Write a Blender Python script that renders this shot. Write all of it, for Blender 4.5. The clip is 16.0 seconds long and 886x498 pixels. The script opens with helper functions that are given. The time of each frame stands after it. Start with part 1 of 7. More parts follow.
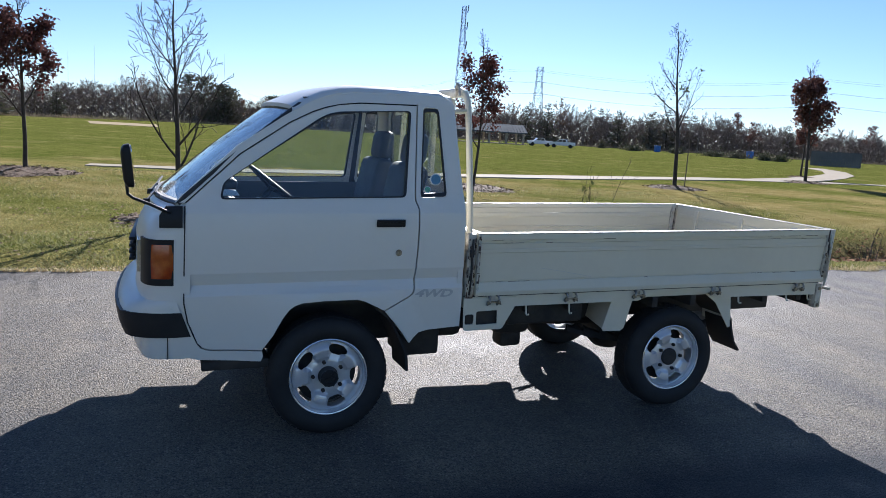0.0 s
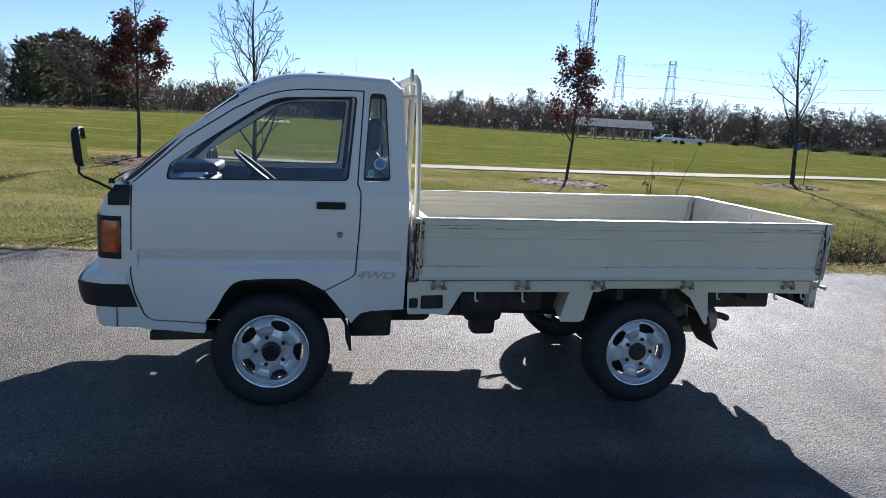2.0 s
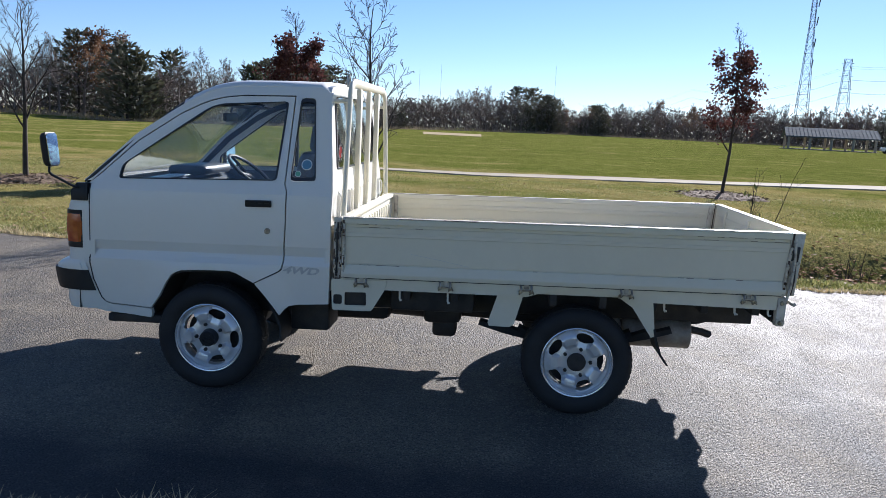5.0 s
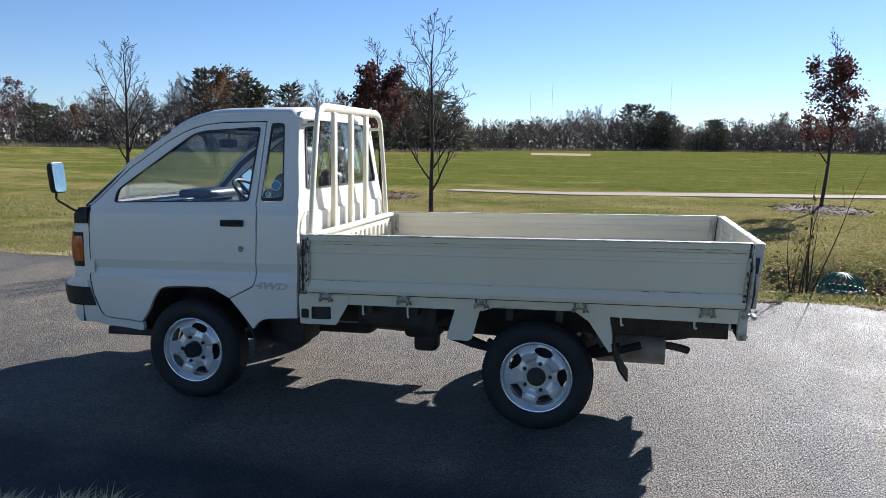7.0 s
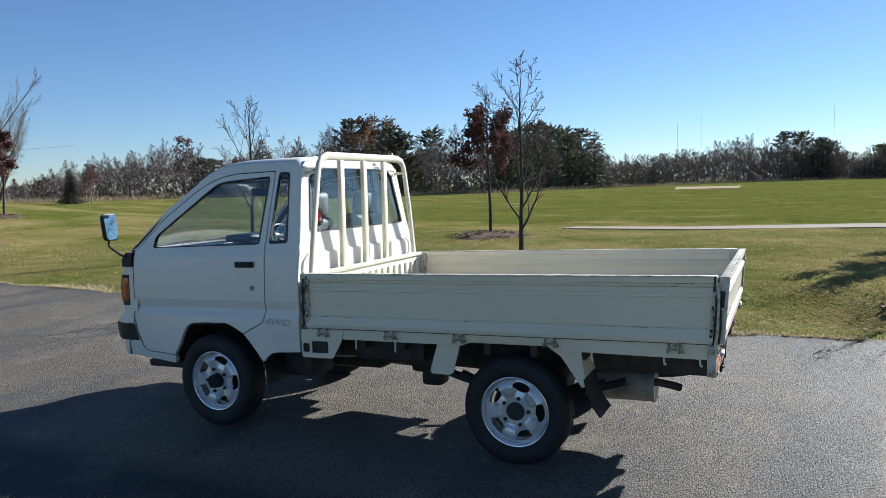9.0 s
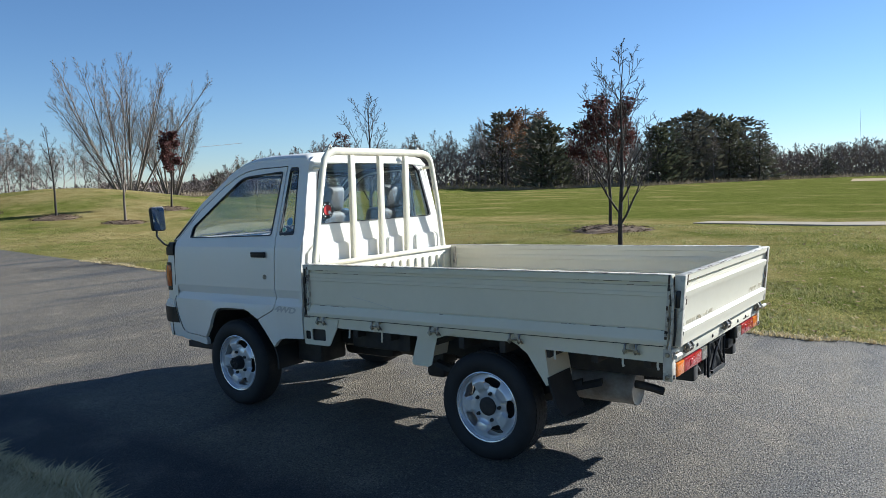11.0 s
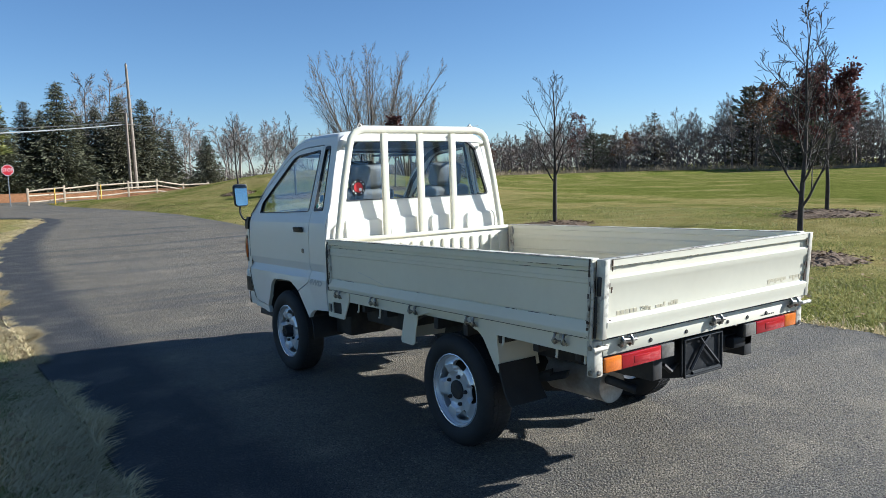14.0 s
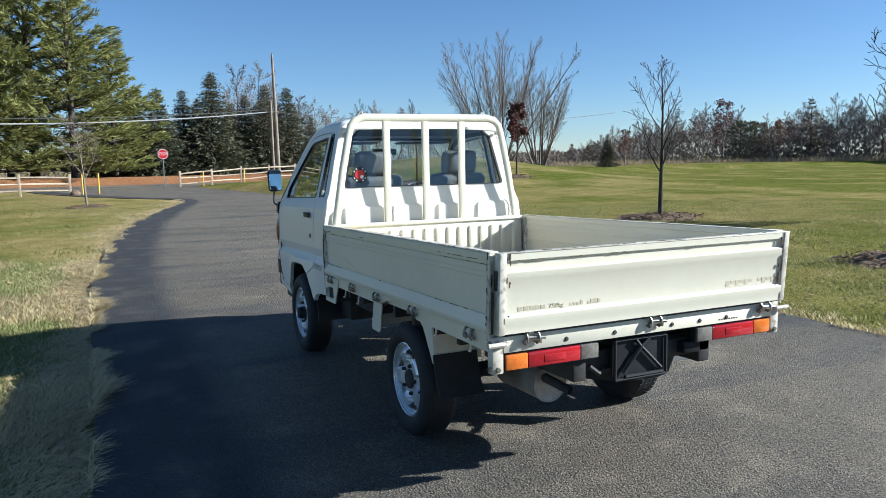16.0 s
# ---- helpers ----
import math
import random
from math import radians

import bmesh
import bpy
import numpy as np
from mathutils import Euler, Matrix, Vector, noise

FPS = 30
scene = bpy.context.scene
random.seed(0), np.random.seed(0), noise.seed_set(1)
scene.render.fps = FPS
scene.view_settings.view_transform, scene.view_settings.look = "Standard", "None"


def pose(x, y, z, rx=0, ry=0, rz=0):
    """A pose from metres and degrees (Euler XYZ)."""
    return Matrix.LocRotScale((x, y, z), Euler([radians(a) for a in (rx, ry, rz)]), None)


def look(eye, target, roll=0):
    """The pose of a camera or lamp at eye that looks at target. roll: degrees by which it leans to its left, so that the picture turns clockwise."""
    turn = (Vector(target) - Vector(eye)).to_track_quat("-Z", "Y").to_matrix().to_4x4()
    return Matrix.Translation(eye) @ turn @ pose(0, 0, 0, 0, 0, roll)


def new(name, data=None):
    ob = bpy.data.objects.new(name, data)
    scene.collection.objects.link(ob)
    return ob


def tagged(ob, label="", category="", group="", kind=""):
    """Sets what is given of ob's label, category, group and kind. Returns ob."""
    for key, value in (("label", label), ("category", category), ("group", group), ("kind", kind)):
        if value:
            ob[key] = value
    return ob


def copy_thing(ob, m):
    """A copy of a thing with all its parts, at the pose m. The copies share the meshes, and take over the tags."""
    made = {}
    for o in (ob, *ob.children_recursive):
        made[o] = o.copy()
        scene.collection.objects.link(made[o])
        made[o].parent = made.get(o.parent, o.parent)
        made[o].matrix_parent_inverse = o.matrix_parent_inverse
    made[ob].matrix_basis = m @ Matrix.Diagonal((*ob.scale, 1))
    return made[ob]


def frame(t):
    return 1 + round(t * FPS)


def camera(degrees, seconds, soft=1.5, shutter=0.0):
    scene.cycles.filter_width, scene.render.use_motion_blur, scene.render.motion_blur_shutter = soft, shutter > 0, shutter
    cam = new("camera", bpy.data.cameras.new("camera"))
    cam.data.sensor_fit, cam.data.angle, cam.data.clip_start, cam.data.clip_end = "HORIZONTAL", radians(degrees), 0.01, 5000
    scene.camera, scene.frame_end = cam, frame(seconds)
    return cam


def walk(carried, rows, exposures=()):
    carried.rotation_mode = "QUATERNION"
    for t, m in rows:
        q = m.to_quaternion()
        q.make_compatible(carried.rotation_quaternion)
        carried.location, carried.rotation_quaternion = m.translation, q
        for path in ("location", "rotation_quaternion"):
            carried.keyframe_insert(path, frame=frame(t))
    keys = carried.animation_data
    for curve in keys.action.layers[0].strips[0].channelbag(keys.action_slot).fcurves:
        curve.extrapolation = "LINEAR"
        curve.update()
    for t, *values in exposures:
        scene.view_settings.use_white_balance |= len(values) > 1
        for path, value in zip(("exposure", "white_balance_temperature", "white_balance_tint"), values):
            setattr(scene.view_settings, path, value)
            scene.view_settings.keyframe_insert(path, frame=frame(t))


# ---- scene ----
cam = camera(61.2, 16.0, 0.8)
METRES, EYE, TILT, LEAN, TURN = 8.065, 1.59, -1.3, 0.0, -19.9
ROWS = [
    (0.0, 0.0, 0.0, 0.0, 0.39, -7.33, -3.03),
    (0.5, 0.0318, -0.0079, -0.0003, 2.62, -7.4, -3.11),
    (1.0, 0.0572, -0.0057, -0.0008, 5.15, -7.63, -3.23),
    (1.5, 0.085, 0.0028, -0.0011, 7.52, -7.88, -3.33),
    (2.0, 0.1219, 0.0046, -0.0008, 9.94, -8.13, -3.35),
    (2.5, 0.1549, 0.0053, 0.0022, 12.39, -8.27, -3.42),
    (3.0, 0.1795, 0.0189, 0.0006, 14.96, -8.31, -3.45),
    (3.5, 0.2038, 0.0299, 0.0028, 17.54, -8.24, -3.5),
    (4.0, 0.2409, 0.0353, 0.0021, 20.1, -8.15, -3.4),
    (6.5, 0.3841, 0.0815, 0.0012, 31.49, -7.14, -1.79),
    (7.0, 0.4086, 0.0984, 0.0019, 33.49, -6.58, -1.22),
    (7.5, 0.443, 0.1081, 0.0022, 35.45, -5.81, -0.47),
    (8.0, 0.4715, 0.1191, 0.004, 37.8, -4.93, 0.08),
    (8.5, 0.4938, 0.14, 0.0015, 40.89, -4.13, 0.5),
    (9.0, 0.5156, 0.1556, 0.0032, 44.43, -3.62, 0.68),
    (11.5, 0.6144, 0.2824, 0.0004, 59.06, -4.42, 0.56),
    (12.0, 0.622, 0.3137, -0.0011, 62.17, -4.8, 0.43),
    (12.5, 0.631, 0.3412, 0.0001, 65.37, -4.92, 0.46),
    (13.0, 0.6519, 0.3691, -0.0005, 68.55, -4.93, 0.64),
    (13.5, 0.6628, 0.3936, -0.0004, 71.67, -4.99, 0.68),
    (14.0, 0.669, 0.4255, -0.0034, 74.51, -5.2, 0.63),
    (14.5, 0.6787, 0.4574, -0.0043, 77.14, -5.52, 0.55),
    (15.0, 0.6898, 0.4887, -0.003, 79.79, -5.8, 0.42),
    (15.5, 0.6871, 0.5199, -0.005, 82.42, -5.99, 0.21),
    (16.0, 0.6879, 0.549, -0.003, 85.1, -6.11, -0.12),
]
walk(cam, [(t, pose(0, 0, EYE, TILT, LEAN, 0) @ pose(0, 0, 0, 0, 0, TURN) @ pose(METRES * x, METRES * y, METRES * z, 90 + pitch, roll, yaw)) for t, x, y, z, yaw, pitch, roll in ROWS],
     exposures=[(0.0, 1.28, 5600, 16), (4.0, 1.26, 5600, 16), (7.5, 1.18, 5650, 14), (9.0, 1.10, 5600, 10), (13.0, 1.23, 5480, 8), (16.0, 1.24, 5450, 7)])

# ---- light: a low winter sun and a clear sky ----
SUN_AZ, SUN_EL = 24.0, 25.0
world = bpy.data.worlds.new("world")
scene.world = world
world.use_nodes = True
_nt = world.node_tree
_sky = _nt.nodes.new("ShaderNodeTexSky")
_sky.sky_type, _sky.sun_disc = "NISHITA", False
_sky.sun_elevation, _sky.sun_rotation = radians(SUN_EL), radians(SUN_AZ)
_sky.air_density, _sky.dust_density, _sky.ozone_density = 0.85, 0.04, 3.5
_bg = _nt.nodes["Background"]
_bg.inputs["Strength"].default_value = 0.05
_nt.links.new(_sky.outputs[0], _bg.inputs["Color"])
sun = new("sun", bpy.data.lights.new("sun", "SUN"))
sun.data.energy, sun.data.angle, sun.data.color = 5.0, radians(0.53), (1.0, 0.925, 0.80)
_sd = Vector((math.sin(radians(SUN_AZ)) * math.cos(radians(SUN_EL)), math.cos(radians(SUN_AZ)) * math.cos(radians(SUN_EL)), math.sin(radians(SUN_EL))))
sun.matrix_world = look(_sd * 60, (0, 0, 0))


# ---- materials ----
def mat(name, c1, c2=None, scale=3.0, fine=60.0, rough=0.5, metal=0.0, bump=0.15, depth=0.004, vary=0.0, coat=0.0, rough2=None, contrast=(0.35, 0.65), dirt=None, spec=0.5, grain=0.75):
    """Two-scale noise in colour, a fine relief, and optional dirt blotches (colour, scale, amount)."""
    c2 = c2 or tuple(0.85 * v for v in c1)
    m = bpy.data.materials.new(name)
    m.use_nodes = True
    n, l = m.node_tree.nodes, m.node_tree.links
    b = n["Principled BSDF"]
    tc = n.new("ShaderNodeTexCoord")

    def noise_tex(s, detail=4.0):
        t = n.new("ShaderNodeTexNoise")
        t.inputs["Scale"].default_value, t.inputs["Detail"].default_value = s, detail
        l.new(tc.outputs["Object"], t.inputs["Vector"])
        return t.outputs["Fac"]

    def ramp(fac, lo, hi):
        r = n.new("ShaderNodeMapRange")
        r.inputs["From Min"].default_value, r.inputs["From Max"].default_value = lo, hi
        l.new(fac, r.inputs["Value"])
        return r.outputs["Result"]

    def blend(fac, a, c, mode="MIX"):
        x = n.new("ShaderNodeMix")
        x.data_type, x.blend_type = "RGBA", mode
        for v, k in ((fac, 0), (a, 6), (c, 7)):
            if isinstance(v, (int, float)):
                x.inputs[k].default_value = v
            elif isinstance(v, tuple):
                x.inputs[k].default_value = (*v[:3], 1)
            else:
                l.new(v, x.inputs[k])
        return x.outputs[2]

    big, small = noise_tex(scale), noise_tex(fine)
    col = blend(ramp(big, *contrast), c1, c2)
    col = blend(ramp(small, 0.25, 0.75), col, blend(1.0, col, (grain, grain, grain), "MULTIPLY"))
    if dirt:
        dc, ds, da = dirt
        col = blend(ramp(noise_tex(ds, 8.0), 0.62 - 0.25 * da, 0.75), col, dc)
    if vary:
        oi = n.new("ShaderNodeObjectInfo")
        hs = n.new("ShaderNodeHueSaturation")
        l.new(ramp(oi.outputs["Random"], 0, 1), hs.inputs["Value"])
        mr = hs.inputs["Value"].links[0].from_node
        mr.inputs["To Min"].default_value, mr.inputs["To Max"].default_value = 1 - vary, 1 + vary
        l.new(col, hs.inputs["Color"])
        col = hs.outputs[0]
    l.new(col, b.inputs["Base Color"])
    b.inputs["Roughness"].default_value, b.inputs["Metallic"].default_value = rough, metal
    b.inputs["Specular IOR Level"].default_value = spec
    if rough2 is not None:
        rr = ramp(big, 0.3, 0.7)
        rr.node.inputs["To Min"].default_value, rr.node.inputs["To Max"].default_value = rough, rough2
        l.new(rr, b.inputs["Roughness"])
    if coat:
        b.inputs["Coat Weight"].default_value, b.inputs["Coat Roughness"].default_value = coat, 0.08
    if bump:
        bp = n.new("ShaderNodeBump")
        bp.inputs["Strength"].default_value, bp.inputs["Distance"].default_value = bump, depth
        l.new(small, bp.inputs["Height"])
        l.new(bp.outputs[0], b.inputs["Normal"])
    return m


def glass_mat(name, tint=(0.9, 0.95, 0.93), rough=0.0):
    """Thin pane: clear, tinted, with a sharp gloss by Fresnel."""
    m = bpy.data.materials.new(name)
    m.use_nodes = True
    n, l = m.node_tree.nodes, m.node_tree.links
    n.remove(n["Principled BSDF"])
    t, g, f, x = n.new("ShaderNodeBsdfTransparent"), n.new("ShaderNodeBsdfGlossy"), n.new("ShaderNodeLayerWeight"), n.new("ShaderNodeMixShader")
    p, q = n.new("ShaderNodeMath"), n.new("ShaderNodeMapRange")
    t.inputs[0].default_value = (*tint, 1)
    g.inputs["Roughness"].default_value = rough
    f.inputs["Blend"].default_value = 0.5
    p.operation, p.inputs[1].default_value = "POWER", 4.0
    q.inputs["To Min"].default_value, q.inputs["To Max"].default_value = 0.05, 0.95
    for a, c in ((f.outputs["Facing"], p.inputs[0]), (p.outputs[0], q.inputs[0]), (q.outputs[0], x.inputs[0]), (t.outputs[0], x.inputs[1]), (g.outputs[0], x.inputs[2]), (x.outputs[0], n["Material Output"].inputs[0])):
        l.new(a, c)
    return m


CAB = mat("cab_white_paint", (0.75, 0.73, 0.67), (0.72, 0.70, 0.64), 0.9, 30, rough=0.3, bump=0.0, grain=0.985)
BED = mat("bed_cream_paint", (0.69, 0.65, 0.52), (0.655, 0.61, 0.48), 1.4, 25, rough=0.4, bump=0.01, rough2=0.5, grain=0.965)
WORN = mat("worn_cream_paint", (0.68, 0.65, 0.55), (0.46, 0.41, 0.33), 9, 50, rough=0.5, bump=0.1, dirt=((0.07, 0.05, 0.04), 26, 0.42), grain=0.9)
BLACKP = mat("black_plastic", (0.014, 0.015, 0.018), (0.024, 0.026, 0.029), 6, 220, rough=0.45, bump=0.1, depth=0.001, spec=0.22)
RUBBER = mat("tyre_rubber", (0.012, 0.012, 0.013), (0.021, 0.021, 0.021), 8, 120, rough=0.75, bump=0.15, depth=0.002)
SEAL = mat("window_rubber", (0.015, 0.016, 0.02), rough=0.45, bump=0)
CHASSIS = mat("chassis_black", (0.015, 0.015, 0.016), (0.05, 0.042, 0.035), 7, 60, rough=0.7, bump=0.25)
RUST = mat("rusty_muffler", (0.46, 0.42, 0.36), (0.30, 0.25, 0.205), 8, 60, rough=0.5, metal=0.25, bump=0.2)
RIM = mat("silver_wheel_paint", (0.74, 0.74, 0.745), (0.64, 0.64, 0.645), 9, 60, rough=0.3, metal=0.45, bump=0.02, grain=0.95)
CHROME = mat("zinc_metal", (0.42, 0.40, 0.36), (0.19, 0.17, 0.15), 40, 150, rough=0.35, metal=0.9, bump=0.1)
CHIP = mat("chipped_paint_steel", (0.045, 0.035, 0.03), (0.12, 0.075, 0.05), 30, 90, rough=0.8, bump=0.2)
DECALG = mat("grey_decal", (0.60, 0.595, 0.575), rough=0.4, bump=0)
DECALT = mat("gold_decal", (0.60, 0.535, 0.385), rough=0.4, bump=0)
MIRROR = mat("mirror_glass", (0.9, 0.92, 0.93), (0.9, 0.92, 0.93), rough=0.02, metal=1.0, bump=0)
AMBER = mat("amber_lens", (0.75, 0.20, 0.02), (0.62, 0.15, 0.02), 30, 180, rough=0.15, bump=0.1, depth=0.002, coat=0.6)
AMBERD = mat("orange_lens", (0.46, 0.075, 0.015), (0.36, 0.05, 0.012), 30, 180, rough=0.15, bump=0.1, depth=0.002, coat=0.6)
REDL = mat("red_lens", (0.42, 0.012, 0.02), (0.36, 0.01, 0.015), 30, 180, rough=0.15, bump=0.1, depth=0.002, coat=0.6)
CLEARL = mat("clear_lens", (0.15, 0.135, 0.12), (0.21, 0.195, 0.17), 30, 180, rough=0.15, bump=0.1, coat=0.6)
HEADL = mat("head_lamp_glass", (0.35, 0.37, 0.4), (0.5, 0.52, 0.55), 40, 150, rough=0.08, metal=0.4, bump=0.1, coat=1)
SEATM = mat("seat_vinyl", (0.09, 0.095, 0.105), (0.13, 0.135, 0.145), 10, 150, rough=0.6, bump=0.1)
DASHM = mat("dash_plastic", (0.05, 0.055, 0.065), (0.07, 0.075, 0.085), 8, 200, rough=0.45, bump=0.05)
LINER = mat("cab_liner", (0.10, 0.11, 0.12), (0.13, 0.135, 0.14), 4, 90, rough=0.7)
GLASS = glass_mat("cab_glass", (0.92, 0.95, 0.94))
STICKR = mat("red_sticker", (0.6, 0.03, 0.03), rough=0.4, bump=0)
STICKB = mat("black_sticker", (0.02, 0.02, 0.02), rough=0.4, bump=0)
STICKW = mat("white_sticker", (0.75, 0.78, 0.78), rough=0.4, bump=0)
STICKG = mat("green_sticker", (0.15, 0.45, 0.30), rough=0.4, bump=0)
STICKU = mat("blue_sticker", (0.12, 0.28, 0.42), rough=0.4, bump=0)


# ---- mesh helpers ----
def part(name, bm, material, parent=None, label="", smooth=35, materials=()):
    """Links a bmesh as one mesh object under a thing or a part."""
    bmesh.ops.recalc_face_normals(bm, faces=bm.faces)
    me = bpy.data.meshes.new(name)
    bm.to_mesh(me)
    bm.free()
    for m in (material, *materials):
        me.materials.append(m)
    if smooth:
        me.polygons.foreach_set("use_smooth", [True] * len(me.polygons))
        me.set_sharp_from_angle(angle=radians(smooth))
    ob = new(name, me)
    if parent:
        ob.parent = parent
    return tagged(ob, label)


def thing(name, m, label, category, group="", kind=""):
    e = new(name)
    e.empty_display_size = 0.2
    e.matrix_world = m
    return tagged(e, label, category, group, kind)


def box(bm, lo, hi, bevel=0.0, segs=2, m=None):
    lo, hi = Vector(lo), Vector(hi)
    r = bmesh.ops.create_cube(bm, size=1, matrix=(m or Matrix()) @ Matrix.Translation((lo + hi) / 2) @ Matrix.Diagonal((*(hi - lo), 1)))
    if bevel:
        es = {e for v in r["verts"] for e in v.link_edges}
        bmesh.ops.bevel(bm, geom=list(es), offset=bevel, segments=segs, affect="EDGES", profile=0.5)
    return bm


def tube(bm, pts, r, segs=8, cap=True, flat=1.0):
    """Swept round bar through pts; r one radius or one for each point."""
    pts = [Vector(p) for p in pts]
    rs = r if isinstance(r, (list, tuple)) else [r] * len(pts)
    rings, side = [], None
    for i, p in enumerate(pts):
        d = (pts[min(i + 1, len(pts) - 1)] - pts[max(i - 1, 0)]).normalized()
        if side is None:
            side = d.orthogonal().normalized()
        side = (side - d * side.dot(d)).normalized()
        up = d.cross(side)
        rings.append([bm.verts.new(p + (side * math.cos(a) * flat + up * math.sin(a)) * rs[i]) for a in (2 * math.pi * k / segs for k in range(segs))])
    for a, b in zip(rings, rings[1:]):
        for k in range(segs):
            bm.faces.new((a[k], a[(k + 1) % segs], b[(k + 1) % segs], b[k]))
    if cap:
        bm.faces.new(rings[0][::-1])
        bm.faces.new(rings[-1])
    return bm


def revolve(bm, profile, segs=40, axis="y", centre=(0, 0, 0)):
    """Turns a profile of (radius, along) round an axis."""
    c, rings = Vector(centre), []
    for k in range(segs):
        a = 2 * math.pi * k / segs
        u, v = math.cos(a), math.sin(a)
        ring = []
        for r, h in profile:
            ring.append(bm.verts.new(c + Vector({"y": (r * u, h, r * v), "z": (r * u, r * v, h), "x": (h, r * u, r * v)}[axis])))
        rings.append(ring)
    for k in range(segs):
        a, b = rings[k], rings[(k + 1) % segs]
        for i in range(len(profile) - 1):
            bm.faces.new((a[i], a[i + 1], b[i + 1], b[i]))
    bmesh.ops.remove_doubles(bm, verts=bm.verts, dist=1e-5)
    return bm


def sheet(outline, holes, cuts, place, inward, bm=None):
    """A panel from a 2D outline with holes, cut along lines (axis, value), laid into space by place(u, v), with thickness."""
    b = bmesh.new()
    es = []
    for loop in (outline, *holes):
        vs = [b.verts.new((u, v, 0)) for u, v in loop]
        es += [b.edges.new((vs[i], vs[(i + 1) % len(vs)])) for i in range(len(vs))]
    bmesh.ops.triangle_fill(b, use_beauty=True, use_dissolve=False, edges=es)
    for axis, value in cuts:
        bmesh.ops.bisect_plane(b, geom=b.verts[:] + b.edges[:] + b.faces[:], plane_co=(value, value, 0), plane_no=(1, 0, 0) if axis == "u" else (0, 1, 0))
    for v in b.verts:
        v.co = Vector(place(v.co.x, v.co.y))
    r = bmesh.ops.extrude_face_region(b, geom=b.faces[:], use_keep_orig=True)
    bmesh.ops.translate(b, verts=[g for g in r["geom"] if isinstance(g, bmesh.types.BMVert)], vec=inward)
    if bm is None:
        return b
    me = bpy.data.meshes.new("tmp")
    b.to_mesh(me)
    b.free()
    bm.from_mesh(me)
    bpy.data.meshes.remove(me)
    return bm


def grid_sheet(bm, rows, closed=False):
    """Quads over rows of points."""
    vs = [[bm.verts.new(p) for p in row] for row in rows]
    for a, b in zip(vs, vs[1:]):
        for i in range(len(a) - 1 + closed):
            j = (i + 1) % len(a)
            bm.faces.new((a[i], a[j], b[j], b[i]))
    return bm


def thicken(bm, vec):
    r = bmesh.ops.extrude_face_region(bm, geom=bm.faces[:], use_keep_orig=True)
    bmesh.ops.translate(bm, verts=[g for g in r["geom"] if isinstance(g, bmesh.types.BMVert)], vec=vec)
    return bm


def rounded(pts, r, n=4):
    """A closed polygon with its corners rounded."""
    out, k = [], len(pts)
    for i in range(k):
        p, a, b = Vector(pts[i]), Vector(pts[i - 1]), Vector(pts[(i + 1) % k])
        da, db = (a - p), (b - p)
        q = min(r, da.length * 0.45, db.length * 0.45)
        s, e = p + da.normalized() * q, p + db.normalized() * q
        for j in range(n + 1):
            t = j / n
            out.append(tuple((1 - t) ** 2 * s + 2 * t * (1 - t) * p + t * t * e))
    return out


def text_part(name, body, size, m, material, parent, label="", bold=0.0):
    """Flat lettering in the built-in font as a mesh."""
    cu = bpy.data.curves.new(name, "FONT")
    cu.body, cu.size, cu.extrude, cu.offset, cu.align_x, cu.align_y = body, size, 0.0008, bold, "CENTER", "CENTER"
    tmp = new("tmp_text", cu)
    bpy.context.view_layer.update()
    me = bpy.data.meshes.new_from_object(tmp.evaluated_get(bpy.context.evaluated_depsgraph_get()))
    bpy.data.objects.remove(tmp)
    me.materials.append(material)
    me.transform(m)
    ob = new(name, me)
    ob.parent = parent
    return tagged(ob, label)


# ---- ground, road, path ----
def smooth_step(a, b, v):
    t = np.clip((v - a) / (b - a), 0, 1)
    return t * t * (3 - 2 * t)


ROAD_NEAR = [(60, 1.2), (14, 2.0), (2, 2.15), (-4, 2.12), (-8.7, 2.4), (-15, 3.05), (-21, 4.2), (-26, 5.4), (-28.5, 5.75), (-30.8, 5.4), (-33.5, 3.6), (-38, 1.6), (-46, -1.0), (-56, -3.0)]
ROAD_FAR = [(60, 8.6), (14, 8.35), (2, 8.18), (-5, 8.55), (-11.7, 9.3), (-20, 10.3), (-27, 10.8), (-33, 10.6), (-40, 9.9), (-48, 9.0), (-56, 9.5)]


def edge_at(line, x):
    xs, ys = [p[0] for p in line][::-1], [p[1] for p in line][::-1]
    return np.interp(x, xs, ys)


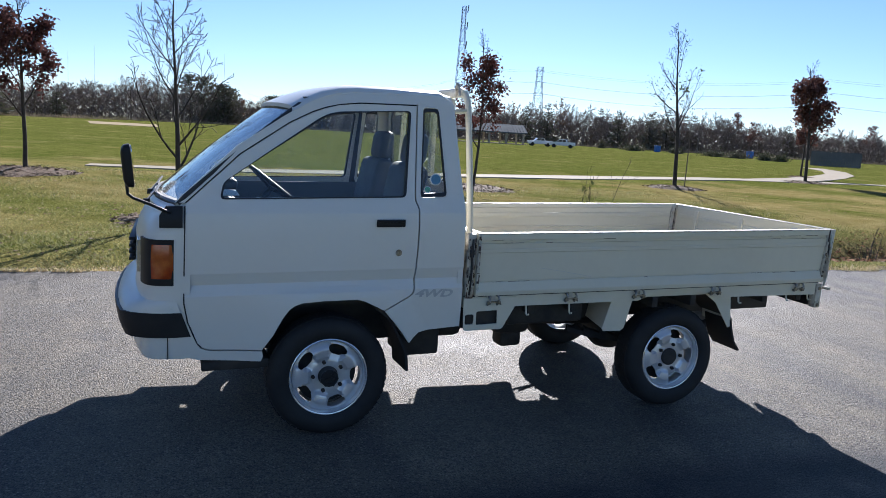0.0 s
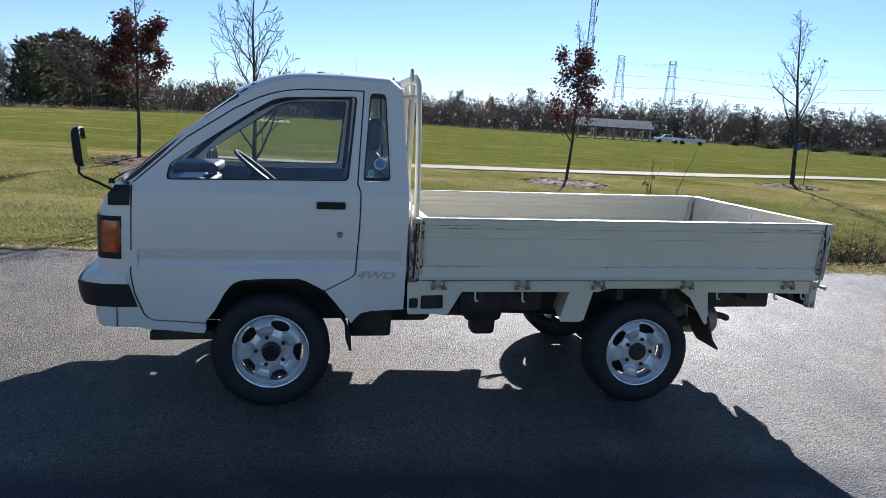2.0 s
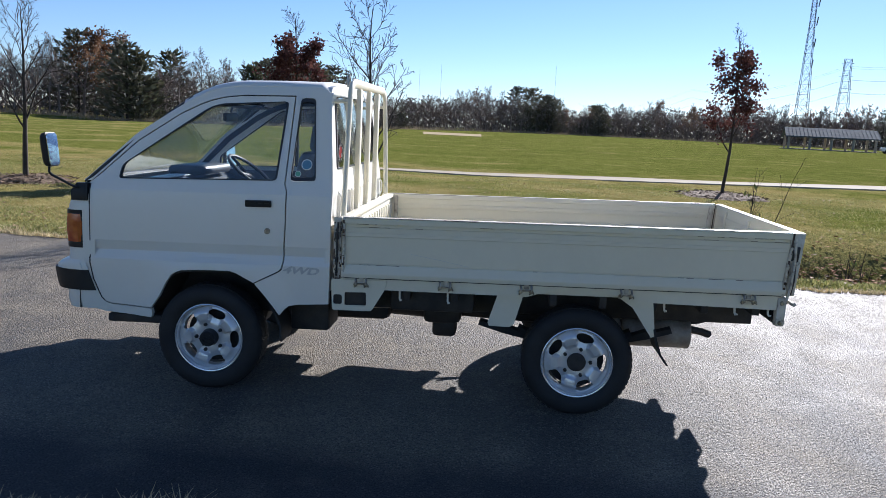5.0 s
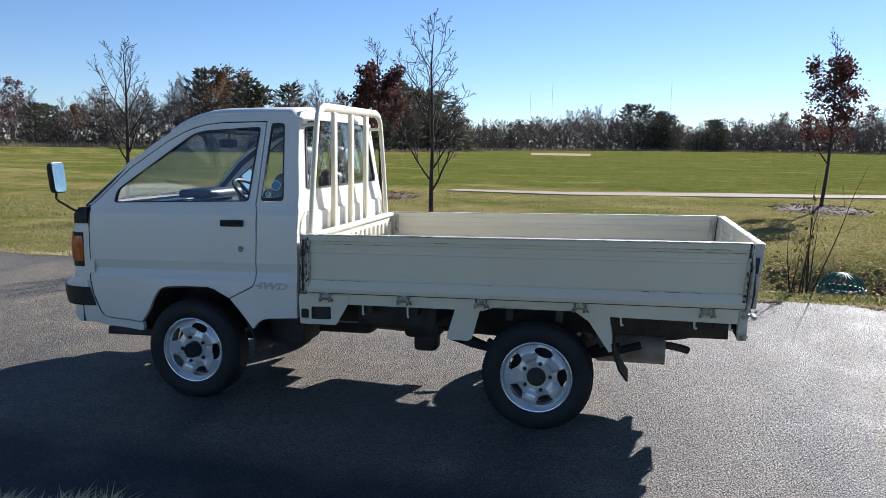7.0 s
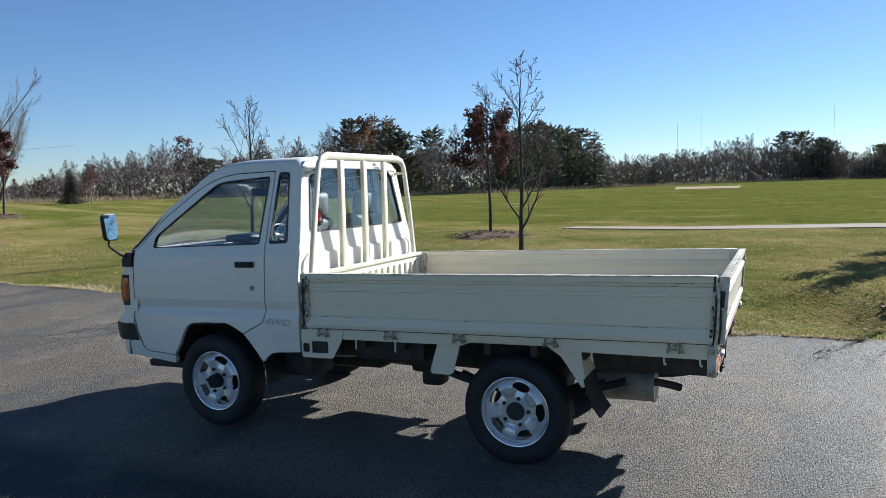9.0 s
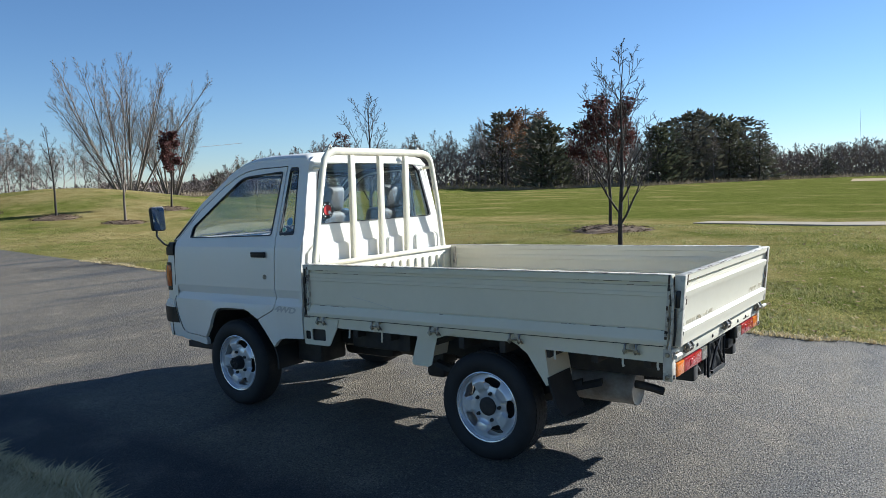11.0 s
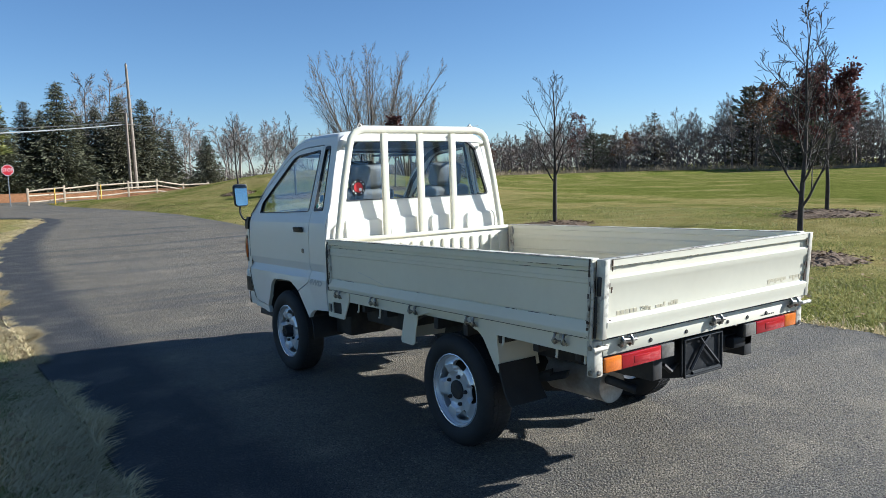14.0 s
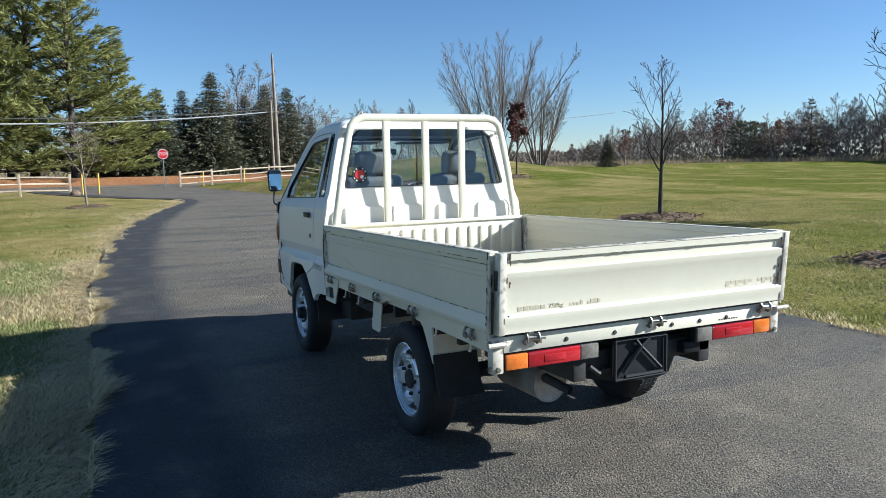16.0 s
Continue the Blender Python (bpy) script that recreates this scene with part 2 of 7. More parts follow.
def height(x, y):
    """Height of the ground: a mound beyond the bend, a shallow swale by the road, a slow rise to the far woods."""
    x, y = np.asarray(x, float), np.asarray(y, float)
    z = 1.15 * smooth_step(60, 240, 0.35 * x + 0.93 * y)
    z = z + 1.85 * np.exp(-(((x + 42) / 12.5) ** 2 + ((y - 24.5) / 9.5) ** 2))
    z = z + 0.5 * smooth_step(-52, -75, x)
    z = z + 0.2 * np.exp(-(((x + 3) / 7) ** 2 + ((y - 20.5) / 4.5) ** 2))
    swale = np.exp(-((y - 10.6 - 0.05 * (x - 6)) / 1.25) ** 2) * smooth_step(2.5, 6, x)
    z = z - 0.52 * swale
    z = z + 0.10 * smooth_step(12, 17, y) * smooth_step(0, 6, x) * (1 - smooth_step(60, 120, y))
    off = np.maximum(edge_at(ROAD_NEAR, x) - y, y - edge_at(ROAD_FAR, x))
    off = np.where(x < -56, np.maximum(-64.0 - x, 0), off)
    lip = smooth_step(-0.3, 0.5, off)
    z = z * smooth_step(0.0, 1.6, off)
    return z - 0.05 * (1 - lip) + 0.015 * lip * np.sin(x * 1.3) * np.sin(y * 1.7)


def ground_z(x, y):
    return float(height(x, y))


def node_mat(name):
    m = bpy.data.materials.new(name)
    m.use_nodes = True
    return m, m.node_tree.nodes, m.node_tree.links


class Net:
    """Short hand for node graphs."""

    def __init__(self, name):
        self.m, self.n, self.l = node_mat(name)
        self.b = self.n["Principled BSDF"]
        self.pos = self.n.new("ShaderNodeNewGeometry").outputs["Position"]

    def noise(self, scale, detail=5.0, stretch=(1, 1, 1), rough=0.5):
        mp = self.n.new("ShaderNodeMapping")
        mp.inputs["Scale"].default_value = stretch
        self.l.new(self.pos, mp.inputs["Vector"])
        t = self.n.new("ShaderNodeTexNoise")
        t.inputs["Scale"].default_value, t.inputs["Detail"].default_value, t.inputs["Roughness"].default_value = scale, detail, rough
        self.l.new(mp.outputs[0], t.inputs["Vector"])
        return t.outputs["Fac"]

    def range(self, v, lo, hi, a=0.0, b=1.0):
        r = self.n.new("ShaderNodeMapRange")
        for k, x in enumerate((lo, hi, a, b)):
            r.inputs[k + 1].default_value = x
        self.l.new(v, r.inputs[0])
        return r.outputs[0]

    def axis(self, k):
        s = self.n.new("ShaderNodeSeparateXYZ")
        self.l.new(self.pos, s.inputs[0])
        return s.outputs[k]

    def math(self, op, a, b=0.0):
        x = self.n.new("ShaderNodeMath")
        x.operation = op
        for k, v in enumerate((a, b)):
            if isinstance(v, (int, float)):
                x.inputs[k].default_value = v
            else:
                self.l.new(v, x.inputs[k])
        return x.outputs[0]

    def mix(self, f, a, b, mode="MIX"):
        x = self.n.new("ShaderNodeMix")
        x.data_type, x.blend_type = "RGBA", mode
        for v, k in ((f, 0), (a, 6), (b, 7)):
            if isinstance(v, (int, float)):
                x.inputs[k].default_value = v
            elif isinstance(v, tuple):
                x.inputs[k].default_value = (*v[:3], 1)
            else:
                self.l.new(v, x.inputs[k])
        return x.outputs[2]

    def done(self, col, rough, bump=None, strength=0.3, depth=0.02, spec=0.3):
        self.l.new(col, self.b.inputs["Base Color"])
        if isinstance(rough, float):
            self.b.inputs["Roughness"].default_value = rough
        else:
            self.l.new(rough, self.b.inputs["Roughness"])
        self.b.inputs["Specular IOR Level"].default_value = spec
        if bump is not None:
            bp = self.n.new("ShaderNodeBump")
            bp.inputs["Strength"].default_value, bp.inputs["Distance"].default_value = strength, depth
            self.l.new(bump, bp.inputs["Height"])
            self.l.new(bp.outputs[0], self.b.inputs["Normal"])
        return self.m


g = Net("winter_grass")
_patch, _mid, _fine = g.noise(0.22, 6), g.noise(1.6, 6), g.noise(26, 5)
_dry = g.n.new("ShaderNodeAttribute")
_dry.attribute_name = "dry"
_green = g.mix(g.range(_mid, 0.35, 0.65), (0.155, 0.175, 0.04), (0.245, 0.235, 0.073))
_straw = g.mix(g.range(_mid, 0.35, 0.65), (0.34, 0.26, 0.11), (0.46, 0.365, 0.18))
_f = g.range(g.math("ADD", _patch, g.math("MULTIPLY", g.math("SUBTRACT", _dry.outputs["Fac"], 0.5), 0.36)), 0.42, 0.62)
_c = g.mix(_f, _green, _straw)
_bare = g.n.new("ShaderNodeAttribute")
_bare.attribute_name = "bare"
_soil = g.mix(g.range(g.noise(9, 5), 0.35, 0.65), (0.075, 0.055, 0.04), (0.20, 0.15, 0.105))
_c = g.mix(g.math("MULTIPLY", _bare.outputs["Fac"], g.range(_mid, 0.35, 0.55, 0.45, 1.0)), _c, _soil)
_c = g.mix(g.range(g.noise(0.06, 3, (1.0, 3.0, 1)), 0.4, 0.6), g.mix(1.0, _c, (0.85, 0.9, 0.85), "MULTIPLY"), _c)
_c = g.mix(g.range(_fine, 0.3, 0.75), g.mix(1.0, _c, (0.55, 0.58, 0.5), "MULTIPLY"), _c)
_tuft = g.noise(75, 3)
_c = g.mix(g.range(_tuft, 0.42, 0.6), g.mix(1.0, _c, (0.5, 0.54, 0.45), "MULTIPLY"), g.mix(1.0, _c, (1.25, 1.2, 1.15), "MULTIPLY"))
GRASS = g.done(_c, 0.9, g.math("ADD", _fine, g.noise(7, 4)), 1.0, 0.04, 0.0)

g = Net("asphalt")
_big, _mid, _agg = g.noise(0.35, 5), g.noise(2.2, 5), g.noise(105, 3, rough=0.7)
_edge = g.n.new("ShaderNodeAttribute")
_edge.attribute_name = "edge"
_c = g.mix(g.range(_big, 0.35, 0.65), (0.152, 0.131, 0.099), (0.20, 0.173, 0.131))
_c = g.mix(g.range(_mid, 0.5, 0.75), _c, (0.275, 0.236, 0.176))
_c = g.mix(g.range(g.noise(0.9, 4, (1.3, 0.22, 1)), 0.5, 0.68), _c, (0.095, 0.092, 0.087))
_c = g.mix(g.math("MULTIPLY", _edge.outputs["Fac"], g.range(_mid, 0.3, 0.5, 0.5, 0.95)), _c, (0.055, 0.056, 0.06))
# aggregate grain: stone tone, with the relief's low-sun shade put into the colour
_c = g.mix(g.range(_agg, 0.43, 0.50), g.mix(1.0, _c, (0.46, 0.47, 0.49), "MULTIPLY"), _c)
_stone = g.n.new("ShaderNodeTexVoronoi")
_stone.inputs["Scale"].default_value = 80.0
g.l.new(g.pos, _stone.inputs["Vector"])
_sep = g.n.new("ShaderNodeSeparateColor")
g.l.new(_stone.outputs["Color"], _sep.inputs[0])
_pale = g.math("MULTIPLY", g.range(_sep.outputs[0], 0.62, 0.85), g.range(_stone.outputs["Distance"], 0.55, 0.25))
_c = g.mix(g.math("MULTIPLY", _pale, g.range(g.math("MULTIPLY", _edge.outputs["Fac"], 1.0), 0, 1, 0.5, 0.15)), _c, (0.40, 0.35, 0.275))
# darkest specks: dark stones and painted shade of the pits together
_c = g.mix(g.range(_sep.outputs[1], 0.76, 0.84, 0.0, 0.55), _c, (0.045, 0.045, 0.047))
ASPHALT = g.done(_c, g.range(_mid, 0.3, 0.7, 0.58, 0.72), g.math("ADD", _agg, g.math("MULTIPLY", _stone.outputs["Distance"], -0.6)), 1.0, 0.014, 0.14)

g = Net("pale_concrete")
_c = g.mix(g.noise(1.2, 5), (0.31, 0.265, 0.20), (0.41, 0.355, 0.275))
CONCRETE = g.done(_c, 0.85, g.noise(60), 0.3, 0.01, 0.02)

g = Net("bark_mulch")
_c = g.mix(g.range(g.noise(22, 4), 0.35, 0.65), (0.075, 0.048, 0.03), (0.26, 0.19, 0.13))
MULCH = g.done(_c, 0.9, g.noise(25), 0.8, 0.04, 0.1)

g = Net("infield_sand")
SAND = g.done(g.mix(g.noise(0.6, 4), (0.36, 0.29, 0.19), (0.45, 0.37, 0.25)), 0.9, spec=0.0)

g = Net("leaf_litter")
_c = g.mix(g.range(g.noise(6, 5), 0.35, 0.65), (0.20, 0.09, 0.04), (0.34, 0.17, 0.08))
LITTER = g.done(_c, 0.9, g.noise(14), 0.8, 0.05, 0.1)


def np_mesh(name, verts, faces, material, kind="", label="", category="", smooth=False):
    me = bpy.data.meshes.new(name)
    me.from_pydata([tuple(v) for v in verts], [], [tuple(f) for f in faces])
    me.materials.append(material)
    if smooth:
        me.polygons.foreach_set("use_smooth", [True] * len(me.polygons))
    return tagged(new(name, me), label, category, "", kind)


def axis_steps(lo, hi, near_lo, near_hi, step):
    """Coordinates that are close together near the road and spread towards the horizon."""
    out = list(np.arange(near_lo, near_hi + 1e-6, step))
    d, v = step, near_hi
    while v < hi:
        d *= 1.16
        v += d
        out.append(v)
    d, v = step, near_lo
    while v > lo:
        d *= 1.16
        v -= d
        out.insert(0, v)
    return np.array(out)


def build_ground():
    xs, ys = axis_steps(-1600, 1600, -66, 20, 0.75), axis_steps(-1600, 1600, -2, 24, 0.4)
    gx, gy = np.meshgrid(xs, ys)
    gz = height(gx, gy)
    v = np.stack([gx, gy, gz], -1).reshape(-1, 3)
    w = len(xs)
    f = [(r * w + c, r * w + c + 1, (r + 1) * w + c + 1, (r + 1) * w + c) for r in range(len(ys) - 1) for c in range(w - 1)]
    dry = np.where(gy < 5, 0.5, np.where(gy < 24, 0.62, 0.66 - (0.28 + 0.28 * smooth_step(-45, -5, gx)) * smooth_step(25, 34, gy)))
    near = np.exp(-((np.array(edge_at(ROAD_NEAR, gx)) - gy - 0.2) / 0.7) ** 2) * smooth_step(2, -1, gx)
    dry = dry + 0.3 * smooth_step(-17, -22, gx) * smooth_step(7, 4, gy)
    dry = np.clip(dry + 0.75 * near, 0, 1.15)
    ob = np_mesh("ground", v, f, GRASS, "structure", "wide mown park lawn, green mixed with straw-coloured winter grass", "lawn", True)
    ob.data.attributes.new("dry", "FLOAT", "POINT").data.foreach_set("value", dry.ravel().astype(np.float32))
    bare = np.exp(-((gy - 10.5 - 0.05 * (gx - 6)) / 1.15) ** 2) * smooth_step(4.5, 7, gx) * 0.95
    ob.data.attributes.new("bare", "FLOAT", "POINT").data.foreach_set("value", bare.ravel().astype(np.float32))
    return ob


def strip(name, left, right, z, material, label, category, thick=0.06):
    """A band of paving between two edge lines with the same number of points, with a thickness."""
    bm = bmesh.new()
    grid_sheet(bm, [[(*a, z) for a in left], [(*b, z) for b in right]])
    thicken(bm, (0, 0, -thick))
    ob = part(name, bm, material, None, label, 0)
    return tagged(ob, label, category, "", "structure")


build_ground()
_xs = [60, 40, 25, 14, 10, 6, 4, 2, 0, -2, -4, -6, -8.7, -11.7, -15, -18, -21, -23.5, -26, -27.3, -28.5, -29.8, -30.8, -32, -33.5, -35.5, -38, -42, -46, -51, -56.5]
_rr = random.Random(4)
_near = [(x, float(edge_at(ROAD_NEAR, x)) + _rr.uniform(-0.03, 0.03)) for x in _xs]
_far = [(x, float(edge_at(ROAD_FAR, x)) + _rr.uniform(-0.03, 0.03)) for x in _xs]
_v, _f, _e = [], [], []
_cols = (0.0, 0.001, 0.05, 0.11, 0.16, 0.35, 0.6, 0.85, 0.999, 1.0)
for _a, _b in zip(_near, _far):
    for _k, _t in enumerate(_cols):
        _v.append((_a[0], _a[1] + (_b[1] - _a[1]) * _t, -0.08 if _k in (0, len(_cols) - 1) else 0.0))
        _e.append(1.0 if _k in (0, 1, 2, 3) else (0.35 if _k >= 8 else 0.0))
_w = len(_cols)
_f = [(i * _w + k, i * _w + k + 1, (i + 1) * _w + k + 1, (i + 1) * _w + k) for i in range(len(_near) - 1) for k in range(_w - 1)]
_road = np_mesh("road", _v, _f, ASPHALT, "structure", "worn grey asphalt park drive with a slow bend", "road")
_road.data.attributes.new("edge", "FLOAT", "POINT").data.foreach_set("value", np.array(_e, np.float32))
strip("cross_road", [(-56, -200), (-56, 34)], [(-63, -200), (-63, 34)], 0.02, ASPHALT, "asphalt street beyond the split-rail fence", "road")


def path_line(centre, width, name, label):
    l, r = [], []
    for i, p in enumerate(centre):
        a, b = Vector(centre[max(i - 1, 0)]), Vector(centre[min(i + 1, len(centre) - 1)])
        d = (b - a).normalized()
        n = Vector((-d.y, d.x)) * width / 2
        l.append((p[0] + n.x, p[1] + n.y))
        r.append((p[0] - n.x, p[1] - n.y))
    bm = bmesh.new()
    grid_sheet(bm, [[(x, y, ground_z(x, y) + 0.035) for x, y in l], [(x, y, ground_z(x, y) + 0.035) for x, y in r]])
    thicken(bm, (0, 0, -0.12))
    tagged(part(name, bm, CONCRETE, None, label, 0), label, "path", "", "structure")


path_line([(-2.5, 25.2), (1.5, 25.3), (6.9, 26.3), (11, 27.6), (16.5, 29.6), (23, 32.6), (29, 35.2), (35, 36.8), (42, 37.4), (60, 36.5)], 1.9, "footpath", "pale concrete footpath through the lawn")
path_line([(34, 36.6), (42, 41.5), (52, 49), (63, 58), (75, 70), (86, 84)], 2.6, "side_footpath", "pale concrete footpath that branches off to the car park")


# ---- the truck ----
TY, RAKE = 4.555, 0.0245
truck = thing("truck", Matrix.Translation((0, TY, 0)), "white light truck with cream drop-side bed, parked on asphalt", "truck")


def bpart(name, bm, material, parent=truck, label="", smooth=35):
    """A part of the body, which stands a little higher at the rear."""
    for v in bm.verts:
        v.co.z += RAKE * (v.co.x - 0.77)
    return part(name, bm, material, parent, label, smooth)


def side_w(z):
    """Half width of the cab at a height."""
    return float(np.interp(z, [0.40, 0.50, 0.64, 0.735, 0.765, 0.812, 0.818, 0.870, 0.876, 1.10, 1.17, 1.215, 1.26, 1.74, 1.79], [0.798, 0.813, 0.822, 0.826, 0.825, 0.803, 0.801, 0.817, 0.8185, 0.818, 0.810, 0.792, 0.770, 0.655, 0.63]))


def nose(x, z):
    """Extra narrowing of the cab towards the front."""
    return 0.022 * max(0.0, (0.10 - x) / 0.2) ** 2


def flare(x, z):
    """The swelling of the panels round the front wheel arch."""
    r = math.hypot(x - 0.79, (z - 0.33) * 0.95)
    return 0.020 * max(0.0, min(1.0, (0.53 - r) / 0.11)) * max(0.0, min(1.0, (0.79 - z) / 0.03))


ZC = [("u", 0.30 + 0.06 * k) for k in range(17)] + [("v", z) for z in (0.56, 0.62, 0.68, 0.735)] + [("v", z) for z in (0.50, 0.765, 0.78, 0.796, 0.812, 0.818, 0.870, 0.876, 1.10, 1.17, 1.215, 1.26)]


def side_sheet(s, outline, holes=(), thick=0.03, proud=0.0, bm=None, cuts=ZC):
    return sheet(outline, holes, cuts, lambda u, v: (u, s * (side_w(v) - nose(u, v) + flare(u, v) + proud), v), (0, -s * thick, 0), bm)


DOOR_WIN = [(0.206, 1.236), (0.222, 1.318), (0.45, 1.478), (0.690, 1.643), (0.735, 1.668), (0.80, 1.684), (1.186, 1.703), (1.150, 1.250)]
QUARTER = [(1.230, 1.252), (1.256, 1.722), (1.340, 1.719), (1.377, 1.257)]
DOOR = [(0.050, 1.215), (0.048, 0.74), (0.066, 0.642), (0.110, 0.532), (0.135, 0.505), (0.165, 0.495), (0.418, 0.481), (0.472, 0.556), (0.515, 0.64), (0.548, 0.686), (0.575, 0.705), (0.610, 0.717),
        (0.72, 0.724), (0.897, 0.725), (0.94, 0.712), (0.978, 0.692), (1.040, 0.660), (1.178, 0.729), (1.196, 0.745), (1.203, 0.775), (1.214, 1.02), (1.214, 1.19), (1.196, 1.235),
        (1.2165, 1.730), (0.912, 1.728), (0.80, 1.716), (0.728, 1.697), (0.66, 1.672), (0.547, 1.615), (0.304, 1.452)]
CORNER = [(1.222, 1.19), (1.222, 1.02), (1.211, 0.775), (1.204, 0.742), (1.184, 0.724), (1.046, 0.655), (1.10, 0.592), (1.151, 0.528), (1.192, 0.470), (1.215, 0.50), (1.245, 0.526), (1.30, 0.536), (1.479, 0.546), (1.483, 0.90), (1.476, 1.20),
          (1.432, 1.742), (1.405, 1.77), (1.36, 1.785), (0.90, 1.788), (0.80, 1.778), (0.72, 1.757), (0.63, 1.716), (0.52, 1.652), (0.288, 1.496), (0.0, 1.222), (0.045, 1.220), (0.302, 1.460), (0.545, 1.622), (0.66, 1.680),
          (0.726, 1.704), (0.80, 1.722), (0.912, 1.735), (1.2245, 1.737), (1.204, 1.236)]


def inset(poly, d):
    c = Vector((sum(p[0] for p in poly) / len(poly), sum(p[1] for p in poly) / len(poly)))
    out = []
    for p in poly:
        v = Vector(p) - c
        out.append(tuple(c + v * (1 - d / v.length)))
    return out


# front of the cab: plan curve from the door round the corner to the middle
PLAN = [(0.043, 0.818), (0.0, 0.815), (-0.05, 0.808), (-0.085, 0.796), (-0.112, 0.775), (-0.132, 0.74), (-0.147, 0.69), (-0.17, 0.56), (-0.19, 0.38), (-0.2, 0.2), (-0.203, 0.0)]
FRONT_Z = [(0.455, -0.005, 0.012), (0.50, -0.022, 0.004), (0.60, -0.015, 0), (0.75, 0.0, 0), (0.80, 0.005, 0), (0.84, 0.008, 0), (0.87, 0.0, 0), (1.02, 0.004, 0), (1.07, 0.014, 0.0), (1.115, 0.036, 0.004), (1.155, 0.07, 0.01), (1.19, 0.115, 0.02), (1.218, 0.17, 0.03)]


def front_point(i, z, dx, dy, s):
    x, y = PLAN[i]
    return (min(x + dx * (0.043 - x) / 0.24, 0.043) if dx else x, s * (y - dy - (0 if z < 1.1 else (z - 1.1) * 0.12)), z)


def build_cab():
    bm = bmesh.new()
    rows = []
    for z, dx, dy in FRONT_Z:
        rows.append([front_point(i, z, dx, dy, -1) for i in range(len(PLAN))] + [front_point(i, z, dx, dy, 1) for i in range(len(PLAN) - 2, -1, -1)])
    grid_sheet(bm, rows)
    thicken(bm, (0.03, 0, 0))
    front = bpart("front_panel", bm, CAB, label="white pressed-steel cab front")
    for s in (-1, 1):
        side = "near" if s < 0 else "far"
        # rear corner panel, roof rail and windscreen pillar in one pressing
        corner = bpart("cab_side", side_sheet(s, CORNER, [inset(rounded(QUARTER, 0.02, 2), -0.004)]), CAB, smooth=13)
        sill = bpart("sill", side_sheet(s, [(0.055, 0.545), (0.047, 0.462), (0.116, 0.443), (0.414, 0.420), (0.424, 0.445), (0.420, 0.474), (0.162, 0.488), (0.125, 0.503), (0.104, 0.53), (0.075, 0.60)]), CAB)
        door = bpart("door", side_sheet(s, DOOR, [rounded(DOOR_WIN, 0.025, 3)]), CAB, label="white cab door with framed window", smooth=13)
        edge = sorted((p for p in DOOR if p[0] < 0.17 and 0.5 < p[1] < 1.22), key=lambda p: p[1])
        zs = [0.51, 0.53, 0.56, 0.60, 0.64, 0.69, 0.735, 0.765, 0.79, 0.812, 0.82, 0.84, 0.866, 0.874, 0.95, 1.05, 1.10, 1.17, 1.205]
        pts = [(float(np.interp(z, [p[1] for p in edge], [p[0] for p in edge])) - 0.004, z) for z in zs]
        bpart("door_gap", tube(bmesh.new(), [(x, s * (side_w(z) - nose(x, z) + flare(x, z) + 0.0008), z) for x, z in pts], 0.0034, 6), SEAL, corner, "dark gap along the door's front edge")
        bpart("door_seal", side_sheet(s, inset(DOOR, -0.018), [inset(DOOR, 0.022)], 0.012, -0.026), SEAL, corner, "black rubber door seal")
        fr = [tuple(p) for p in rounded(DOOR_WIN, 0.025, 3)]
        bpart("window_seal", side_sheet(s, fr, [inset(fr, 0.012)], 0.02, 0.003, cuts=[]), SEAL, door, "black rubber window seal")
        pane = bpart("window_pane", side_sheet(s, inset(fr, 0.010), (), 0.004, -0.010, cuts=[]), GLASS, door, "clear wind-up side glass")
        pane.visible_shadow = False
        q = rounded(QUARTER, 0.02, 2)
        bpart("quarter_seal", side_sheet(s, q, [inset(q, 0.02)], 0.02, 0.005, cuts=[]), SEAL, corner, "thick black rubber seal")
        pane = bpart("quarter_pane", side_sheet(s, inset(q, 0.018), (), 0.004, -0.008, cuts=[]), GLASS, corner, "narrow quarter glass")
        pane.visible_shadow = False
        bm = bmesh.new()
        yy = s * 0.822
        box(bm, (0.983, min(yy, yy + s * 0.012), 1.100), (1.138, max(yy, yy + s * 0.012), 1.140), 0.006)
        box(bm, (0.989, min(yy, yy + s * 0.018), 1.124), (1.132, max(yy, yy + s * 0.018), 1.139), 0.005)
        bpart("door_handle", bm, BLACKP, door, "black plastic pull handle")
        bm = revolve(bmesh.new(), [(0.0, 0.010), (0.008, 0.010), (0.010, 0.007), (0.016, 0.007), (0.018, 0.0), (0.018, -0.004)], 20, "y")
        bmesh.ops.transform(bm, matrix=Matrix.Translation((1.112, s * 0.818, 0.962)) @ Matrix.Diagonal((1, s, 1, 1)), verts=bm.verts)
        bpart("key_lock", bm, CHROME, door, "round metal key lock")
        # lettering below the door line
        m = Matrix.Translation((1.320, s * 0.8285, 0.738)) @ Matrix.Rotation(radians(90 if s < 0 else -90), 4, "X") @ (Matrix() if s < 0 else Matrix.Rotation(radians(180), 4, "Z")) @ Matrix(((1.62, 0.45, 0, 0), (0, 1, 0, 0), (0, 0, 1, 0), (0, 0, 0, 1)))
        m.translation.z += RAKE * (1.32 - 0.77)
        text_part("decal", "4WD", 0.056, m, DECALG, corner, "grey four-wheel-drive lettering", 0.0022)
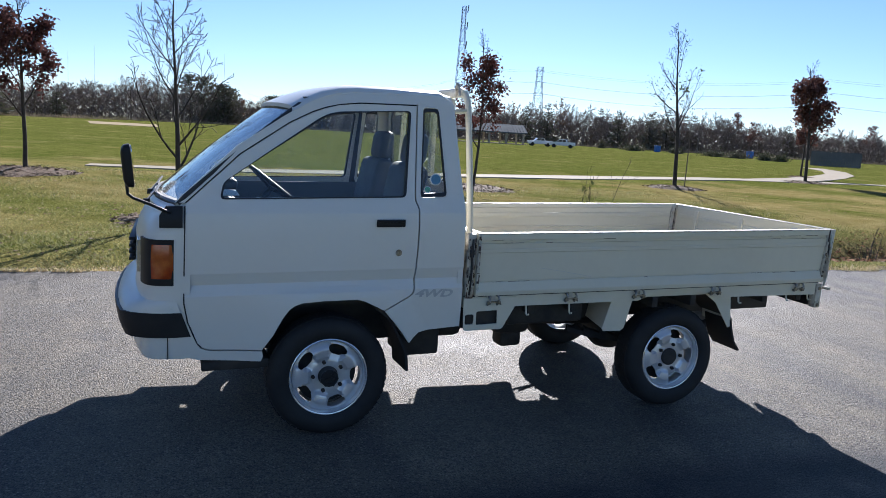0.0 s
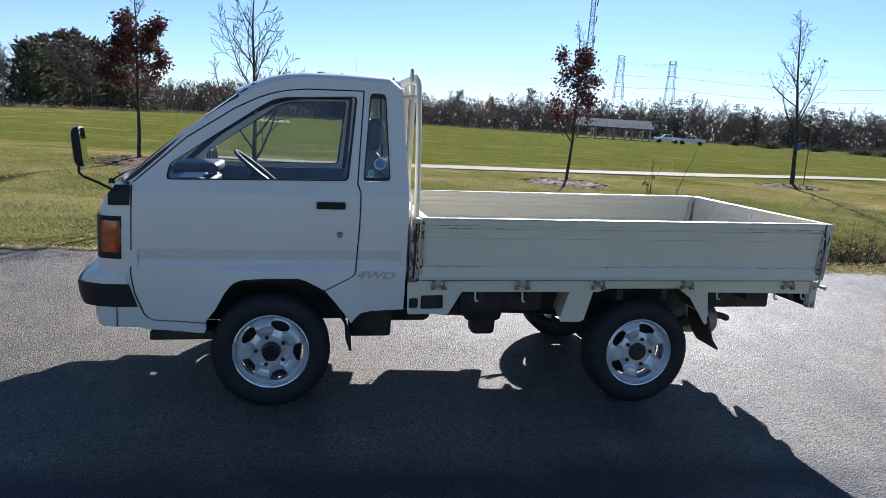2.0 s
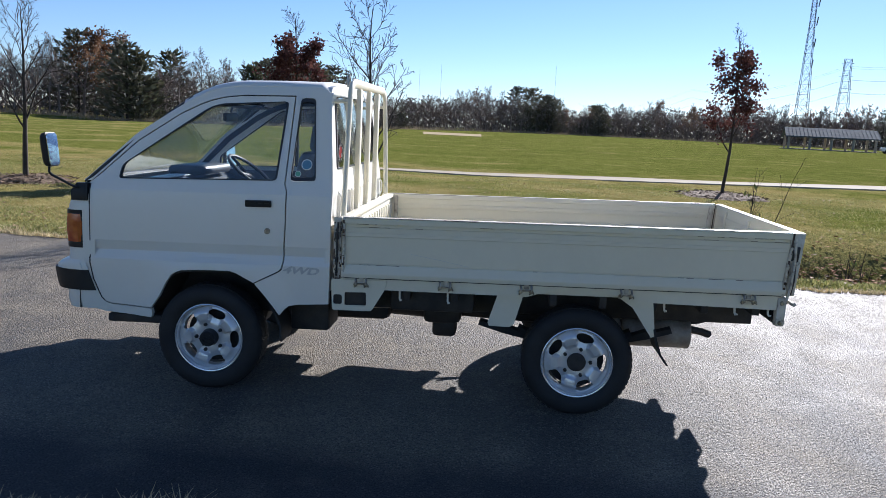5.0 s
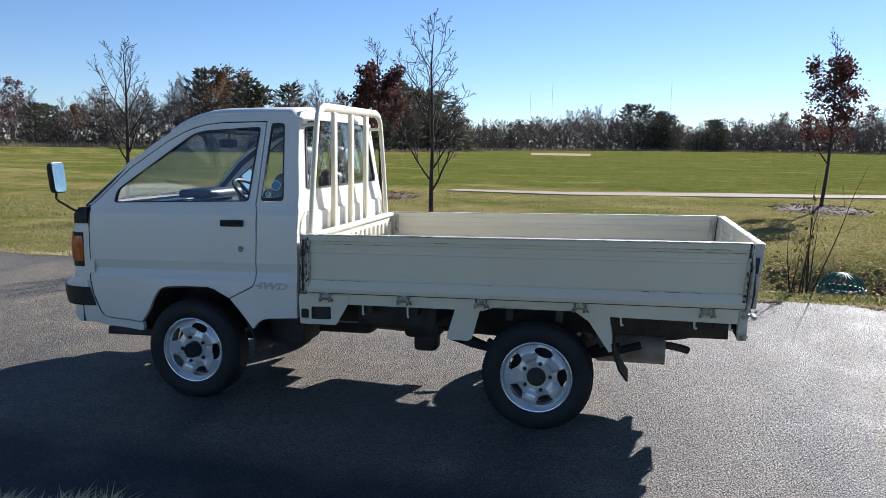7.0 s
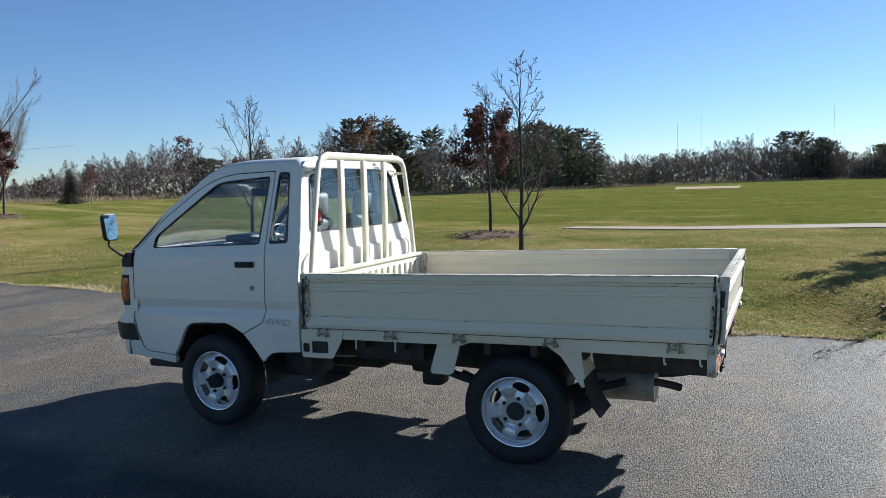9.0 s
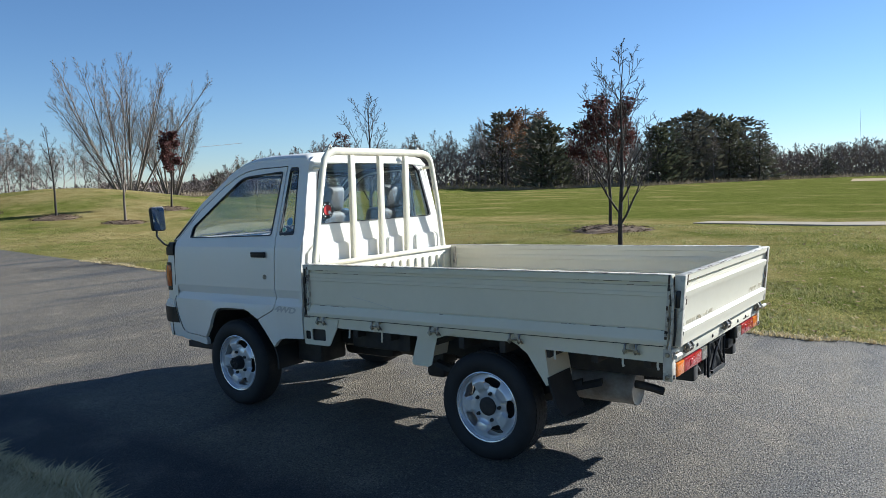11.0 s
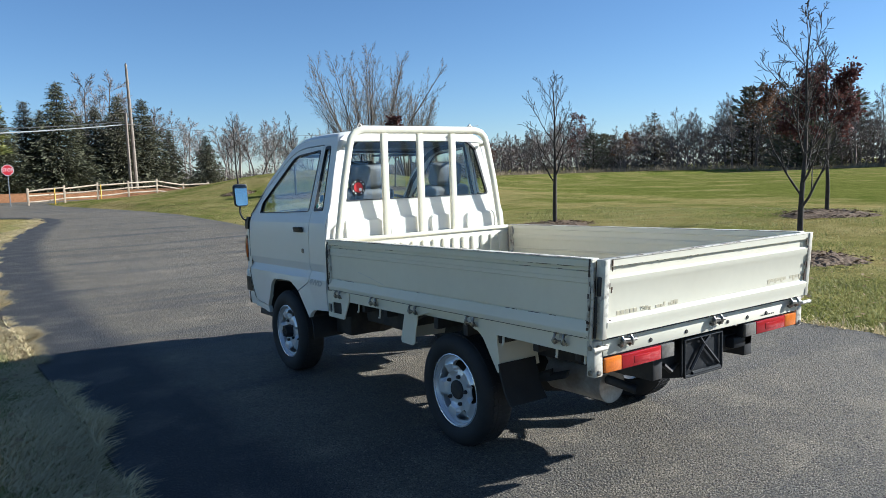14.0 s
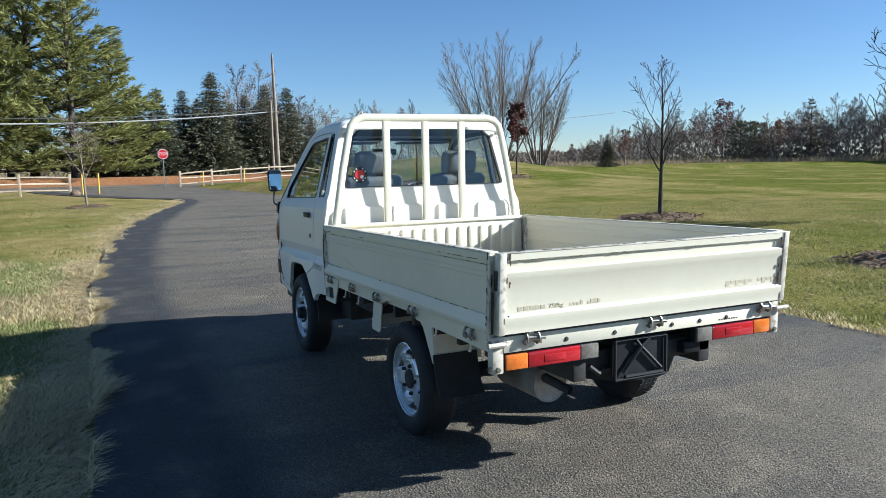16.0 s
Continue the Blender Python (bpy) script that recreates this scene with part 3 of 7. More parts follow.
        # corner lamp: black housing with an amber lens that wraps round the corner
        for nm, grow, mt, z0, z1, ia, ib, lab in (("lamp_housing", 0.004, BLACKP, 0.822, 1.045, 1.15, 6.2, "black corner lamp housing"), ("corner_lamp", 0.012, AMBERD, 0.857, 1.022, 1.45, 3.35, "orange wrap-round turn signal")):
            bm = bmesh.new()
            rows = []
            for z in np.linspace(z0, z1, 5):
                row = []
                for u in np.linspace(ia, ib, 12):
                    i = int(u)
                    a, b = Vector(PLAN[i]), Vector(PLAN[min(i + 1, len(PLAN) - 1)])
                    p = a.lerp(b, u - i)
                    n = Vector((-(b - a).y, (b - a).x)).normalized()
                    n = -n if n.x > 0 or n.y < 0 else n
                    bulge = grow + 0.006 * math.sin(math.pi * (z - z0) / (z1 - z0)) * (nm == "corner_lamp")
                    p = p + n * bulge
                    row.append((p.x, s * p.y, z))
                rows.append(row)
            grid_sheet(bm, rows)
            thicken(bm, (0.02, -s * 0.012, 0))
            bpart(nm, bm, mt, front, lab)
        # mirror foot
        bm = bmesh.new()
        rows = [[(x + (0.03 if z > 1.18 and x < 0 else 0), s * (0.826 - nose(x, z) * 0.9 - (0.012 if z > 1.18 else 0)), z) for x in (-0.068, -0.045, 0.0, 0.036)] for z in (1.103, 1.12, 1.16, 1.205)]
        grid_sheet(bm, rows)
        thicken(bm, (0, -s * 0.03, 0))
        foot = bpart("mirror_foot", bm, BLACKP, front, "black mirror mounting plate")
        if s < 0:
            hx, hy, hz = -0.205, -0.789, 1.392
            tube(bm := bmesh.new(), [(-0.02, -0.82, 1.178), (-0.05, -0.832, 1.19), (-0.11, -0.825, 1.218), (-0.18, -0.808, 1.243), (-0.205, -0.80, 1.262), (-0.209, -0.792, 1.30), (-0.209, -0.789, 1.38)], 0.0075, 8)
        else:
            hx, hy, hz = 0.225, 0.915, 1.30
            tube(bm := bmesh.new(), [(0.16, 0.80, 1.20), (0.19, 0.84, 1.215), (0.21, 0.89, 1.235), (0.22, 0.91, 1.27)], 0.0075, 8)
        arm = bpart("mirror_arm", bm, BLACKP, front, "black bent-rod mirror arm")
        prof = rounded([(-0.060, -0.100), (0.060, -0.100), (0.064, 0.100), (-0.064, 0.100)], 0.03, 4)
        swing = Matrix.Rotation(radians(4 if s < 0 else -16), 3, "Z") @ Matrix.Rotation(radians(-6), 3, "Y")
        bm = bmesh.new()
        grid_sheet(bm, [[(hx + dx, hy + py * k, hz + pz * k) for py, pz in prof] for dx, k in ((-0.026, 0.6), (-0.021, 0.84), (-0.010, 0.97), (0.006, 1.0), (0.016, 1.0), (0.018, 0.95))], True)
        bm.verts.ensure_lookup_table()
        bm.faces.new([bm.verts[i] for i in range(len(prof))])
        bm.faces.new([bm.verts[i] for i in range(5 * len(prof), 6 * len(prof))])
        bmesh.ops.rotate(bm, cent=(hx, hy, hz), matrix=swing, verts=bm.verts)
        head = bpart("mirror_head", bm, BLACKP, front, "black door mirror housing")
        bm = bmesh.new()
        bm.faces.new([bm.verts.new((hx + 0.023, hy + py * 0.9, hz + pz * 0.92)) for py, pz in prof])
        thicken(bm, (-0.004, 0, 0))
        bmesh.ops.rotate(bm, cent=(hx, hy, hz), matrix=swing, verts=bm.verts)
        bpart("mirror_glass", bm, MIRROR, head, "silvered mirror glass", 0)
        # door step rubber under the sill
        bm = box(bmesh.new(), (0.13, min(s * 0.55, s * 0.79), 0.375), (0.46, max(s * 0.55, s * 0.79), 0.425), 0.008)
        bpart("step", bm, CHASSIS, truck, "black step plate under the door")
        # front wheel arch: dark liner, flap behind
        bm = bmesh.new()
        arc = [(0.40, 0.42), (0.455, 0.54), (0.53, 0.665), (0.60, 0.705), (0.90, 0.712), (0.975, 0.685), (1.10, 0.585), (1.19, 0.465)]
        grid_sheet(bm, [[(x, s * 0.80, z) for x, z in arc], [(x, s * 0.45, z + 0.01) for x, z in arc]])
        thicken(bm, (0, 0, 0.02))
        bpart("wheel_arch", bm, CHASSIS, truck, "black inner wheel arch")
        bpart("inner_skirt", box(bmesh.new(), (0.36, min(s * 0.42, s * 0.46), 0.40), (1.24, max(s * 0.42, s * 0.46), 0.74)), CHASSIS, truck, "black inner panel behind the wheel")
        bpart("cab_mount", box(bmesh.new(), (1.20, min(s * 0.36, s * 0.62), 0.33), (1.44, max(s * 0.36, s * 0.62), 0.53), 0.02), CHASSIS, truck, "dark cab mount behind the front wheel")
        bm = bmesh.new()
        fl = [(1.078, 0.60), (1.10, 0.565), (1.155, 0.46), (1.182, 0.40), (1.190, 0.305)]
        grid_sheet(bm, [[(x, s * 0.80, z) for x, z in fl], [(x - 0.01, s * 0.56, z) for x, z in fl]])
        thicken(bm, (0.014, 0, 0.0))
        bpart("mud_flap", bm, RUBBER, truck, "black rubber mud flap")

        bpart("seam", box(bmesh.new(), (-0.030, min(s * 0.80, s * 0.8135), 0.458), (-0.026, max(s * 0.80, s * 0.8135), 0.566)), SEAL, front, "dark panel gap")

    # roof
    bm = bmesh.new()
    rows = []
    for x, ze in ((0.56, 1.675), (0.63, 1.715), (0.72, 1.757), (0.80, 1.778), (0.90, 1.788), (1.1, 1.789), (1.36, 1.785), (1.405, 1.77), (1.435, 1.742)):
        w = side_w(ze) + 0.002
        k = 1.0 if x < 1.39 else 0.45
        f = 0.0 if x > 0.6 else -0.02
        prof = [(0, 0.0), (0.012, 0.014), (0.035, 0.026), (0.09, 0.036), (0.25, 0.046), (0.45, 0.052)]
        half = [(w - a, ze + b * k) for a, b in prof] + [(0.0, ze + 0.055 * k)]
        bow = lambda yy: -0.07 * (1 - (yy / w) ** 2) * max(0.0, (0.80 - x) / 0.24)
        rows.append([(x + bow(y), -y, z) for y, z in half] + [(x + bow(y), y, z) for y, z in half[-2::-1]])
    grid_sheet(bm, rows)
    thicken(bm, (0, 0, -0.02))
    roof = bpart("roof", bm, CAB, label="white cab roof with rounded edges")
    # windscreen, with its black rubber
    def screen(u, v, grow=0.0):
        """u from side to side (-1..1), v from foot to head."""
        zb, zt = 1.215, 1.712
        z = zb + (zt - zb) * v
        half = 0.775 + (0.640 - 0.775) * v + grow
        foot, head = (0.012 + 0.0, 0.600)
        x = foot + (head - foot) * v - 0.115 * (1 - abs(u) ** 2.2) * (1 - 0.35 * v) - 0.02 * math.sin(math.pi * v)
        return Vector((x, u * half, z + 0.012 * (1 - u * u) * v))
    us, vs_ = np.linspace(-1, 1, 17), np.linspace(0, 1, 7)
    bm = bmesh.new()
    grid_sheet(bm, [[screen(u * 0.965, 0.035 + 0.93 * v) for u in us] for v in vs_])
    thicken(bm, (0.004, 0, -0.003))
    ws = bpart("windscreen", bm, GLASS, label="sloping laminated windscreen")
    ws.visible_shadow = False
    bm = bmesh.new()
    loop = [screen(u, 0.0) for u in us] + [screen(1, v) for v in vs_[1:]] + [screen(u, 1.0) for u in us[::-1][1:]] + [screen(-1, v) for v in vs_[::-1][1:]]
    tube(bm, loop, 0.014, 6, False)
    bpart("screen_seal", bm, SEAL, ws, "black rubber windscreen seal")
    # cowl below the windscreen
    bm = bmesh.new()
    grid_sheet(bm, [[screen(u, 0.0) + Vector((0, 0, -0.003)) for u in us], [Vector((front_point(0, 1.2, 0, 0, 1)[0] - 0.10 - 0.075 * (1 - u * u), u * 0.77, 1.19)) for u in us]])
    thicken(bm, (0, 0, -0.02))
    bpart("cowl", bm, CAB, front)
    for y0 in (-0.45, 0.12):
        bm = bmesh.new()
        tube(bm, [(-0.115 - 0.02, y0, 1.20), (-0.10, y0 + 0.16, 1.232), (-0.085, y0 + 0.40, 1.245)], 0.006, 6)
        tube(bm, [(-0.095, y0 - 0.02, 1.238), (-0.075, y0 + 0.42, 1.252)], 0.005, 6)
        revolve(bm, [(0, 0.03), (0.016, 0.028), (0.018, 0.0)], 12, "z", (-0.135, y0, 1.18))
        bpart("wiper", bm, BLACKP, front, "black windscreen wiper")
    # head lamps and grille, hidden from most sides
    for s in (-1, 1):
        bm = bmesh.new()
        grid_sheet(bm, [[(-0.166 - 0.05 * (0.62 - y) - 0.006, s * y, z) for y in (0.62, 0.52, 0.42)] for z in (0.86, 0.94, 1.02)])
        thicken(bm, (0.03, 0, 0))
        bpart("head_lamp", bm, HEADL, front, "rectangular glass head lamp")
    bm = bmesh.new()
    for z in (0.88, 0.915, 0.95, 0.985):
        box(bm, (-0.222, -0.4, z), (-0.19, 0.4, z + 0.016), 0.003)
    bpart("grille", bm, BLACKP, front, "black slatted grille")
    # bumper: cream top, black lower half, wrapping round the corners
    for nm, z0, z1, mt, lab, out in (("bumper_top", 0.69, 0.748, CAB, "white bumper top", 0.085), ("bumper", 0.568, 0.69, BLACKP, "black plastic front bumper", 0.10)):
        bm = bmesh.new()
        rows = []
        for k, z in enumerate(np.linspace(z0, z1, 5)):
            row = []
            for s, idx in ((-1, range(0, len(PLAN))), (1, range(len(PLAN) - 2, -1, -1))):
                for i in idx:
                    x, y = PLAN[i]
                    o = out * (0.12 + 0.88 * min(1, max(0, (0.04 - x) / 0.13)))
                    if nm == "bumper_top":
                        o *= 1 - 0.85 * (k / 4) ** 2
                    else:
                        o *= 1 - 0.25 * ((4 - k) / 4) ** 2
                    xx = x - o * min(1, max(0.0, (0.82 - y) / 0.10)) - (0.0 if x < 0 else 0.0)
                    if i == 0:
                        xx = 0.043 - 0.066 * (z - 0.568) / 0.18
                    if i == 1:
                        xx = min(x, 0.04 - 0.066 * (z - 0.568) / 0.18)
                    row.append((xx, s * (y + 0.012 * min(1, o / 0.03)), z))
            rows.append(row)
        grid_sheet(bm, rows)
        thicken(bm, (0.035, 0, 0))
        bpart(nm, bm, mt, front, lab)


def build_cab_back():
    w = lambda z: side_w(z) - 0.004
    zs = [0.62, 0.9, 1.1, 1.215, 1.3, 1.5, 1.7, 1.755]
    out = [(-w(z), z) for z in zs] + [(-0.60, 1.790), (-0.45, 1.81), (0, 1.82), (0.45, 1.81), (0.60, 1.790)] + [(w(z), z) for z in zs[::-1]]
    win = rounded([(-0.648, 1.318), (-0.575, 1.690), (-0.50, 1.752), (0.50, 1.752), (0.575, 1.690), (0.668, 1.318)], 0.03, 3)
    back_x = lambda z: 1.482 - 0.055 * max(0.0, z - 1.2) / 0.55
    place = lambda u, v: (back_x(v), u, v)
    back = bpart("cab_back", sheet(out, [win], [("v", 1.2), ("v", 1.5)], place, (-0.03, 0, 0)), CAB, label="white rear cab wall with pressed panels")
    bpart("rear_seal", sheet(win, [inset(win, 0.018)], [], lambda u, v: (back_x(v) + 0.006, u, v), (-0.02, 0, 0)), SEAL, back, "black rubber rear window seal")
    p = bpart("rear_pane", sheet(inset(win, 0.016), (), [], lambda u, v: (back_x(v) - 0.006, u, v), (-0.004, 0, 0)), GLASS, back, "wide rear cab window")
    p.visible_shadow = False
    for a, b in ((-0.66, -0.335), (-0.285, 0.035), (0.085, 0.375), (0.425, 0.69)):
        bm = sheet(rounded([(a + 0.02, 1.185), (b - 0.03, 1.185), (b, 1.155), (b, 0.98), (a, 0.98), (a, 1.165)], 0.02, 3), (), [], lambda u, v: (1.497, u, v), (-0.02, 0, 0))
        bmesh.ops.bevel(bm, geom=[e for e in bm.edges if all(v.co.x > 1.49 for v in e.verts) and e.is_boundary is False and len({round(f.normal.x) for f in e.link_faces}) > 1], offset=0.008, segments=2, affect="EDGES")
        bpart("pressed_panel", bm, CAB, back)
    for s in (-1, 1):
        tube(bm := bmesh.new(), [(1.497, s * 0.70, 1.05), (1.512, s * 0.70, 1.09), (1.512, s * 0.69, 1.16), (1.490, s * 0.675, 1.19)], 0.006, 6)
        bpart("rope_hook", bm, CAB, back)
    # round sticker behind the glass
    for nm, r, mt, dx in (("sticker", 0.060, STICKB, 0.0), ("sticker_disc", 0.036, STICKR, 0.0012)):
        bm = revolve(bmesh.new(), [(0, 0.0012), (r, 0.001), (r, 0.0)], 28, "x", (back_x(1.415) + 0.0005 + dx, -0.523, 1.413))
        bpart(nm, bm, mt, back, "round red and black sticker" if nm == "sticker" else "red centre of the sticker")
    bm = revolve(bmesh.new(), [(0, 0.001), (0.013, 0.001), (0.013, 0)], 14, "x", (back_x(1.4) + 0.003, -0.508, 1.397))
    bpart("sticker_mark", bm, STICKW, back, "pale mark on the sticker")
    for k in range(12):
        a = 2 * math.pi * k / 12
        if k % 3:
            bm = box(bmesh.new(), (-0.0006, -0.006, -0.0035), (0.0006, 0.006, 0.0035), m=Matrix.Translation((back_x(1.415) + 0.002, -0.523 + 0.048 * math.cos(a), 1.413 + 0.048 * math.sin(a))) @ Matrix.Rotation(a + math.pi / 2, 4, "X"))
            bpart("sticker_bar", bm, STICKW, back)
    # two round stickers on the quarter glass
    for nm, x, z, r, mt in (("round_sticker", 1.318, 1.345, 0.032, STICKU), ("small_sticker", 1.270, 1.292, 0.018, STICKG)):
        for rr, m2, d in ((r, STICKW, 0), (r * 0.82, mt, 0.0012)):
            bm = revolve(bmesh.new(), [(0, 0.001), (rr, 0.001), (rr, 0)], 24, "y")
            bmesh.ops.transform(bm, matrix=Matrix.Translation((x, -(side_w(z) - 0.004) - d, z)) @ Matrix.Rotation(radians(-13), 4, "X") @ Matrix.Diagonal((1, -1, 1, 1)), verts=bm.verts)
            bpart(nm, bm, m2, back, "round sticker on the quarter glass")


def build_interior():
    bm = bmesh.new()
    box(bm, (0.02, -0.74, 0.78), (1.44, 0.74, 0.82))
    box(bm, (1.40, -0.74, 0.80), (1.44, 0.74, 1.25), 0.01)
    for s in (-1, 1):
        box(bm, (0.06, min(s * 0.74, s * 0.765), 0.82), (1.40, max(s * 0.74, s * 0.765), 1.215), 0.005)
    tub = bpart("cab_floor", bm, LINER, truck, "dark cab floor and door linings")
    bm = sheet([(-0.62, 0.62), (-0.62, 1.42), (0.62, 1.42), (0.62, 0.62)], (), [], lambda u, v: (v, u, 1.752), (0, 0, -0.01))
    bpart("headliner", bm, LINER, truck, "dark headliner")
    bm = bmesh.new()
    prof = [(0.0, 0.82), (0.02, 1.19), (0.16, 1.215), (0.26, 1.205), (0.34, 1.16), (0.36, 1.02), (0.28, 0.84)]
    grid_sheet(bm, [[(x, y, z) for x, z in prof] for y in np.linspace(-0.74, 0.74, 7)])
    box(bm, (0.08, 0.12, 1.20), (0.36, 0.62, 1.27), 0.03, 3)
    dash = bpart("dashboard", bm, DASHM, truck, "dark moulded dashboard")
    bm = sheet(rounded([(0.20, -0.40), (0.33, -0.40), (0.33, -0.05), (0.20, -0.05)], 0.02, 2), (), [], lambda u, v: (u, v, 1.218), (0, 0, 0.004))
    bpart("dash_tray", bm, STICKW, dash, "white paper on the dashboard")
    for y in (-0.36, 0.36):
        bm = bmesh.new()
        box(bm, (0.72, y - 0.25, 0.90), (1.22, y + 0.25, 1.03), 0.05, 3)
        seat = bpart("seat", bm, SEATM, truck, "dark vinyl cab seat")
        bm = box(bmesh.new(), (-0.06, y - 0.24, 0.0), (0.06, y + 0.24, 0.42), 0.05, 3)
        bmesh.ops.transform(bm, matrix=Matrix.Translation((1.20, 0, 1.0)) @ Matrix.Rotation(radians(12), 4, "Y"), verts=bm.verts)
        bpart("backrest", bm, SEATM, seat)
        bm = box(bmesh.new(), (-0.05, y - 0.15, 0.0), (0.04, y + 0.15, 0.19), 0.045, 3)
        bmesh.ops.transform(bm, matrix=Matrix.Translation((1.30, 0, 1.40)) @ Matrix.Rotation(radians(8), 4, "Y"), verts=bm.verts)
        bpart("head_rest", bm, SEATM, seat)
    ring = [(0.19 * math.cos(a), 0.19 * math.sin(a), 0) for a in np.linspace(0, 2 * math.pi, 33)]
    bm = tube(bmesh.new(), ring, 0.013, 8, False)
    tube(bm, [(-0.18, 0, 0), (0, 0, -0.03), (0.18, 0, 0)], 0.012, 6)
    tube(bm, [(0, 0, -0.03), (0, -0.18, 0)], 0.012, 6)
    tube(bm, [(0, 0, -0.02), (0, 0, -0.35)], 0.025, 8)
    bmesh.ops.transform(bm, matrix=Matrix.Translation((0.60, 0.36, 1.22)) @ Matrix.Rotation(radians(38), 4, "Y"), verts=bm.verts)
    bpart("steering_wheel", bm, BLACKP, dash, "thin black steering wheel")
    bm = box(bmesh.new(), (0.57, -0.11, 1.58), (0.60, 0.11, 1.64), 0.012)
    tube(bm, [(0.585, 0, 1.64), (0.60, 0, 1.70)], 0.008, 6)
    bpart("inside_mirror", bm, BLACKP, truck, "black inside mirror")
    for y in (-0.33, 0.33):
        bm = box(bmesh.new(), (0.56, y - 0.22, 1.675), (0.72, y + 0.22, 1.69), 0.006)
        bpart("sun_visor", bm, LINER, truck, "folded sun visor")


# profiles of the drop sides: (height, how far it stands out)
SIDE_PROF = [(0.715, 0.016), (0.736, 0.023), (0.744, 0.022), (0.782, 0.002), (0.787, 0.001), (0.790, -0.006), (0.795, -0.006), (0.797, 0.0), (0.950, 0.0), (0.954, 0.007), (0.972, 0.007), (0.975, 0.004), (1.003, 0.006), (1.006, -0.003), (1.022, -0.003), (1.026, 0.016), (1.052, 0.017), (1.058, 0.012), (1.058, -0.028), (1.03, -0.03), (1.026, -0.02), (0.80, -0.022), (0.715, -0.022)]


def latch(parent, m):
    """Toggle latch: plate, body, bent lever and pin."""
    def put(name, bm, mt, up, label=""):
        bmesh.ops.transform(bm, matrix=m, verts=bm.verts)
        return bpart(name, bm, mt, up, label)
    bm = box(bmesh.new(), (-0.012, -0.006, 0.002), (0.014, 0.003, 0.036), 0.003)
    l = put("latch", bm, WORN, parent, "worn metal toggle latch")
    bm = tube(bmesh.new(), [(-0.040, -0.014, -0.010), (-0.030, -0.024, -0.004), (0.030, -0.024, -0.004), (0.040, -0.014, -0.012), (0.044, -0.012, -0.024)], 0.0048, 6)
    put("lever", bm, CHROME, l, "bent metal lever")
    for x in (-0.030, 0.028):
        bm = tube(bmesh.new(), [(x, 0.0, 0.026), (x, -0.014, 0.024), (x + 0.002, -0.024, 0.008), (x, -0.024, -0.010), (x - 0.006, -0.014, -0.022), (x - 0.004, 0.0, -0.016)], 0.0062, 7)
        revolve(bm, [(0.0, -0.008), (0.011, -0.007), (0.013, 0.0), (0.011, 0.007), (0.0, 0.008)], 12, "y", (x, -0.020, -0.008))
        put("hook", bm, CHROME, l, "dull metal hook")
    return l


def lean_back(bm, x0=3.9, foot=0.70, slope=0.07, back=0.0):
    """The tailgate and the rear ends of the drop sides lean backwards."""
    for v in bm.verts:
        if v.co.x > x0:
            v.co.x += slope * max(0.0, v.co.z - foot) + back
    return bm


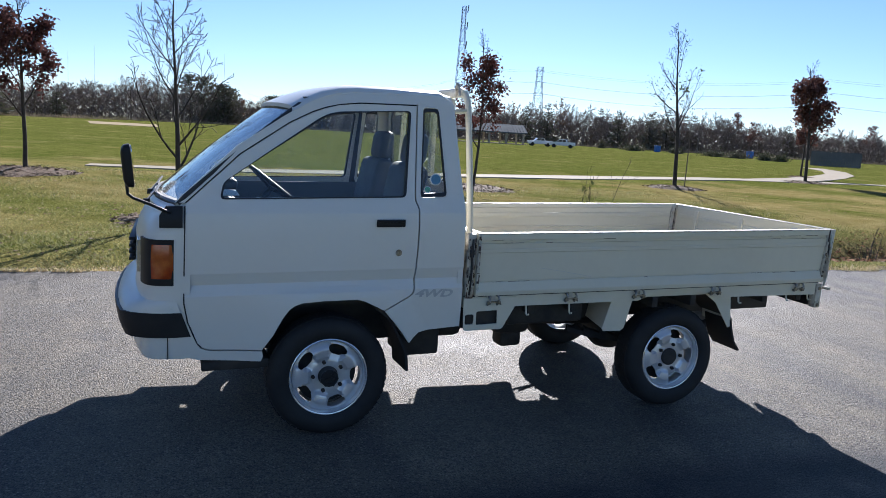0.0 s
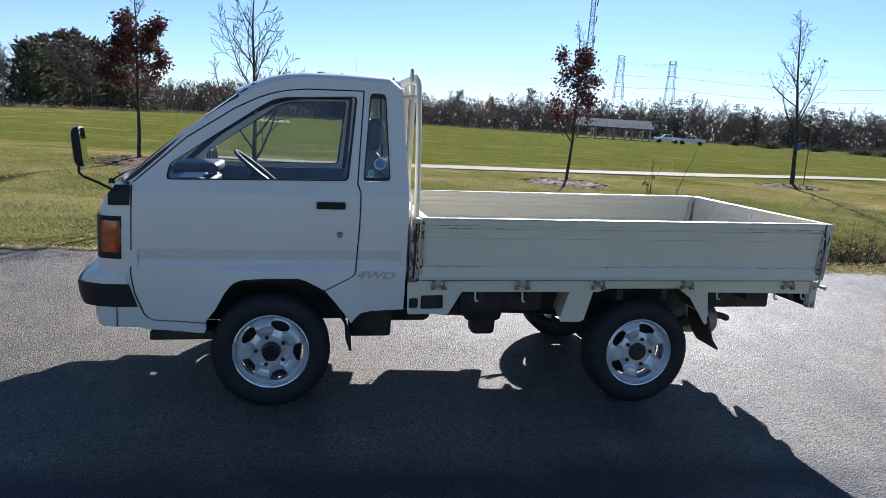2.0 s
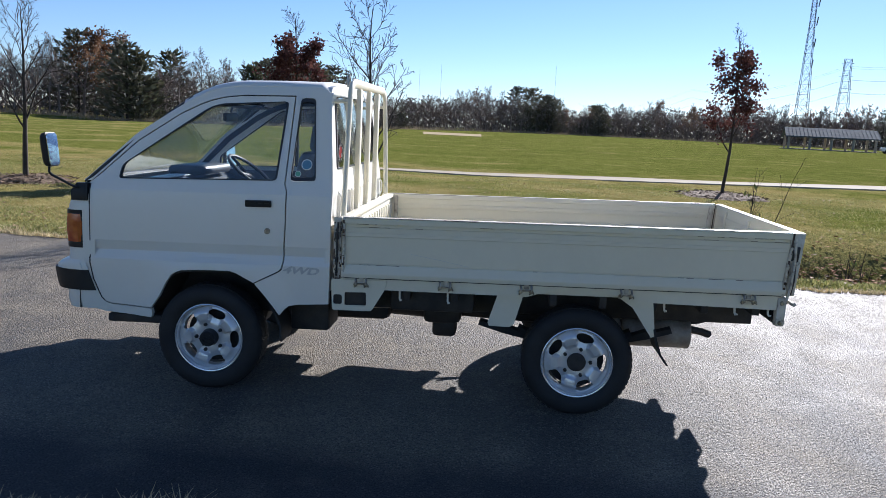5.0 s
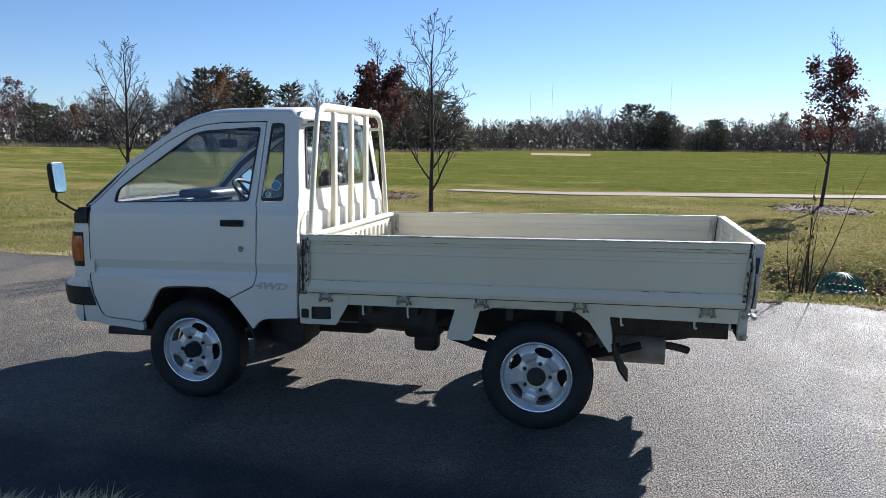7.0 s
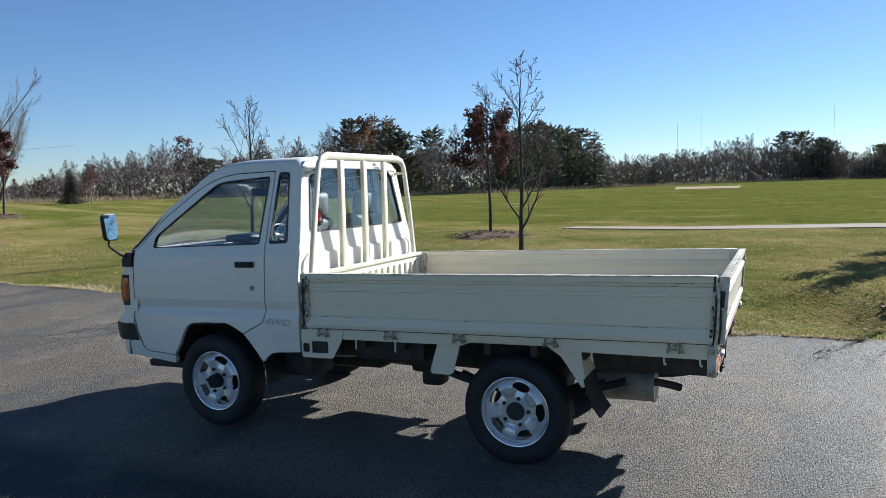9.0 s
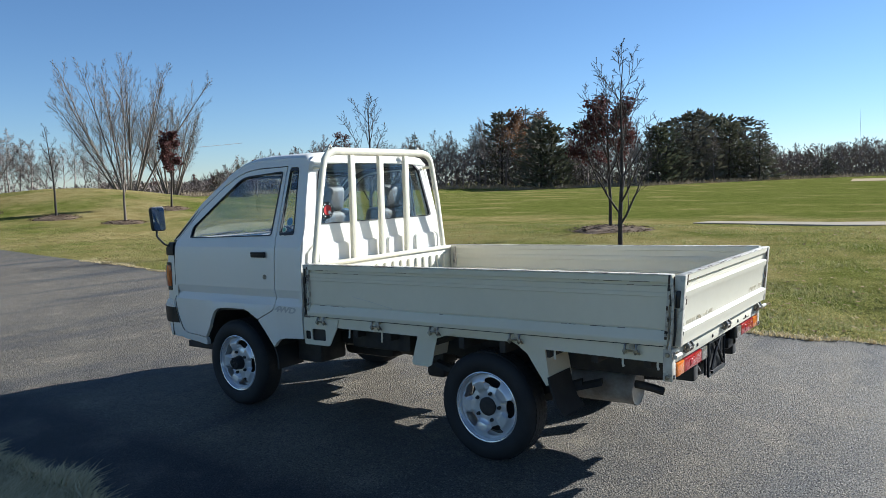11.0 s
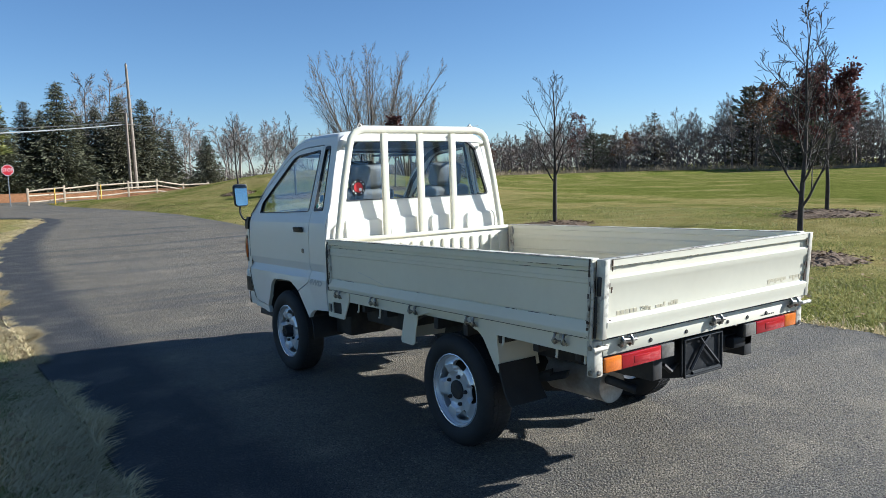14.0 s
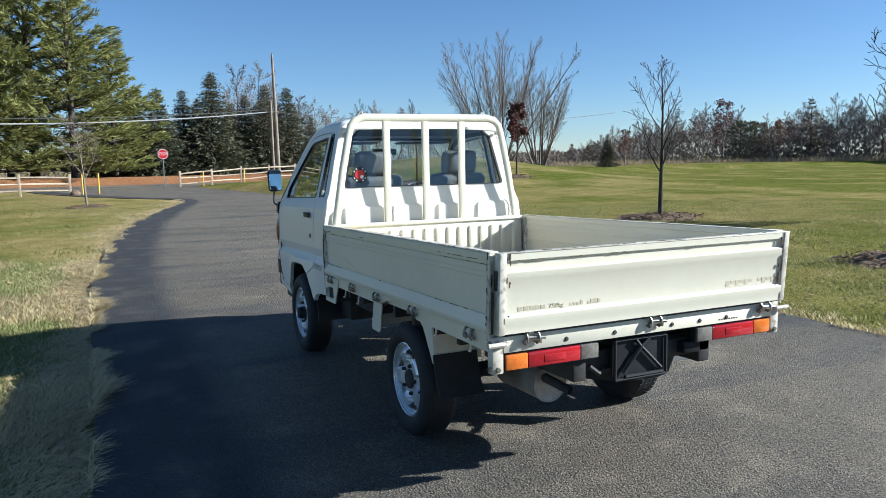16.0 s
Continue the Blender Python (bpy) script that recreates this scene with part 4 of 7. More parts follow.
def build_bed():
    bed = bpart("bed_floor", box(bmesh.new(), (1.53, -0.79, 0.655), (4.03, 0.79, 0.70), 0.004), BED, truck, "cream steel cargo floor")
    for k in range(11):
        bpart("floor_rib", box(bmesh.new(), (1.60, -0.70 + k * 0.14 - 0.02, 0.7), (4.0, -0.70 + k * 0.14 + 0.02, 0.708), 0.003), BED, bed)
    for s in (-1, 1):
        # the sill rail that carries the floor, with an arch cut over the wheel
        rail = [(1.50, 0.7135), (1.50, 0.645), (2.62, 0.642), (2.68, 0.662), (2.75, 0.680), (2.84, 0.692), (2.93, 0.696), (3.02, 0.690), (3.11, 0.672), (3.19, 0.640), (4.00, 0.628), (4.00, 0.7135)]
        r = bpart("side_rail", sheet(rail, (), [], lambda u, v: (u, s * 0.815, v), (0, -s * 0.04, 0)), BED, bed, "cream steel sill rail with latches")
        bpart("rail_lip", box(bmesh.new(), (1.50, min(s * 0.80, s * 0.8175), 0.7065), (4.0, max(s * 0.80, s * 0.8175), 0.7145)), SEAL, r, "dark joint under the drop side")
        # drop side
        bm = bmesh.new()
        grid_sheet(bm, [[(x, s * (0.82 + o), z) for z, o in SIDE_PROF] for x in (1.555, 2.4, 3.2, 4.010)], True)
        lean_back(bm)
        for i0 in (0, 3):
            vv = [v for v in bm.verts]
            bm.faces.new(vv[i0 * len(SIDE_PROF):(i0 + 1) * len(SIDE_PROF)])
        ds = bpart("drop_side", bm, BED, truck, "cream pressed-steel drop side, scuffed along the top", 28)
        for xa, xb in ((1.556, 1.572), (3.992, 4.008)):
            bpart("end_cap", lean_back(box(bmesh.new(), (xa, min(s * 0.796, s * 0.839), 0.712), (xb, max(s * 0.796, s * 0.839), 1.062), 0.003)), WORN, ds, "worn end cap with chipped paint")
        # scuffed lip along the top rail
        bpart("top_rail", box(bmesh.new(), (1.556, min(s * 0.792, s * 0.838), 1.0565), (4.032, max(s * 0.792, s * 0.838), 1.0625), 0.002), WORN, ds, "scuffed top rail")
        if s < 0:
            tube(bm := bmesh.new(), [(1.95, -0.8205, 0.86), (2.1, -0.8207, 0.835), (2.28, -0.8205, 0.80)], 0.0012, 4)
            bpart("scratch", bm, DECALG, ds, "long fine scratch")
        # bare chips along the lips and the ends; thin dashes also paint lip shade
        rr = random.Random(30 + s)
        bm = bmesh.new()
        for zc, oc, n in ((1.0245, 0.8372, 16), (1.0065, 0.827, 6), (0.7880, 0.8208, 16)):
            for k in range(n):
                xc, lc = rr.choice((rr.uniform(1.58, 3.97), rr.uniform(1.58, 1.9), rr.uniform(3.5, 3.97))), rr.uniform(0.006, 0.06)
                box(bm, (xc, min(s * (oc - 0.004), s * (oc + 0.0006)), zc - rr.uniform(0.0004, 0.0012)), (min(xc + lc * 1.5, 3.98), max(s * (oc - 0.004), s * (oc + 0.0006)), zc + rr.uniform(0.0004, 0.0012)))
        for xa in (1.5575, 3.994):
            for k in range(16):
                zc = rr.uniform(0.73, 1.04)
                box(bm, (xa + rr.choice((-0.001, 0.008)), min(s * 0.835, s * 0.8396), zc), (xa + rr.uniform(0.009, 0.0145), max(s * 0.835, s * 0.8396), zc + rr.uniform(0.004, 0.03)))
        tagged(bpart("chipped_paint", lean_back(bm, 3.955), CHIP, ds, "dark paint chips and painted shade lines along the lips", 0), kind="stuff")
        bm = bmesh.new()
        for k in range(30):
            xc, lc = rr.uniform(1.56, 3.9), rr.uniform(0.01, 0.12)
            yc = s * rr.choice((0.794, 0.8355))
            box(bm, (xc, yc - 0.0018, 1.0615), (xc + lc, yc + 0.0018, 1.0630))
        tagged(bpart("rail_scuffing", bm, CHIP, ds, "dark scuffs on the top rail", 0), kind="stuff")
        bm = bmesh.new()
        for k in range(34):
            zc, dz = rr.uniform(0.70, 1.03), rr.uniform(0.005, 0.035)
            xc = rr.choice((1.504, 1.54, rr.uniform(1.505, 1.54)))
            box(bm, (xc, min(s * 0.818, s * 0.8228), zc), (xc + rr.uniform(0.003, 0.009), max(s * 0.818, s * 0.8228), zc + dz))
        for k in range(12):
            zc, yc = rr.uniform(0.73, 1.03), s * rr.choice((0.768, 0.793, rr.uniform(0.768, 0.793)))
            box(bm, (4.052, yc - rr.uniform(0.001, 0.004), zc), (4.0568, yc + rr.uniform(0.001, 0.004), zc + rr.uniform(0.005, 0.04)))
        tagged(bpart("chipped_post_paint", lean_back(bm, back=0.010), CHIP, bed, "dark chips on the corner posts", 0), kind="stuff")
        # corner posts
        bpart("front_post", box(bmesh.new(), (1.502, min(s * 0.775, s * 0.822), 0.66), (1.548, max(s * 0.775, s * 0.822), 1.058), 0.004), WORN, bed, "chipped front corner post")
        bm = tube(bmesh.new(), [(1.522, s * 0.826, 0.72), (1.526, s * 0.832, 0.80), (1.524, s * 0.832, 0.95), (1.528, s * 0.826, 1.03)], 0.006, 6)
        box(bm, (1.512, min(s * 0.82, s * 0.834), 0.93), (1.536, max(s * 0.82, s * 0.834), 0.975), 0.004)
        box(bm, (1.514, min(s * 0.82, s * 0.832), 0.80), (1.534, max(s * 0.82, s * 0.832), 0.83), 0.004)
        bpart("hinge_rod", bm, SEAL, bed, "dark greasy hinge rod")
        post = bpart("rear_post", box(bmesh.new(), (3.985, min(s * 0.772, s * 0.826), 0.54), (4.032, max(s * 0.772, s * 0.826), 0.70), 0.006), WORN, bed, "rear corner post with bolts")
        for z in (0.56, 0.67):
            bpart("bolt", revolve(bmesh.new(), [(0, 0.008), (0.010, 0.007), (0.013, 0.0), (0.013, -0.004)], 12, "x", (4.032, s * 0.800, z)), CHROME, post)
            bm = revolve(bmesh.new(), [(0, 0.008), (0.010, 0.007), (0.013, 0.0), (0.013, -0.004)], 12, "y")
            bmesh.ops.transform(bm, matrix=Matrix.Translation((4.008, s * 0.826, z)) @ Matrix.Diagonal((1, s, 1, 1)), verts=bm.verts)
            bpart("bolt", bm, CHROME, post)
        # corner latch bar at the rear
        tube(bm := bmesh.new(), [(4.022, s * 0.842, 0.69), (4.03, s * 0.846, 0.76), (4.026, s * 0.842, 0.92), (4.012, s * 0.84, 1.03)], 0.007, 6)
        tube(bm, [(4.03, s * 0.75, 0.672), (4.058, s * 0.78, 0.672), (4.058, s * 0.86, 0.672)], 0.011, 8)
        bpart("corner_latch", lean_back(bm), WORN, bed, "worn corner latch rod")
        bm = bmesh.new()
        box(bm, (4.004, min(s * 0.826, s * 0.838), 0.91), (4.022, max(s * 0.826, s * 0.838), 0.97), 0.005)
        box(bm, (4.030, min(s * 0.800, s * 0.826), 0.90), (4.052, max(s * 0.800, s * 0.826), 0.985), 0.006)
        tube(bm, [(4.04, s * 0.832, 0.72), (4.044, s * 0.836, 0.80), (4.034, s * 0.83, 0.90)], 0.006, 6)
        bpart("hinge_clip", lean_back(bm), SEAL, bed, "dark greasy corner catch")
        for x in (1.670, 2.155, 2.612, 3.165, 3.828):
            latch(r, Matrix.Translation((x, s * 0.818, 0.684)) @ Matrix.Diagonal((1, -s, 1, 1)))
        # front bracket with its square hole
        br = rounded([(1.494, 0.70), (1.503, 0.518), (1.733, 0.518), (1.806, 0.645), (1.82, 0.70)], 0.012, 2)
        bpart("bracket", sheet(br, [rounded([(1.575, 0.548), (1.702, 0.550), (1.700, 0.628), (1.574, 0.625)], 0.008, 2), rounded([(1.508, 0.552), (1.560, 0.552), (1.560, 0.610), (1.508, 0.610)], 0.012, 2)], [], lambda u, v: (u, s * 0.823, v), (0, -s * 0.008, 0)), BED, r, "cream bracket plate with a square hole")
        bpart("bracket_box", box(bmesh.new(), (1.50, min(s * 0.70, s * 0.80), 0.53), (1.72, max(s * 0.70, s * 0.80), 0.645)), CHASSIS, r, "dark box behind the bracket")
        # mudguard stays before and behind the rear wheel
        for q in ([(2.60, 0.645), (2.555, 0.47), (2.53, 0.455), (2.415, 0.458), (2.405, 0.475), (2.455, 0.645)], [(3.110, 0.672), (3.19, 0.640), (3.325, 0.640), (3.352, 0.44), (3.33, 0.432), (3.215, 0.60)]):
            bm = sheet(q, (), [], lambda u, v: (u, s * 0.790, v), (0, -s * 0.006, 0))
            if q[0][0] < 3:
                grid_sheet(bm, [[(2.455, s * 0.79, 0.645), (2.405, s * 0.79, 0.475)], [(2.50, s * 0.50, 0.66), (2.46, s * 0.50, 0.48)]])
            else:
                grid_sheet(bm, [[(3.325, s * 0.79, 0.64), (3.352, s * 0.79, 0.44)], [(3.31, s * 0.52, 0.64), (3.35, s * 0.52, 0.44)]])
            bpart("mudguard_stay", bm, BED, bed, "cream mudguard stay")
        bm = bmesh.new()
        fl = [(3.34, 0.48), (3.352, 0.42), (3.385, 0.33), (3.428, 0.272)]
        grid_sheet(bm, [[(x, s * 0.795, z) for x, z in fl], [(x, s * 0.55, z) for x, z in fl]])
        thicken(bm, (0.012, 0, 0.004))
        bpart("mud_flap", bm, RUBBER, bed, "black rubber mud flap behind the rear wheel")
        bm = bmesh.new()
        arc = [(2.50, 0.56), (2.62, 0.63), (2.75, 0.672), (2.93, 0.688), (3.11, 0.664), (3.2, 0.632), (3.33, 0.50)]
        grid_sheet(bm, [[(x, s * 0.78, z) for x, z in arc], [(x, s * 0.50, z) for x, z in arc]])
        thicken(bm, (0, 0, 0.012))
        bpart("wheel_arch", bm, CHASSIS, bed, "black inner wheel arch")
        for x, h in ((1.892, 0.055), (2.17, 0.06), (3.387, 0.05), (3.77, 0.05), (3.95, 0.05)):
            tube(bm := bmesh.new(), [(x - 0.002, s * 0.79, 0.645), (x, s * 0.795, 0.64 - h * 0.8), (x + 0.004, s * 0.80, 0.64 - h), (x + 0.010, s * 0.81, 0.645 - h)], 0.006, 6)
            bpart("rope_hook", bm, BED, r, "cream rope hook")
        # pressed ribs along the inside
        for za, zb in ((0.952, 0.988), (0.870, 0.884), (0.76, 0.79)):
            bpart("inner_rib", box(bmesh.new(), (1.60, min(s * 0.790, s * 0.799), za), (3.97, max(s * 0.790, s * 0.799), zb), 0.003), BED, ds)
        for xa in (1.60, 3.965):
            bpart("inner_post", lean_back(box(bmesh.new(), (xa, min(s * 0.783, s * 0.799), 0.72), (xa + 0.03, max(s * 0.783, s * 0.799), 1.05), 0.004)), WORN, ds, "chipped inner end post")

    # tailgate
    prof = [(0.715, 0.012), (0.745, 0.012), (0.765, 0.018), (0.785, 0.018), (0.80, 0.004), (0.93, 0.004), (0.945, 0.012), (0.975, 0.014), (0.985, -0.002), (1.022, -0.002), (1.026, 0.010), (1.054, 0.010), (1.058, 0.006), (1.058, -0.028), (0.715, -0.028)]
    bm = bmesh.new()
    grid_sheet(bm, [[(4.040 + o, y, z) for z, o in prof] for y in (-0.790, 0.0, 0.790)], True)
    vv = [v for v in bm.verts]
    bm.faces.new(vv[:len(prof)])
    bm.faces.new(vv[-len(prof):])
    gate = bpart("tailgate", lean_back(bm, back=0.012), BED, truck, "cream steel tailgate with faded lettering", 28)
    bpart("top_rail", lean_back(box(bmesh.new(), (4.010, -0.80, 1.0535), (4.052, 0.825, 1.0595), 0.002), back=0.012), WORN, gate, "scuffed top rail")
    for s in (-1, 1):
        bpart("gate_post", lean_back(box(bmesh.new(), (4.006, min(s * 0.785, s * 0.818), 0.712), (4.056, max(s * 0.785, s * 0.818), 1.058), 0.004), back=0.012), WORN, gate, "chipped gate end post")
        bpart("corner_seam", lean_back(box(bmesh.new(), (3.998, min(s * 0.803, s * 0.812), 0.712), (4.012, max(s * 0.803, s * 0.812), 1.05)), back=0.012), CHIP, gate, "dark rusty joint beside the drop side")
    rr = random.Random(8)
    bm = bmesh.new()
    # chips on the gate's lips, with dashes that paint shade below the rail
    for zc, xc, n in ((1.0245, 4.0495, 9), (1.0615, 4.0505, 16)):
        for k in range(n):
            ya = rr.uniform(-0.76, 0.72)
            box(bm, (xc - 0.004, ya, zc - rr.uniform(0.0004, 0.001)), (xc + 0.0014, ya + rr.uniform(0.006, 0.06), zc + rr.uniform(0.0004, 0.0012)))
    tagged(bpart("chipped_paint", lean_back(bm, back=0.012), CHIP, gate, "dark paint chips and painted shade lines along the lips", 0), kind="stuff")
    for yv in (-0.52, 0.0, 0.52):
        bpart("inner_stiffener", lean_back(box(bmesh.new(), (3.996, yv - 0.02, 0.72), (4.013, yv + 0.02, 1.03), 0.004), back=0.012), BED, gate)
    bpart("inner_rib", lean_back(box(bmesh.new(), (4.004, -0.74, 0.952), (4.013, 0.74, 0.985), 0.003), back=0.012), BED, gate)

    def flat_bar(y0, y1, z0, z1, x, name="lettering_bar"):
        bpart(name, lean_back(box(bmesh.new(), (x, y0, z0), (x + 0.0006, y1, z1)), back=0.012), DECALT, gate, "faded gold lettering shape")
    rr = random.Random(2)
    y = -0.722
    for k in range(5):
        flat_bar(y, y + 0.022, 0.808, 0.826, 4.0445)
        y += 0.028
    m = Matrix(((0, 0.07, 1, 4.0652), (1, 0, 0, -0.532), (0, 1, 0, 0.817), (0, 0, 0, 1)))
    m.translation.z += RAKE * (4.04 - 0.77)
    text_part("lettering", "750kg", 0.027, m @ Matrix.Diagonal((1.15, 1, 1, 1)), DECALT, gate, "faded gold load lettering")
    y = -0.462
    for k in range(9):
        if k != 4:
            flat_bar(y, y + 0.014, 0.808, 0.808 + rr.choice((0.012, 0.02, 0.02)), 4.0445)
        y += 0.018
    y = 0.43
    for k in range(13):
        wd = rr.choice((0.020, 0.023, 0.026))
        if k not in (6,):
            flat_bar(y, y + wd, 0.812 + 0.01 * (k % 2), 0.838, 4.0445, "logo_bar")
        y += wd + 0.006
    # rear sill, lamps, plate
    sill = bpart("rear_sill", box(bmesh.new(), (3.985, -0.775, 0.628), (4.035, 0.775, 0.700), 0.004), BED, bed, "cream rear cross sill with bolts")
    bpart("sill_gap", box(bmesh.new(), (4.0, -0.77, 0.700), (4.038, 0.77, 0.713)), SEAL, sill)
    for yb in (-0.46, -0.2, 0.13, 0.30, 0.47):
        bpart("bolt", revolve(bmesh.new(), [(0, 0.006), (0.008, 0.005), (0.011, 0.0)], 10, "x", (4.035, yb, 0.655)), CHASSIS, sill)
    for k in range(8):
        bpart("text_bar", box(bmesh.new(), (4.0352, 0.42 + k * 0.016, 0.643), (4.0356, 0.430 + k * 0.016, 0.650)), STICKB, sill, "small black printed mark")
    for yl in (-0.643, 0.017, 0.708):
        latch(sill, Matrix.Translation((4.037, yl, 0.682)) @ Matrix.Rotation(radians(90), 4, "Z"))
        bpart("latch_pin", tube(bmesh.new(), [(4.05, yl - 0.03, 0.69), (4.056, yl + 0.06, 0.682)], 0.008, 8), CHROME, sill, "worn brass-toned pin")
    for s in (-1, 1):
        a, b = sorted((s * 0.765, s * 0.284))
        frm = bpart("tail_lamp", box(bmesh.new(), (3.985, a, 0.545), (4.022, b, 0.624), 0.005), BLACKP, bed, "tail lamp in a black frame")
        for ya, yb2, mt, nm in ((0.762, 0.655, AMBER, "amber_lens"), (0.653, 0.385, REDL, "red_lens"), (0.383, 0.288, CLEARL, "clear_lens")):
            a, b = sorted((s * ya, s * yb2))
            bpart(nm, box(bmesh.new(), (4.018, a, 0.551), (4.036, b, 0.618), 0.005), mt, frm, nm.replace("_", " "))
        a, b = sorted((s * 0.575, s * 0.465))
        bpart("reflector", box(bmesh.new(), (4.034, a, 0.566), (4.0385, b, 0.60), 0.003), REDL, frm, "red reflector")
    # plate holder: an empty black frame with a cross brace
    frm = bpart("plate_holder", box(bmesh.new(), (3.985, -0.185, 0.425), (3.995, 0.128, 0.625)), BLACKP, bed, "empty black number plate holder")
    bm = bmesh.new()
    loop = [(4.006, -0.175, 0.42), (4.006, 0.12, 0.42), (4.006, 0.12, 0.605), (4.006, -0.175, 0.605), (4.006, -0.175, 0.42)]
    for p, q in zip(loop, loop[1:]):
        tube(bm, [p, q], 0.008, 6)
    for p, q in (((4.01, -0.03, 0.565), (4.01, 0.09, 0.45)), ((4.01, -0.03, 0.565), (4.01, -0.13, 0.45)), ((4.01, -0.12, 0.432), (4.01, 0.10, 0.432)), ((4.01, -0.06, 0.60), (4.01, -0.03, 0.565)), ((4.01, 0.02, 0.60), (4.01, -0.03, 0.565))):
        tube(bm, [p, q], 0.009, 6)
    bpart("plate_frame", bm, BLACKP, frm, "glossy black wire frame")
    bpart("tow_box", box(bmesh.new(), (3.90, 0.24, 0.49), (4.0, 0.40, 0.55), 0.01), BLACKP, bed)

    # headboard with ribs, and the guard frame behind the cab
    hb = bpart("headboard", box(bmesh.new(), (1.555, -0.775, 0.70), (1.580, 0.775, 1.040), 0.004), BED, truck, "cream ribbed headboard")
    bpart("headboard_rail", box(bmesh.new(), (1.530, -0.775, 1.035), (1.595, 0.775, 1.062), 0.008), BED, hb)
    for k in range(16):
        yy = -0.70 + k * 0.0933
        bpart("rib", box(bmesh.new(), (1.572, yy - 0.022, 0.73), (1.592, yy + 0.022, 1.0), 0.009, 2), BED, hb)
    guard = bpart("guard_frame", tube(bmesh.new(), [(1.545, -0.745, 0.98), (1.543, -0.738, 1.06), (1.537, -0.675, 1.44), (1.530, -0.620, 1.70), (1.529, -0.602, 1.762), (1.528, -0.568, 1.802), (1.528, -0.50, 1.822), (1.528, 0.50, 1.822), (1.528, 0.568, 1.802), (1.529, 0.602, 1.762), (1.530, 0.620, 1.70), (1.537, 0.675, 1.44), (1.543, 0.738, 1.06), (1.545, 0.745, 0.98)], 0.028, 12), BED, truck, "cream tubular guard frame behind the cab")
    for v in guard.data.vertices:
        v.co.x = 1.531 + (v.co.x - 1.531) * 0.55
    for yb in (-0.335, -0.025, 0.275):
        bpart("guard_bar", box(bmesh.new(), (1.515, yb - 0.026, 1.055), (1.545, yb + 0.026, 1.795), 0.006), BED, guard, "upright guard bar")
    for yb in (-0.515, 0.475):
        tube(bm := bmesh.new(), [(1.50, yb - 0.032, 1.800), (1.497, yb - 0.016, 1.850), (1.497, yb, 1.868), (1.497, yb + 0.016, 1.850), (1.50, yb + 0.032, 1.800)], 0.009, 6)
        bpart("rope_horn", bm, WORN, guard, "small bent steel horn on the guard's top rail")
    for s in (-1, 1):
        tube(bm := bmesh.new(), [(1.44, s * 0.62, 1.71), (1.52, s * 0.615, 1.715)], 0.012, 6)
        bpart("guard_stay", bm, BED, guard)


